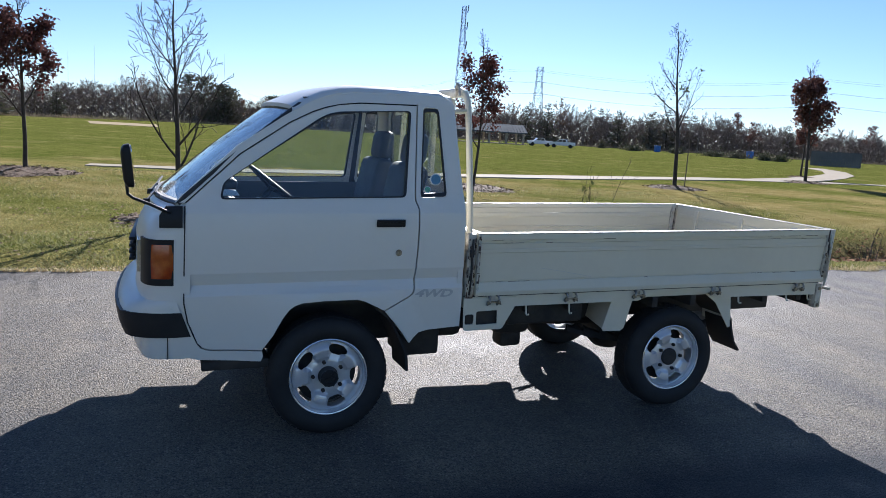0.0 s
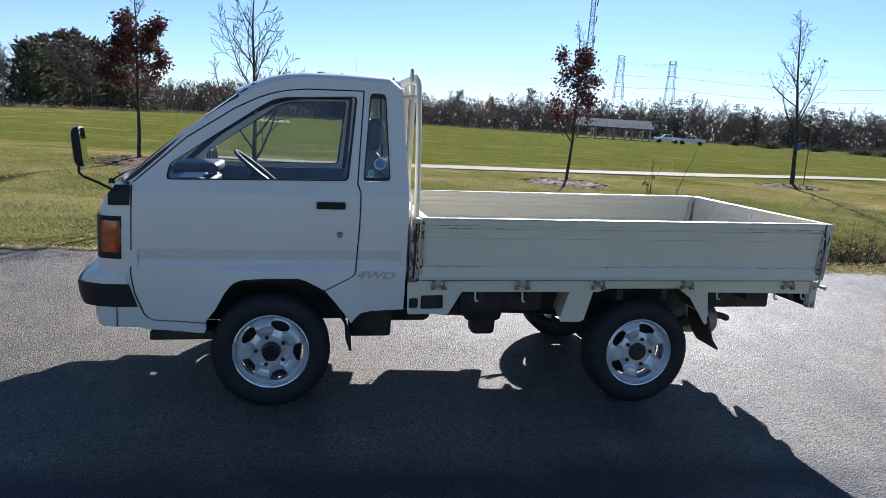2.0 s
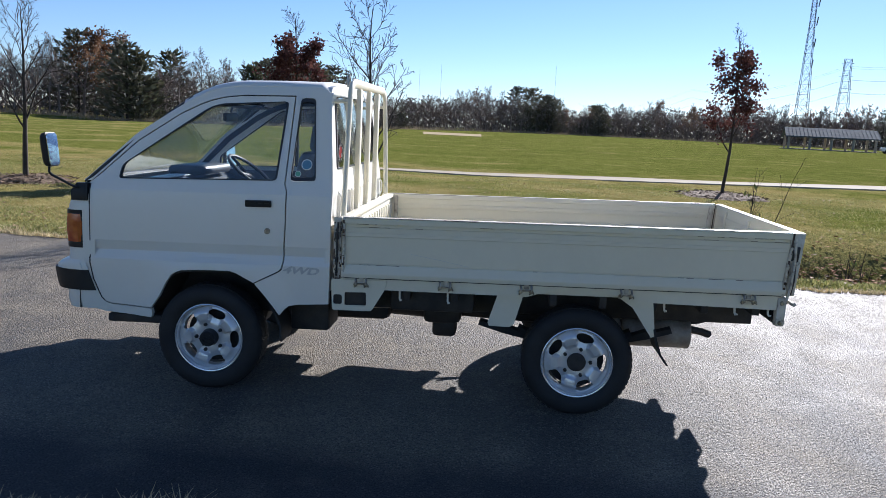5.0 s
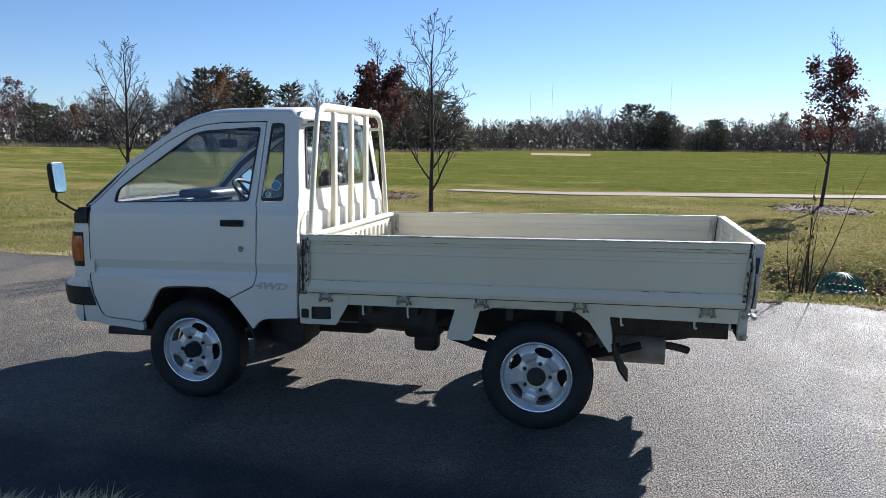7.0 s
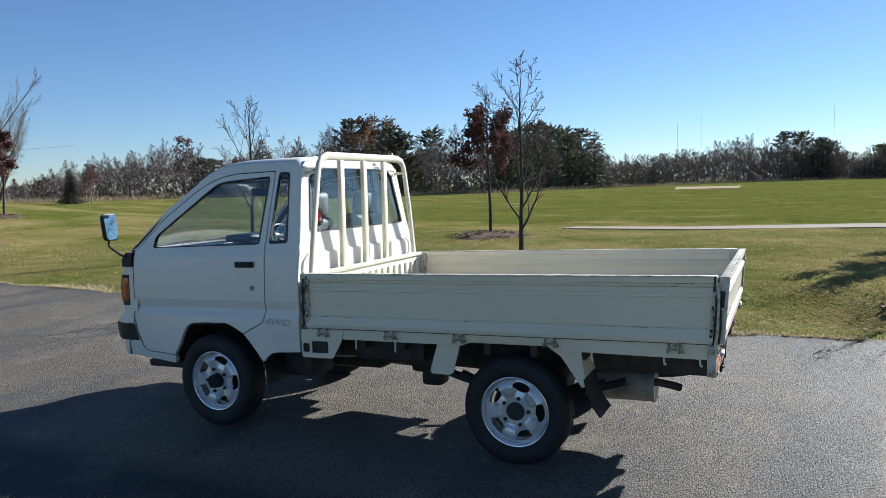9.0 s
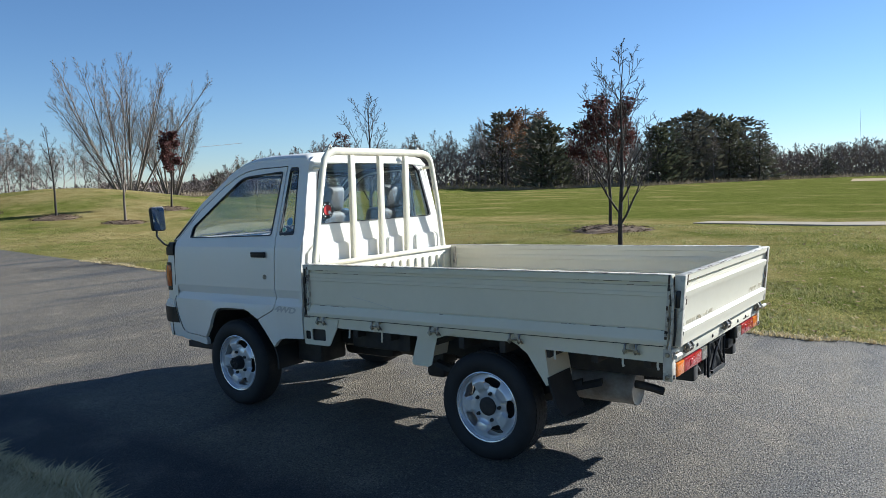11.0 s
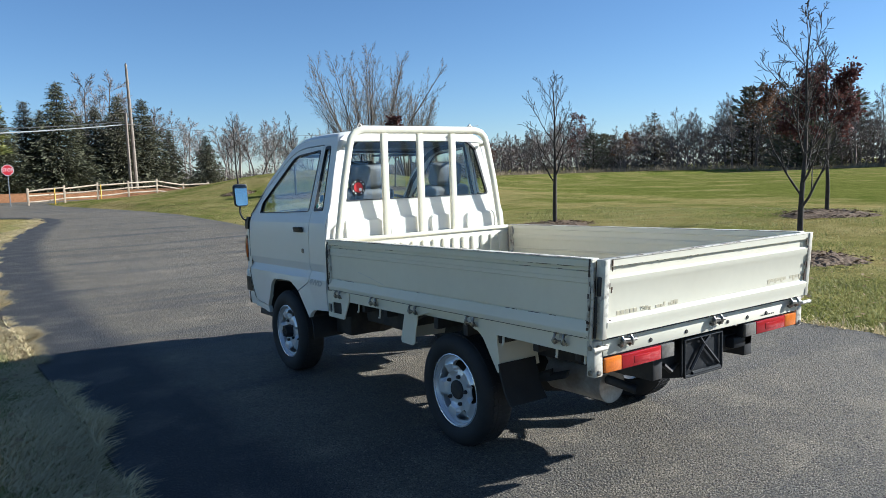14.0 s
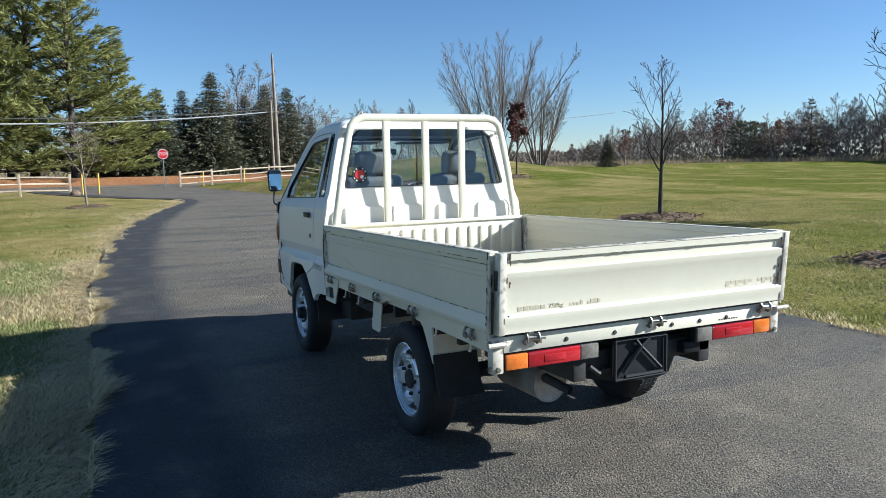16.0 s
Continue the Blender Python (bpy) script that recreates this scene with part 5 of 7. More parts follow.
def build_chassis():
    for s in (-1, 1):
        bm = box(bmesh.new(), (0.0, min(s * 0.33, s * 0.40), 0.44), (4.0, max(s * 0.33, s * 0.40), 0.58), 0.008)
        bpart("frame_rail", bm, CHASSIS, truck, "black chassis rail")
        # leaf spring with shackle
        bm = bmesh.new()
        for k in range(4):
            d = 0.12 * k
            pts = [(2.93 + t * (0.58 - d), s * 0.47, 0.30 + 0.10 * t * t - 0.012 * k) for t in np.linspace(-1, 1, 9)]
            tube(bm, pts, 0.009, 4, flat=3.0)
        bpart("leaf_spring", bm, CHASSIS, truck, "black rear leaf spring")
    for x in (0.5, 1.3, 2.0, 2.5, 3.3, 3.9):
        bpart("cross_member", box(bmesh.new(), (x - 0.05, -0.36, 0.47), (x + 0.05, 0.36, 0.56), 0.01), CHASSIS, truck)
    for k in range(9):
        x = 1.65 + k * 0.28
        bpart("floor_bearer", box(bmesh.new(), (x - 0.02, -0.78, 0.585), (x + 0.02, 0.78, 0.654), 0.004), CHASSIS, truck)
    bm = bmesh.new()
    revolve(bm, [(0.0, -0.66), (0.045, -0.65), (0.045, -0.18), (0.13, -0.10), (0.15, 0.0), (0.13, 0.10), (0.045, 0.18), (0.045, 0.65), (0.0, 0.66)], 18, "y", (2.93, 0, 0.305))
    part("rear_axle", bm, CHASSIS, truck, "black rear axle with differential")
    bm = bmesh.new()
    revolve(bm, [(0.0, -0.66), (0.04, -0.65), (0.04, -0.1), (0.11, -0.05), (0.12, 0.04), (0.11, 0.1), (0.04, 0.16), (0.04, 0.65), (0.0, 0.66)], 18, "y", (0.765, 0, 0.30))
    part("front_axle", bm, CHASSIS, truck, "black front axle")
    bpart("drive_shaft", tube(bmesh.new(), [(1.9, -0.05, 0.37), (2.8, 0.0, 0.32)], 0.035, 10), CHASSIS, truck)
    bm = bmesh.new()
    box(bm, (0.35, -0.28, 0.38), (1.35, 0.28, 0.72), 0.05)
    box(bm, (1.25, -0.20, 0.30), (1.75, 0.2, 0.56), 0.05)
    bpart("engine", bm, CHASSIS, truck, "dark engine and gearbox under the cab")
    bm = bmesh.new()
    box(bm, (1.97, -0.22, 0.30), (2.22, 0.0, 0.47), 0.04)
    box(bm, (2.03, -0.17, 0.20), (2.19, -0.02, 0.33), 0.03)
    tube(bm, [(1.45, -0.02, 0.44), (1.75, -0.06, 0.42), (2.02, -0.10, 0.40)], [0.13, 0.10, 0.085], 12)
    bpart("transfer_case", bm, CHASSIS, truck, "dark transfer case hanging low")
    bpart("fuel_tank", box(bmesh.new(), (1.85, 0.36, 0.41), (2.42, 0.70, 0.58), 0.05), CHASSIS, truck, "dark fuel tank")
    bpart("battery_box", box(bmesh.new(), (1.82, -0.70, 0.50), (2.32, -0.42, 0.62), 0.02), CHASSIS, truck)
    # muffler with a turned-down tail pipe
    bm = revolve(bmesh.new(), [(0.0, 3.24), (0.08, 3.24), (0.092, 3.26), (0.092, 3.635), (0.096, 3.645), (0.094, 3.655), (0.084, 3.650), (0.0, 3.646)], 32, "x", (0, -0.298, 0.338))
    muf = bpart("muffler", bm, RUST, truck, "dull brown oval muffler")
    tube(bm := bmesh.new(), [(3.63, -0.325, 0.372), (3.68, -0.322, 0.368), (3.74, -0.300, 0.352), (3.79, -0.272, 0.332)], 0.023, 12, False)
    bpart("tail_pipe", bm, CHASSIS, muf, "sooty tail pipe")
    bpart("exhaust_pipe", tube(bmesh.new(), [(1.3, -0.2, 0.40), (2.2, -0.25, 0.44), (2.6, -0.27, 0.52), (3.1, -0.29, 0.52), (3.26, -0.298, 0.345)], 0.025, 8), RUST, muf)
    bpart("spare_hanger", tube(bmesh.new(), [(3.86, 0.05, 0.5), (3.98, -0.25, 0.46), (3.98, -0.3, 0.5)], 0.012, 6), CHASSIS, truck)
    # spare wheel under the rear
    bm = revolve(bmesh.new(), [(0.12, -0.06), (0.2, -0.085), (0.29, -0.08), (0.315, 0.0), (0.29, 0.08), (0.2, 0.085), (0.12, 0.06), (0.12, -0.06)], 28, "z", (3.60, 0.12, 0.44))
    bpart("spare_tyre", bm, RUBBER, truck, "spare tyre slung under the bed")


LIPM = mat("polished_lip", (0.80, 0.81, 0.83), (0.72, 0.73, 0.75), 20, 80, rough=0.22, metal=0.6, bump=0.0, grain=0.97)


def build_wheel(x, z, s, y0, front):
    R, RR = 0.318, 0.192
    hub = Vector((x, s * y0, z))
    prof = [(0.195, -0.062), (0.206, -0.080), (0.220, -0.094), (0.250, -0.100), (0.283, -0.096), (0.300, -0.084), (0.311, -0.070), (0.318, -0.045), (0.318, 0.045), (0.311, 0.070), (0.300, 0.084), (0.250, 0.100), (0.220, 0.094), (0.206, 0.080), (0.195, 0.062)]
    turn = Matrix.Translation(hub) @ Matrix.Diagonal((1, -s, 1, 1))
    disc = turn @ Matrix.Diagonal((1.055, 1, 1.055, 1))
    bm = revolve(bmesh.new(), prof, 64, "y")
    for v in bm.verts:
        r = math.hypot(v.co.x, v.co.z)
        if v.co.z < 0 and r > 0.28:
            v.co.z = max(v.co.z, -(z - 0.001))
    bmesh.ops.transform(bm, matrix=turn, verts=bm.verts)
    w = part("wheel", bm, RUBBER, truck, "black tyre on a silver steel wheel")
    # tread blocks on the shoulder
    bm = bmesh.new()
    for k in range(56):
        a = 2 * math.pi * k / 56
        for yy, sk in ((-0.045, 0.25), (-0.015, -0.2), (0.015, 0.2), (0.045, -0.25)):
            rad = 0.3115 if abs(yy) > 0.05 else 0.3175
            if math.sin(a) * rad < -(z - 0.012):
                continue
            box(bm, (-0.013, -0.012, -0.003), (0.013, 0.012, 0.0022), m=Matrix.Rotation(-a, 4, "Y") @ Matrix.Translation((rad, yy, 0)) @ Matrix.Rotation(radians(90), 4, "Y") @ Matrix.Rotation(sk, 4, "Z"))
    bmesh.ops.transform(bm, matrix=turn, verts=bm.verts)
    part("tread", bm, RUBBER, w, "", 0)
    rim_prof = [(0.186, 0.062), (0.180, 0.03), (0.168, 0.01), (0.168, -0.03), (0.176, -0.045), (0.181, -0.058), (0.186, -0.070), (0.193, -0.080), (0.197, -0.079), (0.197, -0.070), (0.189, -0.058)]
    bm = revolve(bmesh.new(), rim_prof, 56, "y")
    bmesh.ops.transform(bm, matrix=disc, verts=bm.verts)
    part("rim", bm, RIM, w, "silver steel rim")
    bm = tube(bmesh.new(), [(0.1915 * math.cos(a), -0.079, 0.1915 * math.sin(a)) for a in np.linspace(0, 2 * math.pi, 57)], 0.0058, 8, False)
    bmesh.ops.transform(bm, matrix=disc, verts=bm.verts)
    part("rim_lip", bm, LIPM, w, "bright polished rim lip")
    # pressed disc with five windows and raised spokes
    def dep(r, a):
        base = float(np.interp(r, [0.045, 0.060, 0.088, 0.102, 0.145, 0.165, 0.176], [-0.058, -0.060, -0.061, -0.066, -0.067, -0.060, -0.054]))
        spoke = min(1.0, max(0.0, (0.5 + 0.5 * math.cos(5 * (a - ph)) - 0.34) / 0.20))
        return base + (0.014 - 0.030 * (1 - spoke)) * -1 * float(np.interp(r, [0.085, 0.105, 0.14, 0.17], [0, 0.8, 1, 0.2]))
    ph = math.radians(36 if front else 39)
    outline = [(0.177 * math.cos(a), 0.177 * math.sin(a)) for a in np.linspace(0, 2 * math.pi, 61)[:-1]]
    holes = []
    for k in range(5):
        a0 = ph + math.pi / 5 + 2 * math.pi * k / 5
        sh = [(0.115, -0.19), (0.112, 0.0), (0.115, 0.19), (0.140, 0.335), (0.156, 0.335), (0.165, 0.16), (0.166, 0.0), (0.165, -0.16), (0.156, -0.335), (0.140, -0.335)]
        holes.append(rounded([(r * math.cos(a0 + d), r * math.sin(a0 + d)) for r, d in sh], 0.007, 2))
    holes.append([(0.05 * math.cos(a), 0.05 * math.sin(a)) for a in np.linspace(0, 2 * math.pi, 25)[:-1]])
    b2 = bmesh.new()
    es = []
    for loop in (outline, *holes):
        vs = [b2.verts.new((u, 0, v)) for u, v in loop]
        es += [b2.edges.new((vs[i], vs[(i + 1) % len(vs)])) for i in range(len(vs))]
    bmesh.ops.triangle_fill(b2, use_beauty=True, edges=es, normal=(0, 1, 0))
    bmesh.ops.subdivide_edges(b2, edges=[e for e in b2.edges if e.calc_length() > 0.02], cuts=2, use_grid_fill=True)
    bmesh.ops.subdivide_edges(b2, edges=[e for e in b2.edges if e.calc_length() > 0.012], cuts=1, use_grid_fill=True)
    bmesh.ops.triangulate(b2, faces=b2.faces)
    for v in b2.verts:
        r, a = math.hypot(v.co.x, v.co.z), math.atan2(v.co.z, v.co.x)
        v.co.y = dep(r, a)
    thicken(b2, (0, 0.005, 0))
    bmesh.ops.transform(b2, matrix=disc, verts=b2.verts)
    part("wheel_disc", b2, RIM, w, "silver pressed disc with five windows", 24)
    bm = revolve(bmesh.new(), [(0.0, 0.03), (0.165, 0.03), (0.165, 0.02), (0.0, 0.02)], 24, "y")
    bmesh.ops.transform(bm, matrix=turn, verts=bm.verts)
    part("brake_drum", bm, CHASSIS, w)
    if front:
        hp = [(0.050, -0.040), (0.050, -0.075), (0.047, -0.088), (0.046, -0.105), (0.040, -0.112), (0.026, -0.113), (0.024, -0.108), (0.0, -0.108)]
    else:
        hp = [(0.054, -0.045), (0.054, -0.068), (0.048, -0.074), (0.030, -0.077), (0.0, -0.077)]
    bm = revolve(bmesh.new(), hp, 28, "y")
    if front:
        for k in range(6):
            a = math.pi * k / 3
            box(bm, (0.024, -0.114, -0.004), (0.046, -0.100, 0.004), 0.0, m=Matrix.Rotation(a, 4, "Y"))
        box(bm, (-0.020, -0.118, -0.005), (0.020, -0.106, 0.005), 0.002)
    bmesh.ops.transform(bm, matrix=turn, verts=bm.verts)
    part("hub", bm, CHASSIS if not front else BLACKP, w, "black locking hub" if front else "dark rear hub")
    for k in range(5):
        a = ph + 2 * math.pi * k / 5 + (0.0 if front else math.pi / 5)
        bm = revolve(bmesh.new(), [(0.0, -0.081), (0.007, -0.081), (0.0105, -0.075), (0.0115, -0.056)], 6, "y", (0.080 * math.cos(a), 0, 0.080 * math.sin(a)))
        bmesh.ops.transform(bm, matrix=turn, verts=bm.verts)
        part("wheel_nut", bm, CHASSIS, w)


build_cab()
build_cab_back()
build_interior()
build_bed()
build_chassis()
for _s in (-1, 1):
    build_wheel(0.765, 0.310, _s, 0.738, True)
    build_wheel(2.930, 0.310, _s, 0.695, False)


# ---- plants: materials and generators ----
def leaf_mat(name, c1, c2, glow=0.35, vary=0.0, scale=3.0):
    """Matt leaf colour that lets some light through."""
    g = Net(name)
    n, l = g.n, g.l
    oi = n.new("ShaderNodeNewGeometry")
    col = g.mix(g.range(oi.outputs["Random Per Island"], 0, 1), c1, c2)
    col = g.mix(g.range(g.noise(scale, 3), 0.3, 0.7), g.mix(1.0, col, (0.7, 0.7, 0.7), "MULTIPLY"), col)
    if vary:
        ob = n.new("ShaderNodeObjectInfo")
        col = g.mix(g.range(ob.outputs["Random"], 0, 1, 0, vary), col, (0.16, 0.13, 0.10))
    g.done(col, 0.75, spec=0.15)
    t, x = n.new("ShaderNodeBsdfTranslucent"), n.new("ShaderNodeMixShader")
    x.inputs[0].default_value = glow
    l.new(col, t.inputs[0])
    l.new(g.b.outputs[0], x.inputs[1])
    l.new(t.outputs[0], x.inputs[2])
    l.new(x.outputs[0], n["Material Output"].inputs[0])
    return g.m


BARK = mat("young_bark", (0.085, 0.072, 0.06), (0.05, 0.042, 0.036), 6, 60, rough=0.9, bump=0.5, depth=0.01, spec=0.2)
TWIG = mat("far_twigs", (0.27, 0.225, 0.195), (0.19, 0.155, 0.135), 0.4, 8, rough=0.95, bump=0, vary=0.3, spec=0.1)
PALEBARK = mat("pale_bark", (0.24, 0.20, 0.165), (0.16, 0.13, 0.105), 0.5, 8, rough=0.95, bump=0, spec=0.1)
OAKRED = leaf_mat("dark_red_oak_leaves", (0.08, 0.034, 0.031), (0.155, 0.072, 0.06), 0.3)
OAKBROWN = leaf_mat("purple_brown_leaves", (0.095, 0.045, 0.038), (0.17, 0.085, 0.065), 0.3)
RUSTY = leaf_mat("rusty_leaves", (0.15, 0.075, 0.04), (0.24, 0.125, 0.06), 0.3, 0.6)
SPRUCE = leaf_mat("spruce_needles", (0.06, 0.07, 0.04), (0.145, 0.145, 0.085), 0.2, 0.35)
PINE = leaf_mat("pine_needles", (0.15, 0.165, 0.05), (0.34, 0.335, 0.115), 0.35)
CEDAR = leaf_mat("cedar_needles", (0.085, 0.10, 0.065), (0.14, 0.135, 0.095), 0.15, 0.5)
BRUSH = leaf_mat("dry_brush", (0.15, 0.123, 0.108), (0.235, 0.19, 0.16), 0.05)
WEEDS = leaf_mat("tall_dry_weeds", (0.30, 0.235, 0.15), (0.46, 0.37, 0.25), 0.2)
LEAFTAN = leaf_mat("fallen_leaves", (0.30, 0.20, 0.10), (0.42, 0.31, 0.18), 0.2)
BLADE = leaf_mat("grass_blades", (0.20, 0.225, 0.06), (0.42, 0.385, 0.17), 0.4, scale=1.2)
GREENBLADE = leaf_mat("green_grass_blades", (0.19, 0.235, 0.07), (0.42, 0.40, 0.18), 0.2, scale=1.2)
DRYBLADE = leaf_mat("straw_blades", (0.60, 0.47, 0.25), (0.84, 0.70, 0.42), 0.2, scale=1.2)
GREENLEAF = leaf_mat("last_green_leaves", (0.06, 0.09, 0.03), (0.10, 0.11, 0.04), 0.35)


class Plant:
    """Collects tapered twigs and leaves as plain lists."""

    def __init__(self, seed):
        self.rng = random.Random(seed)
        self.v, self.f, self.lv, self.lf = [], [], [], []
        self.sliver, self.thin = 99, 0.0012

    def limb(self, pts, rs, sides):
        base, side = len(self.v), None
        for i, p in enumerate(pts):
            d = (pts[min(i + 1, len(pts) - 1)] - pts[max(i - 1, 0)]).normalized()
            if side is None:
                side = d.orthogonal().normalized()
            side = (side - d * side.dot(d)).normalized()
            up = d.cross(side)
            for k in range(sides):
                a = 2 * math.pi * k / sides
                self.v.append(tuple(p + (side * math.cos(a) + up * math.sin(a)) * rs[i]))
        for i in range(len(pts) - 1):
            for k in range(sides):
                a, b = base + i * sides + k, base + i * sides + (k + 1) % sides
                self.f.append((a, b, b + sides, a + sides))

    def leaf(self, p, size, up=None, long=1.4):
        r = self.rng
        d = Vector((r.gauss(0, 1), r.gauss(0, 1), r.gauss(0, 1))).normalized() if up is None else (up + Vector((r.gauss(0, 0.35), r.gauss(0, 0.35), r.gauss(0, 0.35)))).normalized()
        s = d.cross(Vector((r.gauss(0, 1), r.gauss(0, 1), r.gauss(0, 1)))).normalized()
        n, w, h = len(self.lv), size * 0.5, size * long
        self.lv += [tuple(p), tuple(p + d * h * 0.5 + s * w), tuple(p + d * h), tuple(p + d * h * 0.5 - s * w * 0.8)]
        self.lf.append((n, n + 1, n + 2, n + 3))

    def grow(self, p, d, length, r, level, spec):
        """spec by level: (sections, wobble, lift, children, child angle, child length, sides, first child)."""
        rng = self.rng
        n, wob, lift, kids, ang, cl, sides, first = spec[level]
        pts, rs = [p.copy()], [r]
        for i in range(n):
            d = (d + Vector((rng.gauss(0, wob), rng.gauss(0, wob), rng.gauss(0, wob) + lift))).normalized()
            p = p + d * length / n
            pts.append(p.copy())
            rs.append(max(r * (1 - 0.85 * (i + 1) / n), self.thin))
        if level >= self.sliver:
            side = (pts[-1] - pts[0]).cross(Vector((rng.gauss(0, 1), rng.gauss(0, 1), rng.gauss(0, 1)))).normalized() * max(r, self.thin)
            b = len(self.v)
            self.v += [tuple(pts[0] - side), tuple(pts[0] + side), tuple(pts[-1])]
            self.f.append((b, b + 1, b + 2))
        else:
            self.limb(pts, rs, sides)
        tips = [(pts[-1], d, level)]
        if level + 1 < len(spec):
            turn = rng.uniform(0, 6.28)
            for k in range(kids):
                t = first + (1 - first) * (k + rng.uniform(0.1, 0.9)) / kids
                i = min(int(t * n), n - 1)
                q = pts[i].lerp(pts[i + 1], t * n - i)
                ax = (pts[i + 1] - pts[i]).normalized()
                turn += 2.4 + rng.uniform(-0.5, 0.5)
                s = ax.orthogonal().normalized()
                s = (Matrix.Rotation(turn, 3, ax) @ s)
                a = radians(ang * rng.uniform(0.75, 1.25))
                nd = (ax * math.cos(a) + s * math.sin(a)).normalized()
                ln = length * cl * (1.2 - 0.95 * t if level == 0 else 1.15 - 0.75 * t) * rng.uniform(0.75, 1.2)
                tips += self.grow(q, nd, ln, rs[i] * 0.55 * rng.uniform(0.8, 1.1), level + 1, spec)
        return tips

    def meshes(self, name, bark, leaves=None):
        out = []
        for nm, v, f, m in ((name, self.v, self.f, bark), ("crown", self.lv, self.lf, leaves)):
            if not f:
                continue
            me = bpy.data.meshes.new(nm)
            me.from_pydata(v, [], f)
            me.materials.append(m)
            me.polygons.foreach_set("use_smooth", [nm != "crown"] * len(me.polygons))
            out.append((nm, me))
        return out


def put_plant(name, x, y, meshes, label, category, group="", z=None, scale=1.0, turn=0.0, lean=(0, 0), kind=""):
    z = ground_z(x, y) - 0.03 if z is None else z
    e = thing(name, pose(x, y, z, lean[0], lean[1], turn) @ Matrix.Diagonal((scale, scale, scale, 1)), label, category, group, kind)
    for nm, me in meshes:
        o = new(nm, me)
        o.parent = e
    return e


def sapling(seed, h, fork, spread, bark=BARK, leaves=None, size=0.08, count=0, dense=0.5, kids=11, r=0.045, low=0.0):
    """A young park tree: straight leader, rising side limbs, twigs, with or without leaves."""
    p = Plant(seed)
    p.thin = 0.0045
    spec = [(14, 0.03, 0.02, kids, 40, spread, 8, fork), (7, 0.09, 0.09, 7, 36, 0.45, 5, 0.15), (4, 0.14, 0.06, 4, 40, 0.5, 4, 0.2), (3, 0.15, 0.03, 0, 0, 0, 3, 0)]
    tips = p.grow(Vector((0, 0, 0)), Vector((0, 0, 1)), h * 0.95, r, 0, spec)
    p.limb([Vector((0, 0, -0.05)), Vector((0, 0, 0.12))], [r * 1.5, r * 1.02], 8)
    if leaves:
        cand = [q for q, d, lv in tips if lv >= 1 and low < q.z < h * 0.84]
        knots = [p.rng.choice(cand) for _ in range(max(24, count // 32))]
        for k in range(count):
            q = p.rng.choice(knots)
            j = 0.10 * dense * h / 5
            p.leaf(q + Vector((p.rng.gauss(0, j), p.rng.gauss(0, j), p.rng.gauss(0, j))), size * p.rng.uniform(0.6, 1.2))
    else:
        for q, d, lv in tips:
            if lv >= 2 and p.rng.random() < 0.5:
                p.leaf(q, 0.016, d, 1.6)
    return p.meshes("trunk", bark, leaves or bark)


def mulch_ring(x, y, r, seed):
    """A low heap of bark chips round a tree's foot."""
    rng = random.Random(seed)
    v, f, n = [], [], 36
    for k in range(6):
        rad = r * k / 5
        for i in range(n):
            a = 2 * math.pi * i / n
            q = rad * (1 + 0.10 * math.sin(3 * a + seed) + 0.06 * math.sin(7 * a))
            px, py = x + q * math.cos(a), y + q * math.sin(a)
            v.append((px, py, ground_z(px, py) + 0.09 * (1 - (k / 5) ** 2) + 0.012 - (0.03 if k == 5 else 0) + rng.uniform(-0.008, 0.012)))
    f = [(k * n + i, k * n + (i + 1) % n, (k + 1) * n + (i + 1) % n, (k + 1) * n + i) for k in range(5) for i in range(n)]
    for i in range(int(240 * r)):
        a, q = rng.uniform(0, 6.28), r * 1.12 * math.sqrt(rng.random())
        px, py = x + q * math.cos(a), y + q * math.sin(a)
        pz = ground_z(px, py) + 0.09 * max(0, 1 - (q / r) ** 2) + 0.02
        t, s, l = rng.uniform(0, 6.28), rng.uniform(0.01, 0.025), rng.uniform(0.03, 0.08)
        ux, uy, b = math.cos(t), math.sin(t), len(v)
        for aa, bb, cc in ((-l, -s, 0), (l, -s, rng.uniform(0, 0.05)), (l, s, 0.02), (-l, s, 0.01)):
            v.append((px + ux * aa - uy * bb, py + uy * aa + ux * bb, pz + cc))
        f.append((b, b + 1, b + 2, b + 3))
    np_mesh("mulch_bed", v, f, MULCH, "", "ring of brown bark mulch round a young tree", "mulch")


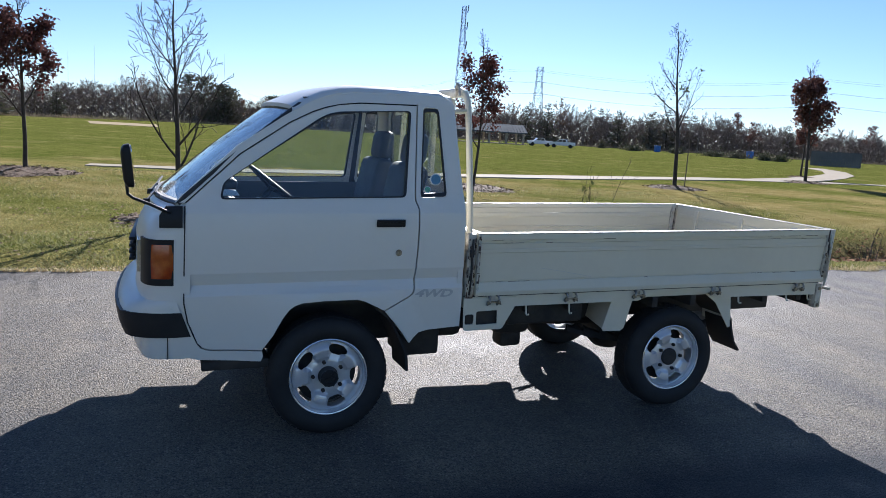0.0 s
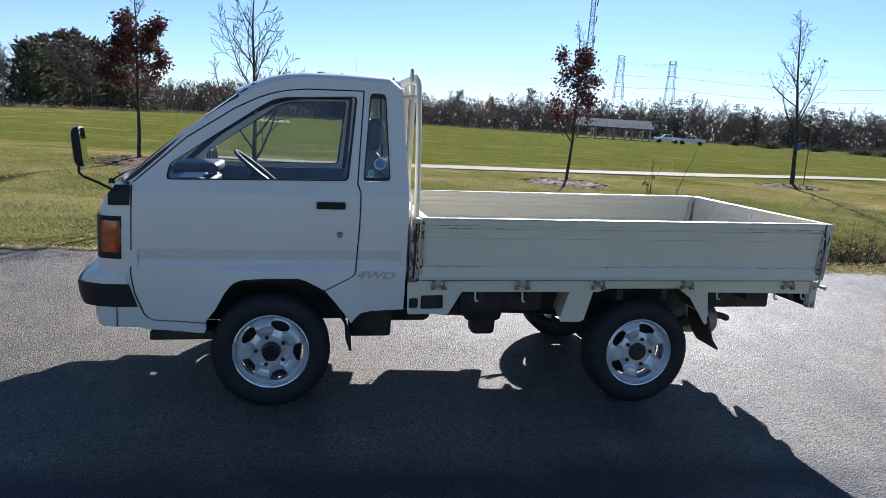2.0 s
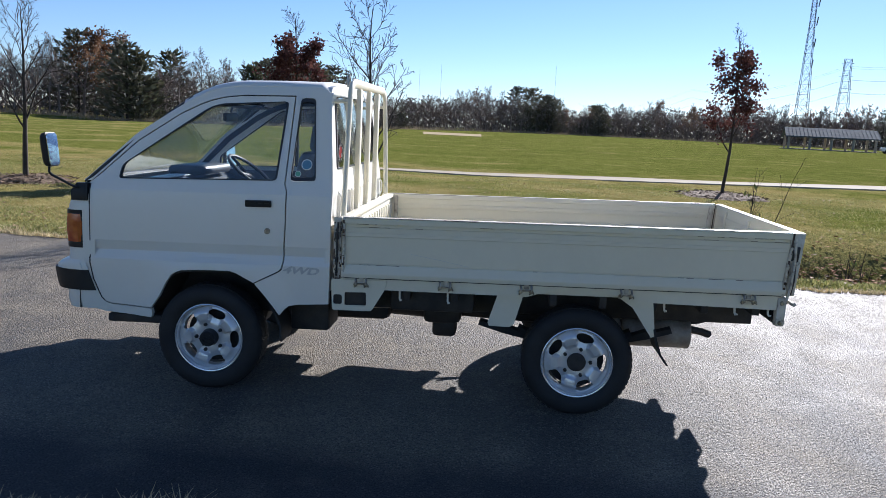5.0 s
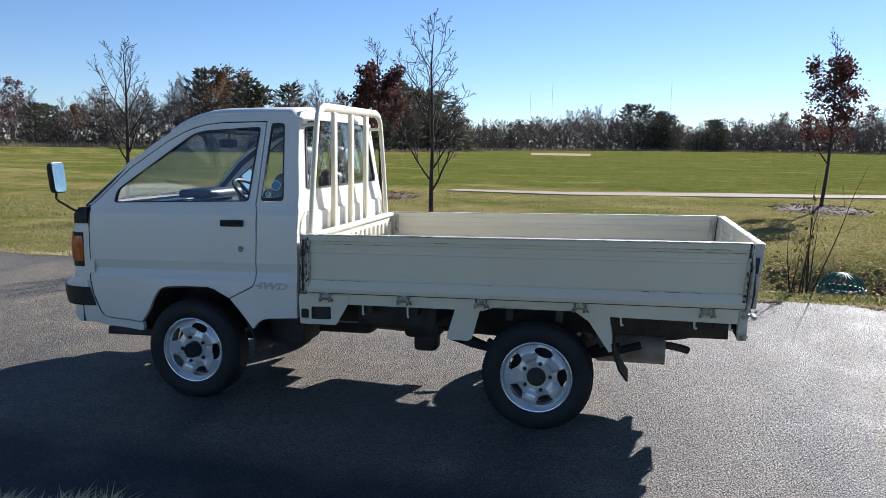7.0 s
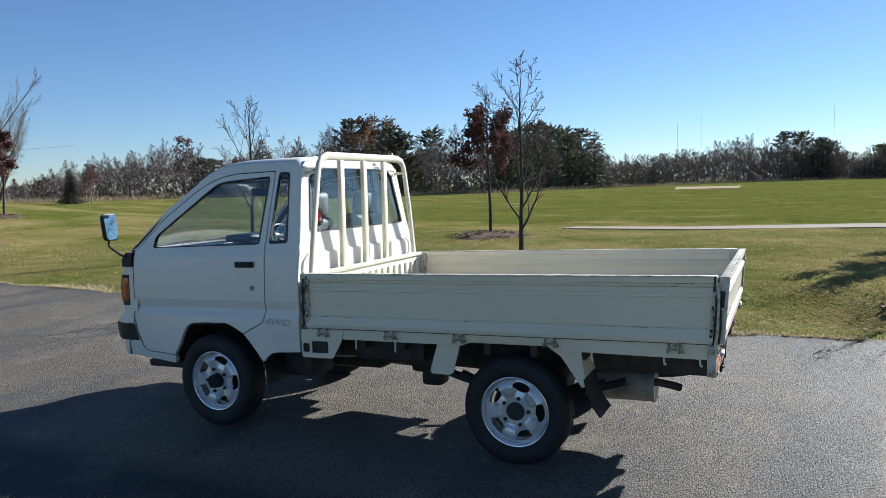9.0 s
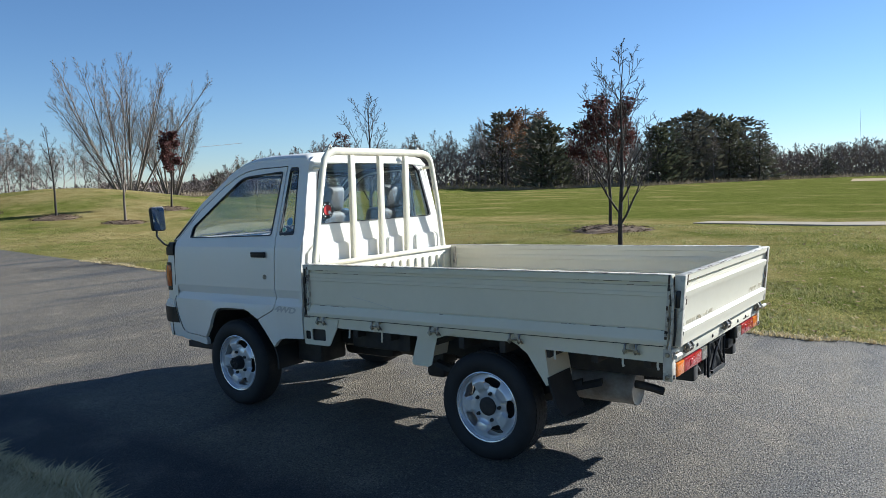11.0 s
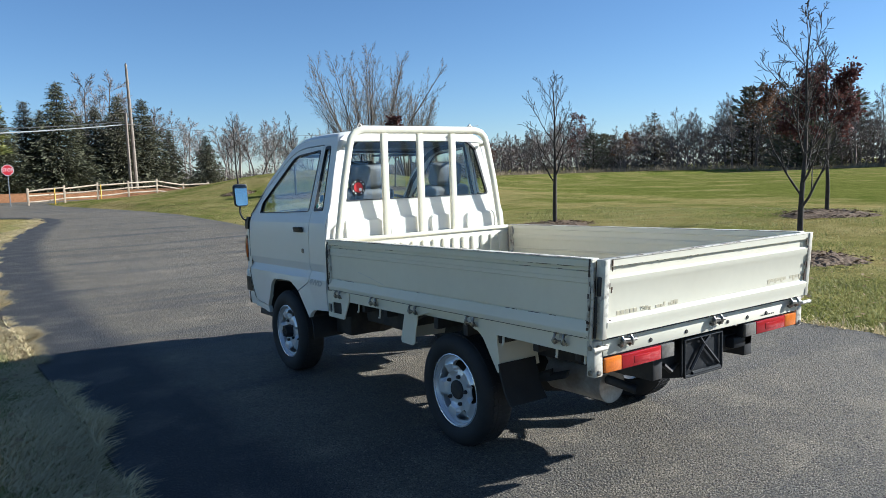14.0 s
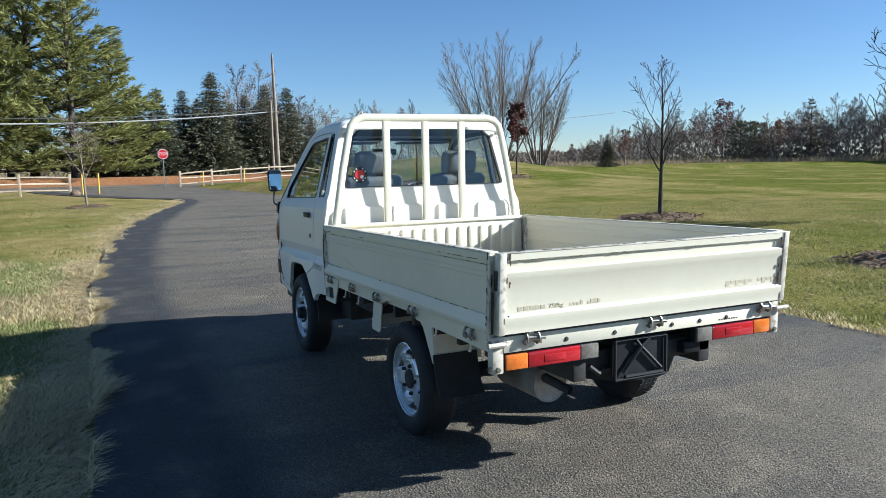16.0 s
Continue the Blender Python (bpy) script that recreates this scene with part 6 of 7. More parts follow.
def young_trees():
    T = [  # x, y, height, fork, spread, leaves, leaf size, count, low, label, ring
        (0.08, 12.45, 3.8, 0.20, 0.50, None, 0, 0, 0, "bare young tree with rising twigs and buds", 0.9, 16, 0.050),
        (-3.25, 19.6, 4.28, 0.27, 0.44, OAKRED, 0.075, 4200, 1.2, "young oak thick with dark red leaves", 1.1, 12, 0.055),
        (-7.9, 14.95, 3.75, 0.30, 0.52, None, 0, 0, 0, "bare dark young tree in a mulch ring", 1.0, 13, 0.062),
        (8.3, 20.6, 4.5, 0.26, 0.38, OAKRED, 0.07, 3200, 1.25, "slender young oak with sparse dark red leaves", 1.2, 12, 0.05),
        (18.6, 24.9, 6.4, 0.30, 0.40, GREENLEAF, 0.07, 160, 3.0, "tall bare young tree with a few last leaves", 1.1, 13, 0.085),
        (36.4, 36.0, 7.4, 0.24, 0.42, OAKBROWN, 0.15, 4200, 1.8, "young tree with purple-brown leaves", 1.3, 14, 0.10),
        (-34.4, 16.3, 4.5, 0.3, 0.42, None, 0, 0, 0, "small bare tree on the mound", 0.9, 12, 0.06),
        (-29.7, 17.6, 4.5, 0.3, 0.28, None, 0, 0, 0, "small bare tree on the mound, slim", 1.0, 12, 0.06),
        (-25.3, 18.4, 4.1, 0.25, 0.36, None, 0, 0, 0, "small bare tree on the mound's slope", 0.9, 12, 0.06),
        (-29.0, 23.2, 4.6, 0.3, 0.28, OAKRED, 0.13, 1500, 1.2, "small oak with dark red leaves on the slope", 0.9, 11, 0.055),
        (-25.3, 1.9, 3.5, 0.26, 0.58, None, 0, 0, 0, "small bare tree on the grass tongue", 0.8, 11, 0.045),
        (46, 46, 6.0, 0.3, 0.28, OAKBROWN, 0.16, 1500, 1.6, "young brown-leaved tree beyond the path", 1.0, 11, 0.08),
    ]
    for i, (x, y, h, fork, spread, lv, size, n, low, label, ring, kids, r) in enumerate(T):
        lean = (1.5, -3.0) if i == 3 else (0, 0.6 * (-1) ** i)
        if i == 3:
            lean = (0, 1.5)
        put_plant("young_tree", x, y, sapling(40 + i, h, fork, spread, PALEBARK if i in (8, 10) else BARK, lv, size, n, 1.0, kids, r, low), label, "tree", "young park trees", lean=lean)
        mulch_ring(x, y, ring, i)
    # a stake beside one of them
    bm = tube(bmesh.new(), [(0, 0, -0.1), (0.02, 0, 2.3)], 0.02, 6)
    ob = part("tree_stake", bm, PALEBARK)
    ob.matrix_world = pose(19.0, 24.8, ground_z(19.0, 24.8))
    tagged(ob, "thin pale wooden stake beside a young tree", "stake")


young_trees()


# ---- far trees ----
def bare_far(seed, h, wide, stems=1, bark=TWIG, fork=0.22, rise=36):
    """A leafless tree: rising limbs that end in a haze of fine twigs."""
    p = Plant(seed)
    p.sliver, p.thin = 2, 0.021
    spec = [(8, 0.05, 0.03, 12, rise, wide, 5, fork), (6, 0.10, 0.05, 9, 34, 0.5, 3, 0.12), (3, 0.13, 0.04, 6, 34, 0.55, 3, 0.1), (2, 0.15, 0.02, 2, 34, 0.6, 3, 0.1), (1, 0.2, 0.0, 0, 0, 0, 3, 0)]
    for k in range(stems):
        a = 2 * math.pi * k / stems + p.rng.uniform(-0.4, 0.4)
        tilt = 0.0 if stems == 1 else p.rng.uniform(0.10, 0.36)
        d = Vector((math.cos(a) * tilt, math.sin(a) * tilt, 1)).normalized()
        p.grow(Vector((0.15 * math.cos(a) * (stems > 1), 0.15 * math.sin(a) * (stems > 1), 0)), d, h * p.rng.uniform(0.85, 0.97), h * 0.014, 0, spec)
    return p.meshes("trunk", bark)


def conifer(seed, h, half, leaves, droop=-0.12, layers=30, per=9, gap=0.0, size=0.3, clump=3):
    """Tiers of drooping boughs, each with clumps of needles."""
    p = Plant(seed)
    r = p.rng
    p.limb([Vector((0, 0, -0.1)), Vector((0.03, 0, h * 0.5)), Vector((0, 0, h))], [h * 0.018, h * 0.011, 0.02], 6)
    for k in range(layers):
        t = gap + (1 - gap) * max(0.0, (k + r.uniform(-0.3, 0.3)) / layers) ** 0.85
        z, reach = h * t, half * (1 - t) ** 0.9 * r.uniform(0.65, 1.2) + 0.06
        for j in range(per):
            a = 2 * math.pi * (j + r.random()) / per
            d = Vector((math.cos(a), math.sin(a), droop + 0.25 * t))
            ln = reach * r.uniform(0.7, 1.1)
            tip = Vector((0, 0, z)) + d * ln
            p.limb([Vector((0, 0, z)), tip], [0.03, 0.008], 3)
            n = max(3, int(9 * ln / half + 3))
            for q in range(n):
                s = (q + 0.6) / n
                at = Vector((0, 0, z)).lerp(tip, s) + Vector((r.gauss(0, 0.12), r.gauss(0, 0.12), r.gauss(-0.05, 0.08)))
                for _ in range(clump):
                    p.leaf(at + Vector((r.gauss(0, 0.14), r.gauss(0, 0.14), r.gauss(0, 0.08))), size * (0.3 + 0.7 * (1 - t)) * r.uniform(0.5, 1.1), Vector((d.x, d.y, -0.15)) * 1.0, 2.8 if clump > 1 else 1.5)
    return p.meshes("trunk", BARK, leaves)


def pine_tree(seed, h, half, leaves=None, light=False):
    """White pine: open tiers of long, flat, upturned plumes."""
    leaves = leaves or PINE
    p = Plant(seed)
    r = p.rng
    p.limb([Vector((0, 0, -0.1)), Vector((0.1, 0.05, h * 0.5)), Vector((0, 0, h))], [h * 0.02, h * 0.013, 0.03], 7)
    tiers = int(h * (1.15 if light else 1.25))
    for k in range(tiers):
        t = 0.04 + 0.94 * (k + r.uniform(-0.25, 0.25)) / tiers
        z = h * t
        reach = half * (1 - t * 0.95) ** 0.75 * r.uniform(0.75, 1.15)
        for j in range(6 if light else 7):
            a = 2 * math.pi * (j + r.random()) / 6
            pts, far = [Vector((0, 0, z))], reach * (1.0 if light else r.choice((0.55, 0.8, 1.0, 1.2)) * r.uniform(0.85, 1.15))
            d = Vector((math.cos(a), math.sin(a), 0.05 if light else 0.5 * t - 0.06 + r.uniform(-0.08, 0.1)))
            for s in range(5):
                d = (d + Vector((r.gauss(0, 0.07), r.gauss(0, 0.07), 0.05))).normalized()
                pts.append(pts[-1] + d * far / 5)
            p.limb(pts, [0.06, 0.05, 0.04, 0.03, 0.02, 0.01], 4)
            if light:
                for s in range(1, 6):
                    for _ in range(2):
                        p.leaf(pts[s] + Vector((r.gauss(0, 0.42), r.gauss(0, 0.42), r.gauss(0.10, 0.13))), 0.45 * r.uniform(0.6, 1.2), Vector((d.x, d.y, 0.45)), 2.4)
                continue
            side = Vector((-d.y, d.x, 0))
            for _ in range(int(12 + 28 * far / half)):
                u = 0.25 + 0.78 * r.random() ** 0.8
                i = min(int(u * 5), 4)
                at = pts[i].lerp(pts[i + 1], min(1.0, u * 5 - i)) + side * r.gauss(0, 0.16 + 0.22 * far / half) + Vector((0, 0, r.gauss(0.06, 0.06)))
                for _2 in range(6):
                    p.leaf(at + Vector((r.gauss(0, 0.08), r.gauss(0, 0.08), r.gauss(0, 0.04))), 0.085 * r.uniform(0.6, 1.3), Vector((d.x, d.y, 0.25)) + side * r.uniform(-0.6, 0.6), 5.5)
    return p.meshes("trunk", BARK, leaves)


def leafy_far(seed, h, half, leaves, n=1500, size=0.28):
    p = Plant(seed)
    p.sliver, p.thin = 2, 0.03
    spec = [(8, 0.06, 0.02, 11, 48, 0.42, 5, 0.25), (5, 0.12, 0.05, 6, 40, 0.5, 4, 0.2), (3, 0.15, 0.03, 4, 40, 0.5, 3, 0.2), (2, 0.2, 0, 0, 0, 0, 3, 0)]
    tips = [q for q, d, lv in p.grow(Vector((0, 0, 0)), Vector((0, 0, 1)), h, h * 0.02, 0, spec) if lv >= 1]
    for k in range(n):
        q = p.rng.choice(tips)
        p.leaf(q + Vector((p.rng.gauss(0, 0.3), p.rng.gauss(0, 0.3), p.rng.gauss(0, 0.3))), size * p.rng.uniform(0.5, 1.1))
    return p.meshes("trunk", TWIG, leaves)


BARE = [bare_far(300 + k, 10, w, s, TWIG, f, a) for k, (w, s, f, a) in enumerate(((0.42, 1, 0.3, 38), (0.50, 1, 0.35, 44), (0.36, 2, 0.25, 30), (0.40, 2, 0.3, 36), (0.33, 1, 0.4, 34), (0.46, 1, 0.25, 30)))]
CONI = [conifer(330, 10, 3.9, SPRUCE, droop=-0.3, layers=34, per=11, clump=4, size=0.24), conifer(331, 10, 4.5, SPRUCE, droop=-0.2, layers=32, per=12, clump=4, size=0.25), conifer(332, 10, 3.6, CEDAR, droop=0.35, layers=13, per=7, size=0.75, clump=1)]
LEAFY = [leafy_far(340, 10, 3, RUSTY), leafy_far(341, 10, 3, OAKBROWN), leafy_far(342, 10, 3, RUSTY, 400)]
PINES = [pine_tree(350, 14, 6.4), pine_tree(351, 14, 5.8)]
FARPINE = [pine_tree(352, 11, 4.0, SPRUCE, True), pine_tree(353, 11, 4.6, CEDAR, True)]

AZ_TOP = [(-58, 0.9), (-54, 0.9), (-50, 2.4), (-48, 3.2), (-46, 3.3), (-44, 4.1), (-42, 3.4), (-41, 1.9), (-38.5, 3.8), (-36, 3.5), (-33.5, 4.5), (-29, 5.3), (-26, 4.2), (-23, 4.2), (-20, 3.8), (-18.5, 4.4), (-14.5, 4.6), (-12.2, 3.6), (-11.2, 1.9), (-8.7, 2.6), (-6, 2.6),
          (-1.3, 3.1), (1.5, 3.1), (5, 1.7), (6.2, 2.4), (11, 2.5), (20, 2.6), (28.4, 2.9), (38.4, 2.8), (43.7, 2.1), (52, 1.9), (62, 2.2), (75, 2.4)]


def far_wood():
    rng = random.Random(77)
    az = -57.0
    while az < 72:
        dist = float(np.interp(az, [-57, -45, -20, -8, 5, 70], [118, 135, 142, 185, 245, 255])) + rng.choice((rng.uniform(-5, 8), rng.uniform(8, 30)))
        el = float(np.interp(az, [a for a, _ in AZ_TOP], [e for _, e in AZ_TOP]))
        x, y = 2.5 + dist * math.sin(radians(az)), dist * math.cos(radians(az))
        gz = ground_z(x, y)
        h = max(2.2, 1.6 - gz + dist * math.tan(radians(el)) * rng.choice((0.6, 0.75, 0.85, 0.95, 1.0, 1.08)))
        q = rng.random()
        ever = (rust := -31.5 < az < -26.5) and 0.4 < q < 0.62 or (-19.3 < az < -12.3) or (-9.6 < az < -7.5) or (0 < az < 3.6) or (5.6 < az < 7) or (-27 < az < -24.8) or (-42 < az < -40)
        if ever and q < 0.9:
            m, nm, lab = rng.choice(FARPINE + CONI[2:]), "evergreen", "dark evergreen at the field's edge"
            base = 11 if m in FARPINE else 10
        elif rust and q < 0.4 or q < (0.14 if az < 10 else 0.16):
            m, nm, lab, base = rng.choice(LEAFY[:1] if rust else LEAFY), "brown_tree", "tree with rusty winter leaves at the field's edge", 10
        elif q < 0.2 or (az > 8 and q < 0.3):
            m, nm, lab, base = CONI[2], "evergreen", "dark evergreen at the field's edge", 10
        else:
            m, nm, lab, base = rng.choice(BARE), "bare_tree", "bare grey-brown tree at the field's edge", 10
        put_plant(nm, x, y, m, lab, "tree", "far wood edge", scale=h / base, turn=rng.uniform(0, 360))
        az += (0.42 if dist < 200 else 0.32) * rng.uniform(0.5, 1.5) * (1.0 if h > 6 else 0.7)
    # undergrowth and tall weeds along the foot of the wood
    p, w = Plant(9), Plant(10)
    r = p.rng
    foot = lambda az: float(np.interp(az, [-104, -60, -58, -45, -20, -8, 5, 74], [100, 100, 110, 130, 139, 180, 240, 250]))
    for k in range(105000):
        az = r.uniform(-60, 74)
        dist = foot(az) + r.uniform(0, 34)
        x, y = 2.5 + dist * math.sin(radians(az)), dist * math.cos(radians(az))
        el = float(np.interp(az, [a for a, _ in AZ_TOP], [e for _, e in AZ_TOP]))
        clump = 0.5 + 0.5 * math.sin(az * 2.3 + 0.13 * dist) * math.sin(az * 0.9 + 1)
        top = 0.8 + (0.48 + 0.36 * clump) * dist * math.tan(radians(el))
        p.leaf(Vector((x, y, ground_z(x, y) + top * r.random() ** 1.1 - 0.1)), r.uniform(0.08, 0.2) * dist / 150, Vector((r.gauss(0, 0.9), r.gauss(0, 0.9), 0.9)), 5.0)
    for k in range(24000):
        az = r.uniform(-60, 74)
        dist = foot(az) + r.uniform(26, 44)
        x, y = 2.5 + dist * math.sin(radians(az)), dist * math.cos(radians(az))
        el = float(np.interp(az, [a for a, _ in AZ_TOP], [e for _, e in AZ_TOP]))
        top = 1.0 + (0.50 + 0.16 * math.sin(az * 3.1) * math.sin(az * 1.3)) * dist * math.tan(radians(el))
        p.leaf(Vector((x, y, ground_z(x, y) + top * r.random() - 0.3)), r.uniform(0.3, 0.65) * dist / 170, Vector((r.gauss(0, 0.7), r.gauss(0, 0.7), 0.9)), 2.6)
    for k in range(18000):
        az = r.uniform(-104, -57)
        dist = r.uniform(94, 122)
        x, y = 6.8 + dist * math.sin(radians(az)), 2.2 + dist * math.cos(radians(az))
        top = 2.6 + 1.1 * math.sin(az * 1.1) + (1.5 if az < -72 else 0)
        p.leaf(Vector((x, y, ground_z(x, y) + top * r.random() ** 1.4 - 0.1)), r.uniform(0.06, 0.16), Vector((r.gauss(0, 1.0), r.gauss(0, 1.0), 0.9)), 5.0)
    for k in range(26000):
        az = r.uniform(-62, 74)
        dist = foot(az) + r.gauss(-1.5, 2.2)
        x, y = 2.5 + dist * math.sin(radians(az)), dist * math.cos(radians(az))
        w.leaf(Vector((x, y, ground_z(x, y) - 0.1)), r.uniform(0.05, 0.11), Vector((r.gauss(0, 0.25), r.gauss(0, 0.25), 1)), r.uniform(6, 12))
    for nm, q, m, lab in (("undergrowth", p, BRUSH, "bare brown undergrowth along the wood's foot"), ("tall_weeds", w, WEEDS, "tall straw-coloured weeds along the field's far edge")):
        tagged(new(nm, q.meshes(nm, TWIG, m)[0][1]), lab, "brush", "", "stuff")


far_wood()

# trees by the street, the big bare tree and the grove behind the mound
_g = lambda az, d, e=(6.8, 2.2): (e[0] + d * math.sin(radians(az)), e[1] + d * math.cos(radians(az)))
for _i, (_az, _d, _h, _m) in enumerate(((-96.8, 76, 19.5, 0), (-93.6, 80, 22.5, 1), (-91.2, 76, 17.0, 0), (-88.6, 80, 13.0, 1), (-99.5, 74, 16, 1), (-102, 78, 18, 0), (-95, 88, 18, 1))):
    _x, _y = _g(_az, _d)
    put_plant("pine", _x, _y, PINES[_m], "tall light-green pine with open tiers of boughs", "pine", "pines across the street", scale=_h / 14, turn=57 * _i)
for _i, (_az, _d, _h, _m) in enumerate(((-85.7, 84, 9.2, 1), (-84.0, 88, 9.4, 0), (-82.0, 86, 11.2, 1), (-79.7, 94, 9.5, 1), (-78.3, 90, 10.3, 0), (-76.7, 92, 10.2, 1), (-80.8, 90, 8.2, 0), (-75.0, 97, 7.0, 0), (-87.2, 86, 9.6, 0), (-88.6, 90, 8.4, 1), (-83.0, 96, 9.2, 0), (-78.9, 99, 8.8, 1), (-77.4, 100, 8.4, 0))):
    _x, _y = _g(_az, _d)
    put_plant("spruce", _x, _y, CONI[_m], "dark blue-green spruce across the street", "spruce", "spruces across the street", scale=_h / 10, turn=71 * _i)
_x, _y = _g(-72.6, 84)
put_plant("spruce", _x, _y, CONI[1], "short broad dark spruce beside the mound", "spruce", scale=0.56, turn=20)
for _i, (_az, _d, _h, _m) in enumerate(((-80, 104, 14.5, 2), (-78.8, 100, 13.5, 0), (-76.5, 104, 11, 4), (-71.5, 100, 8.5, 1), (-70.2, 96, 8.4, 3), (-69.0, 92, 8.2, 1), (-67.7, 95, 7.8, 0), (-66.3, 102, 7.5, 2), (-65, 104, 7.5, 4), (-63.6, 110, 7.8, 3), (-73.6, 104, 8.6, 0), (-62.2, 108, 7.6, 2), (-74.6, 106, 9.6, 3), (-70.9, 112, 9.4, 4), (-68.3, 110, 9, 2))):
    _x, _y = _g(_az, _d)
    put_plant("bare_tree", _x, _y, BARE[(1, 3, 5)[_m % 3]], "bare pale-brown tree behind the mound", "tree", "trees behind the mound", scale=_h / 10, turn=83 * _i)
    _x, _y = _g(_az + 0.75, _d + 9)
    put_plant("bare_tree", _x, _y, BARE[(5, 1, 3)[_m % 3]], "bare pale-brown tree behind the mound", "tree", "trees behind the mound", scale=_h / 10.5, turn=83 * _i + 40)


def big_tree(seed, h, stems, spread):
    p = Plant(seed)
    p.sliver, p.thin = 3, 0.0075
    spec = [(12, 0.020, 0.0, 11, 20, 0.42, 6, 0.26), (7, 0.045, 0.02, 9, 25, 0.42, 4, 0.15), (4, 0.08, 0.02, 6, 30, 0.5, 3, 0.12), (2, 0.12, 0.02, 3, 34, 0.6, 3, 0.1), (1, 0.15, 0.0, 0, 0, 0, 3, 0)]
    for k in range(stems):
        a = 2.4 * k + p.rng.uniform(-0.3, 0.3)
        tilt = spread * math.sqrt((k + 0.5) / stems)
        p.grow(Vector((0.3 * math.cos(a), 0.3 * math.sin(a), 0)), Vector((math.cos(a) * tilt, math.sin(a) * tilt, 1)).normalized(), h * p.rng.uniform(0.85, 0.98), 0.11, 0, spec)
    q = Plant(0)
    q.v, q.f = p.v, [f for f in p.f if len(f) == 3]
    p.f = [f for f in p.f if len(f) > 3]
    return p.meshes("trunk", PALEBARK) + q.meshes("bare_crown", PALEBARK)


_x, _y = _g(-60.8, 76)
put_plant("big_bare_tree", _x, _y, big_tree(5, 14.0, 13, 0.58), "large bare many-stemmed tree, fan-shaped", "tree")
_x, _y = _g(-57.9, 82)
put_plant("big_bare_tree", _x, _y, big_tree(6, 10.4, 10, 0.42), "bare many-stemmed tree beside the larger one", "tree")
_x, _y = _g(-52.9, 98, (6.8, 2.2))
put_plant("spruce", _x, _y, CONI[0], "small dark spruce at the lawn's far edge", "spruce", scale=0.42)
_x, _y = _g(-51.6, 98, (6.8, 2.2))
put_plant("brown_tree", _x, _y, LEAFY[1], "small brown-leaved tree at the lawn's far edge", "tree", scale=0.42)


# ---- built things far off ----
STEEL = mat("galvanised_steel", (0.24, 0.255, 0.27), (0.19, 0.20, 0.22), 2, 40, rough=0.8, metal=0.0, spec=0.1, bump=0)
LINEM = mat("power_line_metal", (0.16, 0.17, 0.19), rough=1.0, spec=0.0, bump=0)
WOODF = mat("weathered_rail_wood", (0.48, 0.38, 0.27), (0.32, 0.25, 0.18), 3, 40, rough=0.85, bump=0.4, depth=0.01, vary=0.25)
POLEW = mat("utility_pole_wood", (0.22, 0.175, 0.14), (0.30, 0.25, 0.20), 1.5, 40, rough=0.9, bump=0.3)
SIGNRED = mat("sign_red", (0.55, 0.02, 0.03), rough=0.4, bump=0)
SIGNWHITE = mat("sign_white", (0.8, 0.8, 0.8), rough=0.4, bump=0)
YELLOW = mat("yellow_post_paint", (0.68, 0.42, 0.03), (0.58, 0.34, 0.03), 4, 60, rough=0.5, bump=0.1)
CABLE = mat("cable", (0.10, 0.10, 0.10), rough=0.6, bump=0)
PALECABLE = mat("pale_cable", (0.38, 0.38, 0.36), rough=0.6, bump=0)
ROOFM = mat("seam_metal_roof", (0.12, 0.15, 0.165), (0.09, 0.115, 0.13), 0.6, 20, rough=0.8, metal=0.0, spec=0.02, bump=0.05)
CARW = mat("white_car_paint", (0.75, 0.76, 0.78), (0.7, 0.71, 0.73), 1, 20, rough=0.25, bump=0, coat=0.7)
CARGLASS = mat("dark_car_glass", (0.03, 0.035, 0.04), rough=0.08, bump=0)
BLUEP = mat("blue_plastic", (0.04, 0.16, 0.5), (0.035, 0.13, 0.42), 2, 30, rough=0.5, bump=0)
GREYW = mat("grey_board_wall", (0.13, 0.13, 0.125), (0.17, 0.165, 0.155), 0.5, 20, rough=0.8, bump=0.1)
DRAIN = mat("green_drain_iron", (0.07, 0.20, 0.15), (0.05, 0.13, 0.10), 8, 60, rough=0.6, bump=0.2)


def rail_fence(points, rails=(0.30, 0.68, 1.05), label="weathered split-rail fence with three rails"):
    """Posts at the points, three rough rails from post to post."""
    f = thing("rail_fence", Matrix(), label, "fence")
    rng = random.Random(len(points))
    for x, y in points:
        z = ground_z(x, y)
        bm = box(bmesh.new(), (x - 0.07, y - 0.07, z - 0.1), (x + 0.07, y + 0.07, z + 1.22 + rng.uniform(-0.03, 0.05)), 0.015)
        part("post", bm, WOODF, f)
    for (xa, ya), (xb, yb) in zip(points, points[1:]):
        za, zb = ground_z(xa, ya), ground_z(xb, yb)
        for h in rails:
            j = rng.uniform(-0.04, 0.04)
            bm = tube(bmesh.new(), [(xa, ya, za + h + j), ((xa + xb) / 2, (ya + yb) / 2, (za + zb) / 2 + h + rng.uniform(-0.04, 0.02)), (xb, yb, zb + h - j)], [0.05, 0.065, 0.05], 6)
            part("rail", bm, WOODF, f)
    return f


rail_fence([(-41.8, 0.9), (-41.0, -1.6), (-40.3, -4.2), (-39.6, -6.8), (-38.9, -9.4), (-38.2, -12.0)])
rail_fence([(-51.6, 7.9), (-52.6, 10.3), (-53.7, 12.7), (-54.8, 15.1), (-55.9, 17.5), (-57.0, 19.9), (-58.1, 22.3), (-59.2, 24.7), (-60.3, 27.1), (-61.4, 29.5), (-62.5, 31.9)])

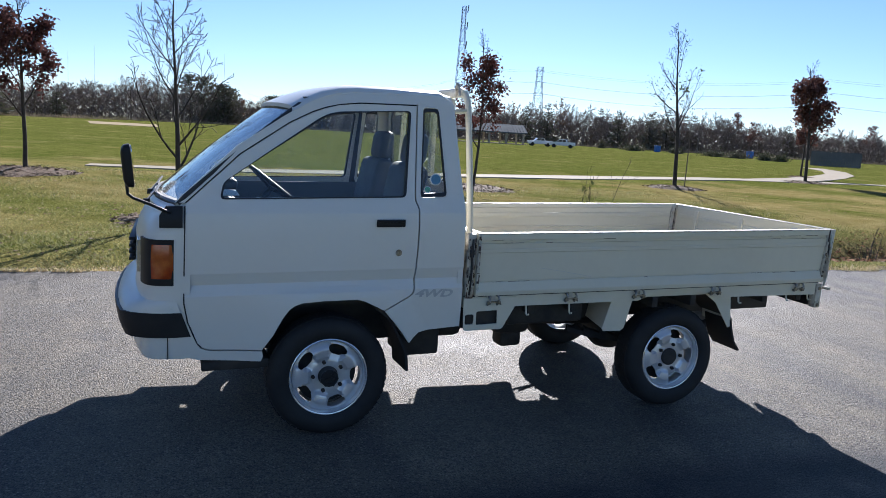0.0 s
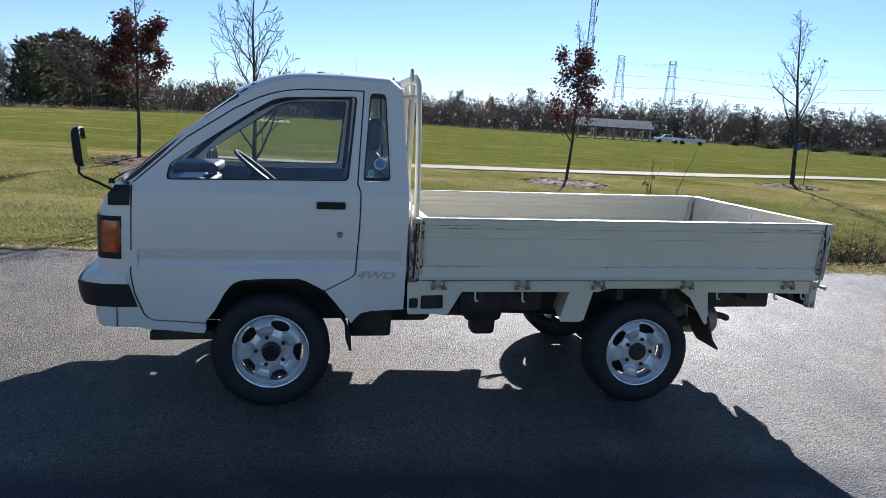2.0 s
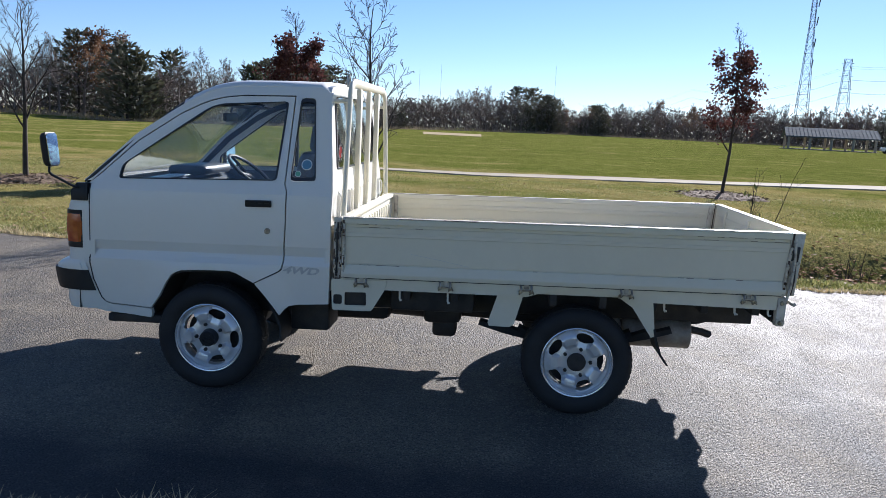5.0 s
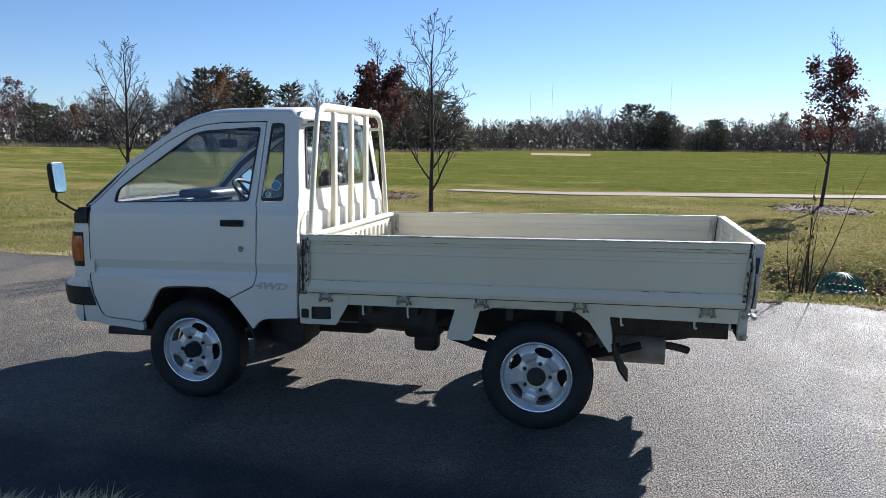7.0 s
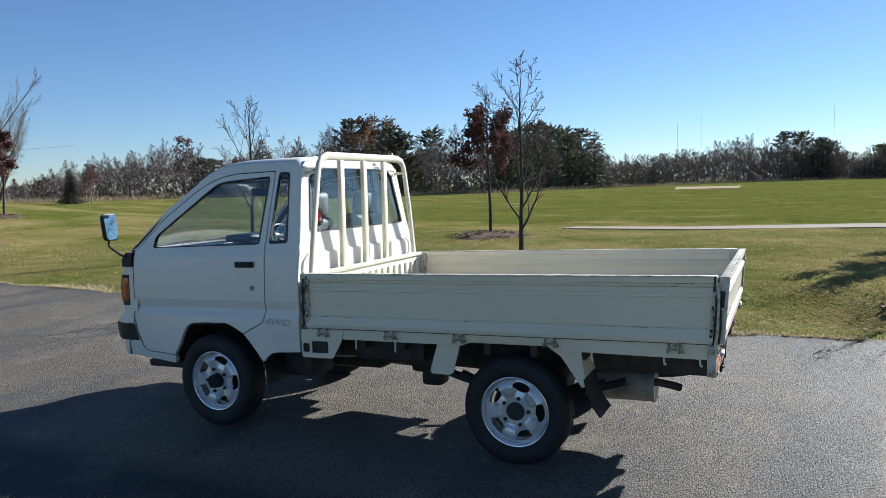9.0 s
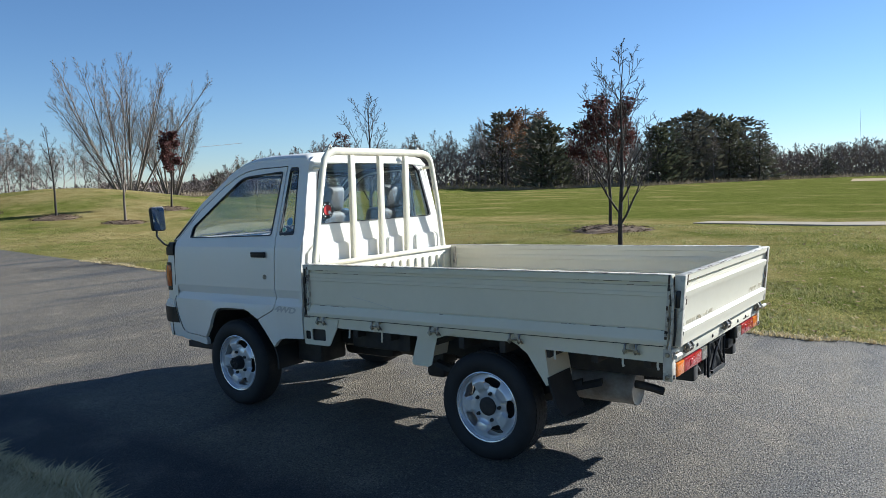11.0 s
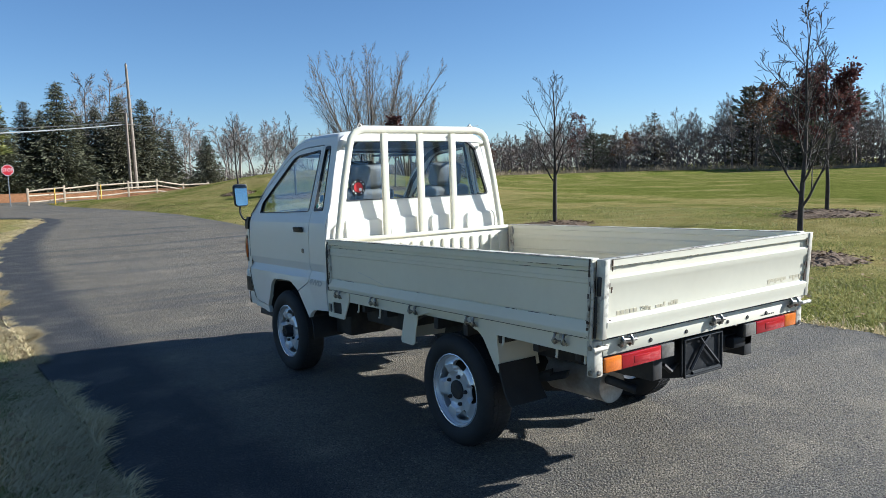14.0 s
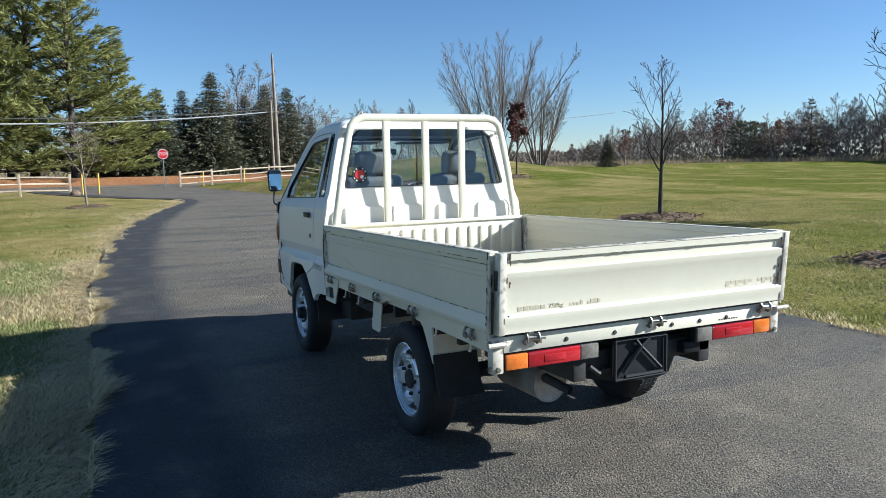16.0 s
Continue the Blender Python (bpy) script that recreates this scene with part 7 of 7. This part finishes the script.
# stop sign
_sign = thing("stop_sign", pose(-50.7, 6.75, ground_z(-50.7, 6.75)), "red octagonal stop sign on a steel post", "sign")
part("post", box(bmesh.new(), (-0.03, -0.03, -0.1), (0.03, 0.03, 2.85), 0.006), STEEL, _sign)
for _nm, _r, _mt, _x in (("border", 0.375, SIGNWHITE, 0.035), ("face", 0.345, SIGNRED, 0.042)):
    _bm = bmesh.new()
    _bm.faces.new([_bm.verts.new((_x, _r * math.cos(radians(22.5 + 45 * k)), 2.47 + _r * math.sin(radians(22.5 + 45 * k)))) for k in range(8)])
    thicken(_bm, (-0.004, 0, 0))
    part(_nm, _bm, _mt, _sign, "", 0)
text_part("lettering", "STOP", 0.29, Matrix(((0, 0, 1, 0.045), (0.9, 0, 0, 0), (0, 1, 0, 2.47), (0, 0, 0, 1))), SIGNWHITE, _sign, "white letters")

# utility pole and cables
_pole = thing("utility_pole", pose(-70, 19.3, ground_z(-70, 19.3)), "weathered wooden utility pole with cables", "pole")
part("shaft", tube(bmesh.new(), [(0, 0, -0.3), (-0.05, -0.08, 6), (-0.1, -0.2, 12.0)], [0.19, 0.16, 0.11], 10), POLEW, _pole)
part("stub_pole", tube(bmesh.new(), [(0.3, -0.6, -0.3), (0.25, -0.62, 7.4)], [0.15, 0.13], 8), POLEW, _pole)
part("crossarm", box(bmesh.new(), (-0.16, -0.7, 6.3), (0.12, 0.2, 6.42), 0.01), POLEW, _pole)
part("insulator", revolve(bmesh.new(), [(0, 0.18), (0.05, 0.16), (0.08, 0.0), (0, 0)], 10, "z", (-0.1, -0.2, 12.0)), STEEL, _pole)


def cable(name, a, b, sag, r, material, label):
    pts = [Vector(a).lerp(Vector(b), t) - Vector((0, 0, 4 * sag * t * (1 - t))) for t in np.linspace(0, 1, 21)]
    return tagged(part(name, tube(bmesh.new(), pts, r, 5), material, None, label), label, "cable")


_pz = ground_z(-70, 18.8)
cable("overhead_cable", (-69.9, 18.6, _pz + 6.35), (-53, -34, 6.2), 1.45, 0.05, PALECABLE, "pale sagging telephone cable along the street")
cable("overhead_cable", (-69.9, 18.6, _pz + 6.6), (-53, -34, 6.8), 1.4, 0.03, CABLE, "thin dark cable along the street")
cable("overhead_cable", (-69.9, 18.6, _pz + 6.4), (-76, 66, 7.6), 1.2, 0.03, CABLE, "thin dark cable that runs on along the street")

# yellow posts, boulder, marker by the road's mouth
for _x, _y, _h in ((-41.6, 1.55, 1.25), (-42.5, 2.42, 1.25), (-52.0, 9.6, 1.15), (-53.6, 12.9, 1.1)):
    _bm = revolve(bmesh.new(), [(0.045, -0.1), (0.045, _h - 0.04), (0.03, _h - 0.01), (0, _h)], 14, "z")
    _o = part("yellow_post", _bm, YELLOW)
    _o.matrix_world = pose(_x, _y, ground_z(_x, _y))
    tagged(_o, "yellow painted steel marker post in the grass", "post", "yellow marker posts")
_bm = bmesh.new()
bmesh.ops.create_icosphere(_bm, subdivisions=3, radius=0.30)
for _v in _bm.verts:
    _v.co *= 1 + 0.22 * noise.noise(_v.co * 2.2)
    _v.co.z *= 0.75
_o = part("boulder", _bm, mat("brown_rock", (0.13, 0.085, 0.055), (0.20, 0.14, 0.09), 3, 30, rough=0.9, bump=0.4))
_o.matrix_world = pose(-40.9, 1.15, ground_z(-40.9, 1.15) + 0.12)
tagged(_o, "brown rounded boulder by the fence end", "boulder")
_bm = bmesh.new()
grid_sheet(_bm, [[(-63.4 - 0.8 * k + 0.3 * math.sin(y * 0.9 + k), y, ground_z(-63.4 - 0.8 * k, y) + 0.04 + 0.07 * k) for k in range(5)] for y in np.linspace(-40, 24, 60)])
thicken(_bm, (0, 0, -0.25))
tagged(part("leaf_bank", _bm, LITTER, None, "bank of fallen rust-brown leaves under the pines", 60), "", "leaf litter", "", "stuff")

# field shelter, parked pickups, bins, hedges and wall at the car park
_x, _y = 1 + 176 * math.sin(radians(22.4)), 176 * math.cos(radians(22.4))
_shel = thing("picnic_shelter", pose(_x, _y, ground_z(_x, _y), 0, 0, -14) @ Matrix.Diagonal((0.9, 0.9, 0.9, 1)), "open picnic shelter with a grey metal gable roof", "shelter")
_bm = bmesh.new()
grid_sheet(_bm, [[(-9.6, -5.5, 2.9), (-9.6, 0, 4.9), (-9.6, 5.5, 2.9)], [(9.6, -5.5, 2.9), (9.6, 0, 4.9), (9.6, 5.5, 2.9)]])
thicken(_bm, (0, 0, -0.25))
part("roof", _bm, ROOFM, _shel, "", 0)
for k in range(25):
    part("roof_seam", tube(bmesh.new(), [(-9.6 + 0.8 * k, -5.52, 2.93), (-9.6 + 0.8 * k, 0, 4.93)], 0.05, 4), ROOFM, _shel)
for px in (-8.8, -4.4, 0, 4.4, 8.8):
    for py in (-4.8, 4.8):
        part("post", box(bmesh.new(), (px - 0.24, py - 0.24, 0), (px + 0.24, py + 0.24, 3.1), 0.02), CONCRETE, _shel)
part("slab", box(bmesh.new(), (-9.8, -5.6, -0.2), (9.8, 5.6, 0.08)), CONCRETE, _shel)


def pickup():
    e = thing("pickup", Matrix(), "white crew-cab pickup parked beyond the field", "pickup", "pickups beyond the field")
    pr = [(-2.8, 0.45), (-2.8, 1.0), (-2.6, 1.12), (-1.35, 1.2), (-0.7, 1.78), (0.75, 1.8), (1.0, 1.25), (2.75, 1.22), (2.8, 0.5)]
    bm = sheet(pr, (), [], lambda u, v: (u, -0.95, v), (0, 1.9, 0))
    bmesh.ops.bevel(bm, geom=[q for q in bm.edges if q.calc_face_angle(0) > 0.5], offset=0.06, segments=2, affect="EDGES")
    part("body", bm, CARW, e)
    for s in (-1, 1):
        for q in ([(-1.15, 1.25), (-0.66, 1.68), (-0.05, 1.7), (-0.05, 1.25)], [(0.03, 1.25), (0.03, 1.7), (0.66, 1.7), (0.8, 1.25)]):
            part("side_window", sheet(q, (), [], lambda u, v: (u, s * 0.955, v), (0, -s * 0.02, 0)), CARGLASS, e, "", 0)
        for x in (-1.8, 1.7):
            bm = revolve(bmesh.new(), [(0, -0.12), (0.3, -0.13), (0.4, -0.1), (0.4, 0.1), (0.3, 0.13), (0, 0.12)], 20, "y", (x, s * 0.88, 0.4))
            part("wheel", bm, RUBBER, e)
    return e


_p = pickup()
for _i, (_az, _d, _t) in enumerate(((26.6, 168, 12), (28.3, 164, -8))):
    _x, _y = 0.5 + _d * math.sin(radians(_az)), _d * math.cos(radians(_az))
    _m = pose(_x, _y, ground_z(_x, _y), 0, 0, -26 + _t)
    if _i:
        copy_thing(_p, _m)
    else:
        _p.matrix_world = _m


def hedge(az, d, w, h, seed):
    x, y = d * math.sin(radians(az)), d * math.cos(radians(az))
    p = Plant(seed)
    for k in range(900):
        q = Vector((p.rng.gauss(0, w * 0.28), p.rng.gauss(0, 0.5), abs(p.rng.gauss(0, h * 0.42))))
        p.leaf(q, 0.3 * p.rng.uniform(0.5, 1.1))
    p.limb([Vector((0, 0, -0.1)), Vector((0, 0, h * 0.6))], [0.05, 0.02], 5)
    put_plant("hedge_bush", x, y, p.meshes("stem", BARK, SPRUCE), "low dark clipped bush by the car park", "bush", "car park bushes")


for _i, (_az, _d, _w, _h) in enumerate(((33.6, 190, 5, 1.5), (36.6, 188, 3, 1.4), (39.3, 180, 6, 1.5), (40.8, 176, 5, 1.6), (42.6, 170, 3.2, 1.5), (43.6, 168, 2.6, 1.3), (31.3, 205, 1.6, 1.9))):
    hedge(_az, _d, _w, _h, 600 + _i)
for _az, _d in ((35.3, 200), (41.6, 190)):
    _x, _y = _d * math.sin(radians(_az)), _d * math.cos(radians(_az))
    _bm = box(bmesh.new(), (-0.6, -0.6, 0), (0.6, 0.6, 1.5), 0.08)
    _bb = thing("blue_bin", pose(_x, _y, ground_z(_x, _y)), "blue plastic bin at the car park", "bin", "blue bins")
    part("body", _bm, BLUEP, _bb)
    part("lid", box(bmesh.new(), (-0.66, -0.66, 1.5), (0.66, 0.66, 1.62), 0.04), BLUEP, _bb)
_x, _y = 150 * math.sin(radians(47)), 150 * math.cos(radians(47))
_w = thing("board_enclosure", pose(_x, _y, ground_z(_x, _y), 0, 0, -47), "grey board enclosure at the end of the path", "enclosure")
for k in range(20):
    part("board", box(bmesh.new(), (-4 + 0.4 * k, -0.05, 0), (-3.62 + 0.4 * k, 0.05, 2.55 + 0.02 * (k % 3))), GREYW, _w, "", 0)
_bm = bmesh.new()
grid_sheet(_bm, [[(2.5 + d * math.sin(radians(a)), d * math.cos(radians(a)), ground_z(2.5 + d * math.sin(radians(a)), d * math.cos(radians(a))) + 0.05) for a in np.linspace(-6.6, -2.2, 12)] for d in (128, 140, 152)])
tagged(part("infield", _bm, SAND, None, "pale sandy ball-field patch in the lawn", 0), "", "ball field", "", "structure")


def lattice(name, az, d, h, wide, top, label, category, arms=(), bays=9, bar=0.12):
    """Four legs that draw together, with cross bracing and optional arms."""
    x, y = d * math.sin(radians(az)), d * math.cos(radians(az))
    e = thing(name, pose(x, y, ground_z(x, y), 0, 0, -az + 12), label, category)
    bm = bmesh.new()
    w = lambda t: (wide + (top - wide) * min(1, t * 1.15)) / 2
    c = [(-1, -1), (1, -1), (1, 1), (-1, 1)]
    for k in range(4):
        tube(bm, [(c[k][0] * w(t), c[k][1] * w(t), h * t) for t in np.linspace(0, 1, 8)], bar, 4)
    part("leg_frame", bm, STEEL, e)
    bm = bmesh.new()
    for b in range(bays):
        t0, t1 = b / bays, (b + 1) / bays
        for k in range(4):
            p, q = c[k], c[(k + 1) % 4]
            tube(bm, [(p[0] * w(t0), p[1] * w(t0), h * t0), (q[0] * w(t1), q[1] * w(t1), h * t1)], bar * 0.6, 3)
            tube(bm, [(q[0] * w(t0), q[1] * w(t0), h * t0), (p[0] * w(t1), p[1] * w(t1), h * t1)], bar * 0.6, 3)
            tube(bm, [(p[0] * w(t1), p[1] * w(t1), h * t1), (q[0] * w(t1), q[1] * w(t1), h * t1)], bar * 0.6, 3)
    part("bracing", bm, STEEL, e)
    for z, s in arms:
        part("arm", tube(bmesh.new(), [(-s, 0, z), (0, 0, z + 0.8), (s, 0, z)], bar, 4), STEEL, e)
    return e


_tw = lattice("radio_mast", 20.45, 330, 55.5, 5.2, 1.6, "tall steel lattice radio mast", "mast", bays=14, bar=0.10)
for _z in (53, 46, 38, 30):
    part("antenna", tube(bmesh.new(), [(1.6, 0, _z), (1.9, 0, _z + 3.2)], 0.22, 6), STEEL, _tw)
lattice("pylon", 22.75, 480, 48.5, 8.0, 3.4, "steel lattice power pylon", "pylon", ((46, 3.2), (39, 3.6), (32, 3.6)), 8, 0.13)
lattice("pylon", 26.35, 480, 46.5, 8.0, 3.4, "steel lattice power pylon", "pylon", ((44, 3.2), (37, 3.6), (30, 3.6)), 8, 0.13)
for _az, _d, _h in ((-6.8, 600, 43), (-5.2, 620, 53), (3.3, 620, 53)):
    _x, _y = _d * math.sin(radians(_az)), _d * math.cos(radians(_az))
    _o = part("thin_mast", tube(bmesh.new(), [(0, 0, 0), (0, 0, _h)], 0.09, 4), STEEL)
    _o.matrix_world = pose(_x, _y, ground_z(_x, _y))
    tagged(_o, "thin guyed mast far beyond the trees", "mast")


def far_line(z0, off):
    pts = []
    line = [(5, 1150), (13, 720), (22.75, 480), (26.35, 480), (46, 480), (70, 480)]
    for a, b in zip(line, line[1:]):
        pa, pb = [Vector(((d + off) * math.sin(radians(q)), (d + off) * math.cos(radians(q)), z0)) for q, d in (a, b)]
        sag = min(12.0, (pb - pa).length * 0.03)
        pts += [pa.lerp(pb, t) - Vector((0, 0, 4 * sag * t * (1 - t))) for t in np.linspace(0, 1, 10)[:-1]]
    return pts


for _z, _off in ((46, 0), (45.4, 5), (39, 3), (38.4, -3), (32, 3), (31.4, -3)):
    tagged(part("power_line", tube(bmesh.new(), far_line(_z, _off), 0.035, 3), LINEM, None, "sagging power line between the pylons"), "", "power line", "power lines")


# ---- small things near the road ----
def drain_dome(x, y, z):
    e = thing("drain_grate", pose(x, y, z) @ Matrix.Diagonal((0.9, 0.9, 0.9, 1)), "green domed iron drain grate in the swale", "drain")
    part("collar", revolve(bmesh.new(), [(0.30, -0.25), (0.30, 0.05), (0.295, 0.075), (0.25, 0.08), (0.25, -0.25)], 32, "z"), DRAIN, e, "green drain collar")
    for k in range(24):
        a = 2 * math.pi * k / 24
        pts = [(0.275 * math.cos(t) * math.cos(a), 0.275 * math.cos(t) * math.sin(a), 0.07 + 0.20 * math.sin(t)) for t in np.linspace(0, 1.35, 7)]
        part("bar", tube(bmesh.new(), pts, 0.012, 5), DRAIN, e)
    part("cap", revolve(bmesh.new(), [(0.0, 0.278), (0.05, 0.275), (0.075, 0.262), (0.07, 0.25), (0, 0.25)], 20, "z"), DRAIN, e)
    part("well", revolve(bmesh.new(), [(0.0, -0.2), (0.25, -0.2), (0.25, -0.25), (0, -0.25)], 16, "z"), CHASSIS, e)


drain_dome(5.97, 9.38, -0.07)


def shrub(seed, h, stems, leaves=12, mat_=BARK):
    p = Plant(seed)
    spec = [(9, 0.05, 0.03, 5, 35, 0.35, 5, 0.35), (5, 0.1, 0.05, 3, 40, 0.45, 4, 0.3), (3, 0.12, 0.02, 0, 0, 0, 3, 0)]
    tips = []
    for k in range(stems):
        a, t = p.rng.uniform(0, 6.28), p.rng.uniform(0.02, 0.32)
        tips += p.grow(Vector((0.12 * math.cos(a), 0.12 * math.sin(a), -0.02)), Vector((math.cos(a) * t, math.sin(a) * t, 1)).normalized(), h * p.rng.uniform(0.35, 1.0), 0.011, 0, spec)
    for k in range(leaves):
        p.leaf(p.rng.choice(tips)[0], 0.05, Vector((0, 0, -1)), 1.6)
    return p.meshes("stem", mat_, GREENLEAF)


for _i, (_x, _y, _h, _n, _l) in enumerate(((5.52, 9.65, 2.0, 9, 18), (5.85, 9.95, 1.25, 8, 4), (7.4, 10.3, 1.0, 10, 6), (8.3, 9.6, 0.9, 9, 3), (9.8, 10.4, 1.1, 9, 8), (11.5, 10.9, 0.8, 8, 3), (13.2, 11.2, 0.9, 8, 0))):
    put_plant("shrub", _x, _y, shrub(700 + _i, _h, _n, _l, TWIG if _i % 2 else BARK), "thin many-stemmed shrub, almost bare", "shrub", "swale shrubs")

# leaf litter in the swale
_v, _f = [], []
_r = random.Random(12)
for _k in range(8200):
    _x = _r.uniform(5.6, 17)
    _y = 10.3 + 0.06 * (_x - 6) + _r.gauss(0, 0.8)
    if _y < 8.7:
        continue
    _z, _t, _s = ground_z(_x, _y) + _r.uniform(0.01, 0.05), _r.uniform(0, 6.28), _r.uniform(0.02, 0.055)
    _b = len(_v)
    for _a in range(4):
        _v.append((_x + _s * math.cos(_t + _a * 1.57) * (1 if _a % 2 else 0.6), _y + _s * math.sin(_t + _a * 1.57) * (1 if _a % 2 else 0.6), _z + _r.uniform(-0.01, 0.025)))
    _f.append((_b, _b + 1, _b + 2, _b + 3))
np_mesh("swale_litter", _v, _f, LITTER, "stuff", "brown fallen leaves gathered in the swale", "leaf litter")

# scattered fallen leaves on the lawn
_v, _f = [], []
for _k in range(9000):
    _x = _r.uniform(-45, 24)
    _y = _r.choice((_r.uniform(8.4, 24), _r.uniform(8.4, 14), _r.uniform(-3, 2.0)))
    if float(edge_at(ROAD_NEAR, _x)) - 0.1 < _y < float(edge_at(ROAD_FAR, _x)) + 0.1 and _r.random() > 0.02:
        continue
    _z, _t, _s = max(ground_z(_x, _y), 0.0 if float(edge_at(ROAD_NEAR, _x)) < _y < float(edge_at(ROAD_FAR, _x)) else -9) + _r.uniform(0.012, 0.05), _r.uniform(0, 6.28), _r.uniform(0.018, 0.045)
    _b = len(_v)
    for _a in range(4):
        _v.append((_x + _s * math.cos(_t + _a * 1.57) * (1 if _a % 2 else 0.6), _y + _s * math.sin(_t + _a * 1.57) * (1 if _a % 2 else 0.6), _z + _r.uniform(-0.008, 0.02)))
    _f.append((_b, _b + 1, _b + 2, _b + 3))
np_mesh("fallen_leaves", _v, _f, LEAFTAN, "stuff", "tan fallen leaves scattered over the lawn", "leaves")


def grass_blades(name, n, x0, x1, y0, y1, h, seed, label, edge=None, over=0.0, strip=None, material=None, thick=1.0, lay=0.0, patchy=0):
    """Blades as single bent strips, denser in tufts; edge pulls some out over the asphalt."""
    rng = np.random.default_rng(seed)
    x, y = rng.uniform(x0, x1, n), rng.uniform(y0, y1, n)
    if edge is not None:
        e = np.array(edge_at(edge, x)) + (0.06 * np.sin(x * 2.1) + 0.05 * np.sin(x * 5.3 + 1) + 0.03 * np.sin(x * 11.7)) * (1 if edge is ROAD_NEAR else -1)
        if strip is not None:
            y = e + (over - np.abs(rng.normal(0, 1, n)) * strip * (0.8 + 0.5 * np.sin(x * 0.9))) * (1 if edge is ROAD_NEAR else -1)
        keep = (y < e + over + 1e-6) if edge is ROAD_NEAR else (y > e - over - 1e-6)
        if patchy:
            near = np.exp(-((e - y) / 0.33) ** 2)
            dry = np.sin(x * 1.7 + 0.6 * np.sin(y * 3)) + 0.7 * np.sin(x * 0.8 + y * 2.6) + 2.2 * near - 0.35 > 0.6 * rng.random(n)
            keep = keep & (dry if patchy > 0 else (~dry | (rng.random(n) < 0.12)))
        x, y = x[keep], y[keep]
        n = len(x)
    rim = np.minimum(np.minimum(x - x0, x1 - x) / 1.2, np.minimum(y - y0, 9.0 if edge is ROAD_NEAR else y1 - y) / 0.8)
    dip = (rim < rng.random(n)) & (strip is None) | (x > 5.5) & (np.abs(y - 10.5 - 0.05 * (x - 6)) < 1.0) & (rng.random(n) < 0.8)
    x, y = x[~dip], y[~dip]
    n = len(x)
    z = height(x, y)
    road = (y > np.array(edge_at(ROAD_NEAR, x))) & (y < np.array(edge_at(ROAD_FAR, x)))
    z = np.where(road, 0.0, z) - 0.01
    t, hh = rng.uniform(0, 6.283, n), h * rng.uniform(0.4, 1.3, n) * (0.75 + 0.4 * np.sin(x * 1.9 + 2) * np.sin(y * 2.3))
    w, lean = (0.004 + 0.0035 * rng.random(n)) * thick, hh * rng.uniform(0.3, 1.4, n)
    if lay:
        t = np.where(rng.random(n) < 0.75, 1.57 + rng.normal(0, 0.6, n), t)
        lean = lean + lay * rng.random(n) ** 2
    dx, dy = np.cos(t), np.sin(t)
    pts = np.empty((n, 5, 3))
    for k, (s, f, up) in enumerate(((-1, 0, 0), (1, 0, 0), (0.8, 0.35, 0.62), (-0.8, 0.35, 0.62), (0, 1, 0.95))):
        pts[:, k, 0] = x - dy * w * s + dx * lean * f
        pts[:, k, 1] = y + dx * w * s + dy * lean * f
        pts[:, k, 2] = z + hh * up
    me = bpy.data.meshes.new(name)
    me.vertices.add(n * 5)
    me.vertices.foreach_set("co", pts.ravel())
    b = np.arange(n) * 5
    loops = np.stack([b, b + 1, b + 2, b + 3, b + 3, b + 2, b + 4], 1).ravel()
    me.loops.add(n * 7)
    me.loops.foreach_set("vertex_index", loops.astype(np.int32))
    me.polygons.add(n * 2)
    me.polygons.foreach_set("loop_start", np.stack([np.arange(n) * 7, np.arange(n) * 7 + 4], 1).ravel().astype(np.int32))
    me.update(calc_edges=True)
    me.materials.append(material or BLADE)
    return tagged(new(name, me), label, "grass", "", "stuff")


grass_blades("verge_grass", 135000, -7.5, 4.6, -0.4, 2.6, 0.06, 1, "short green grass along the asphalt's edge", ROAD_NEAR, 0.0, None, GREENBLADE, 0.65, 0.0, -1)
grass_blades("verge_grass", 30000, -28, -7, 0.0, 6.2, 0.055, 2, "short dry grass along the asphalt's edge", ROAD_NEAR, 0.0, None, BLADE, 1.0, 0.0, -1)
grass_blades("lawn_grass", 120000, -8, 13, 7.9, 12.5, 0.045, 3, "short winter grass beyond the road", ROAD_FAR, 0.05)
grass_blades("lawn_grass", 60000, -14, 16, 12.5, 23, 0.05, 4, "short winter grass on the lawn", None, 0.0, None, None, 1.5)
grass_blades("lawn_grass", 25000, -34, -8, 8.3, 16, 0.055, 5, "short winter grass on the lawn", ROAD_FAR, 0.04)
grass_blades("edge_straw", 42000, -7, 3.6, 1.2, 6.2, 0.06, 6, "dry straw-coloured grass fringe along the asphalt", ROAD_NEAR, 0.05, 0.30, DRYBLADE, 0.7, 0.12)
grass_blades("edge_straw", 26000, -30, -7, 1.2, 6.2, 0.05, 9, "dry straw-coloured grass fringe along the asphalt", ROAD_NEAR, 0.05, 0.4, DRYBLADE, 0.8, 0.07)
grass_blades("edge_straw", 12000, -12, 12, 7.9, 9.6, 0.07, 7, "dry straw-coloured grass fringe along the asphalt", ROAD_FAR, 0.06, 0.14, DRYBLADE)
grass_blades("verge_straw", 95000, -7.5, 4.4, -0.2, 2.4, 0.07, 8, "pale dry blades in the verge", ROAD_NEAR, 0.02, None, DRYBLADE, 0.65, 0.05, 1)
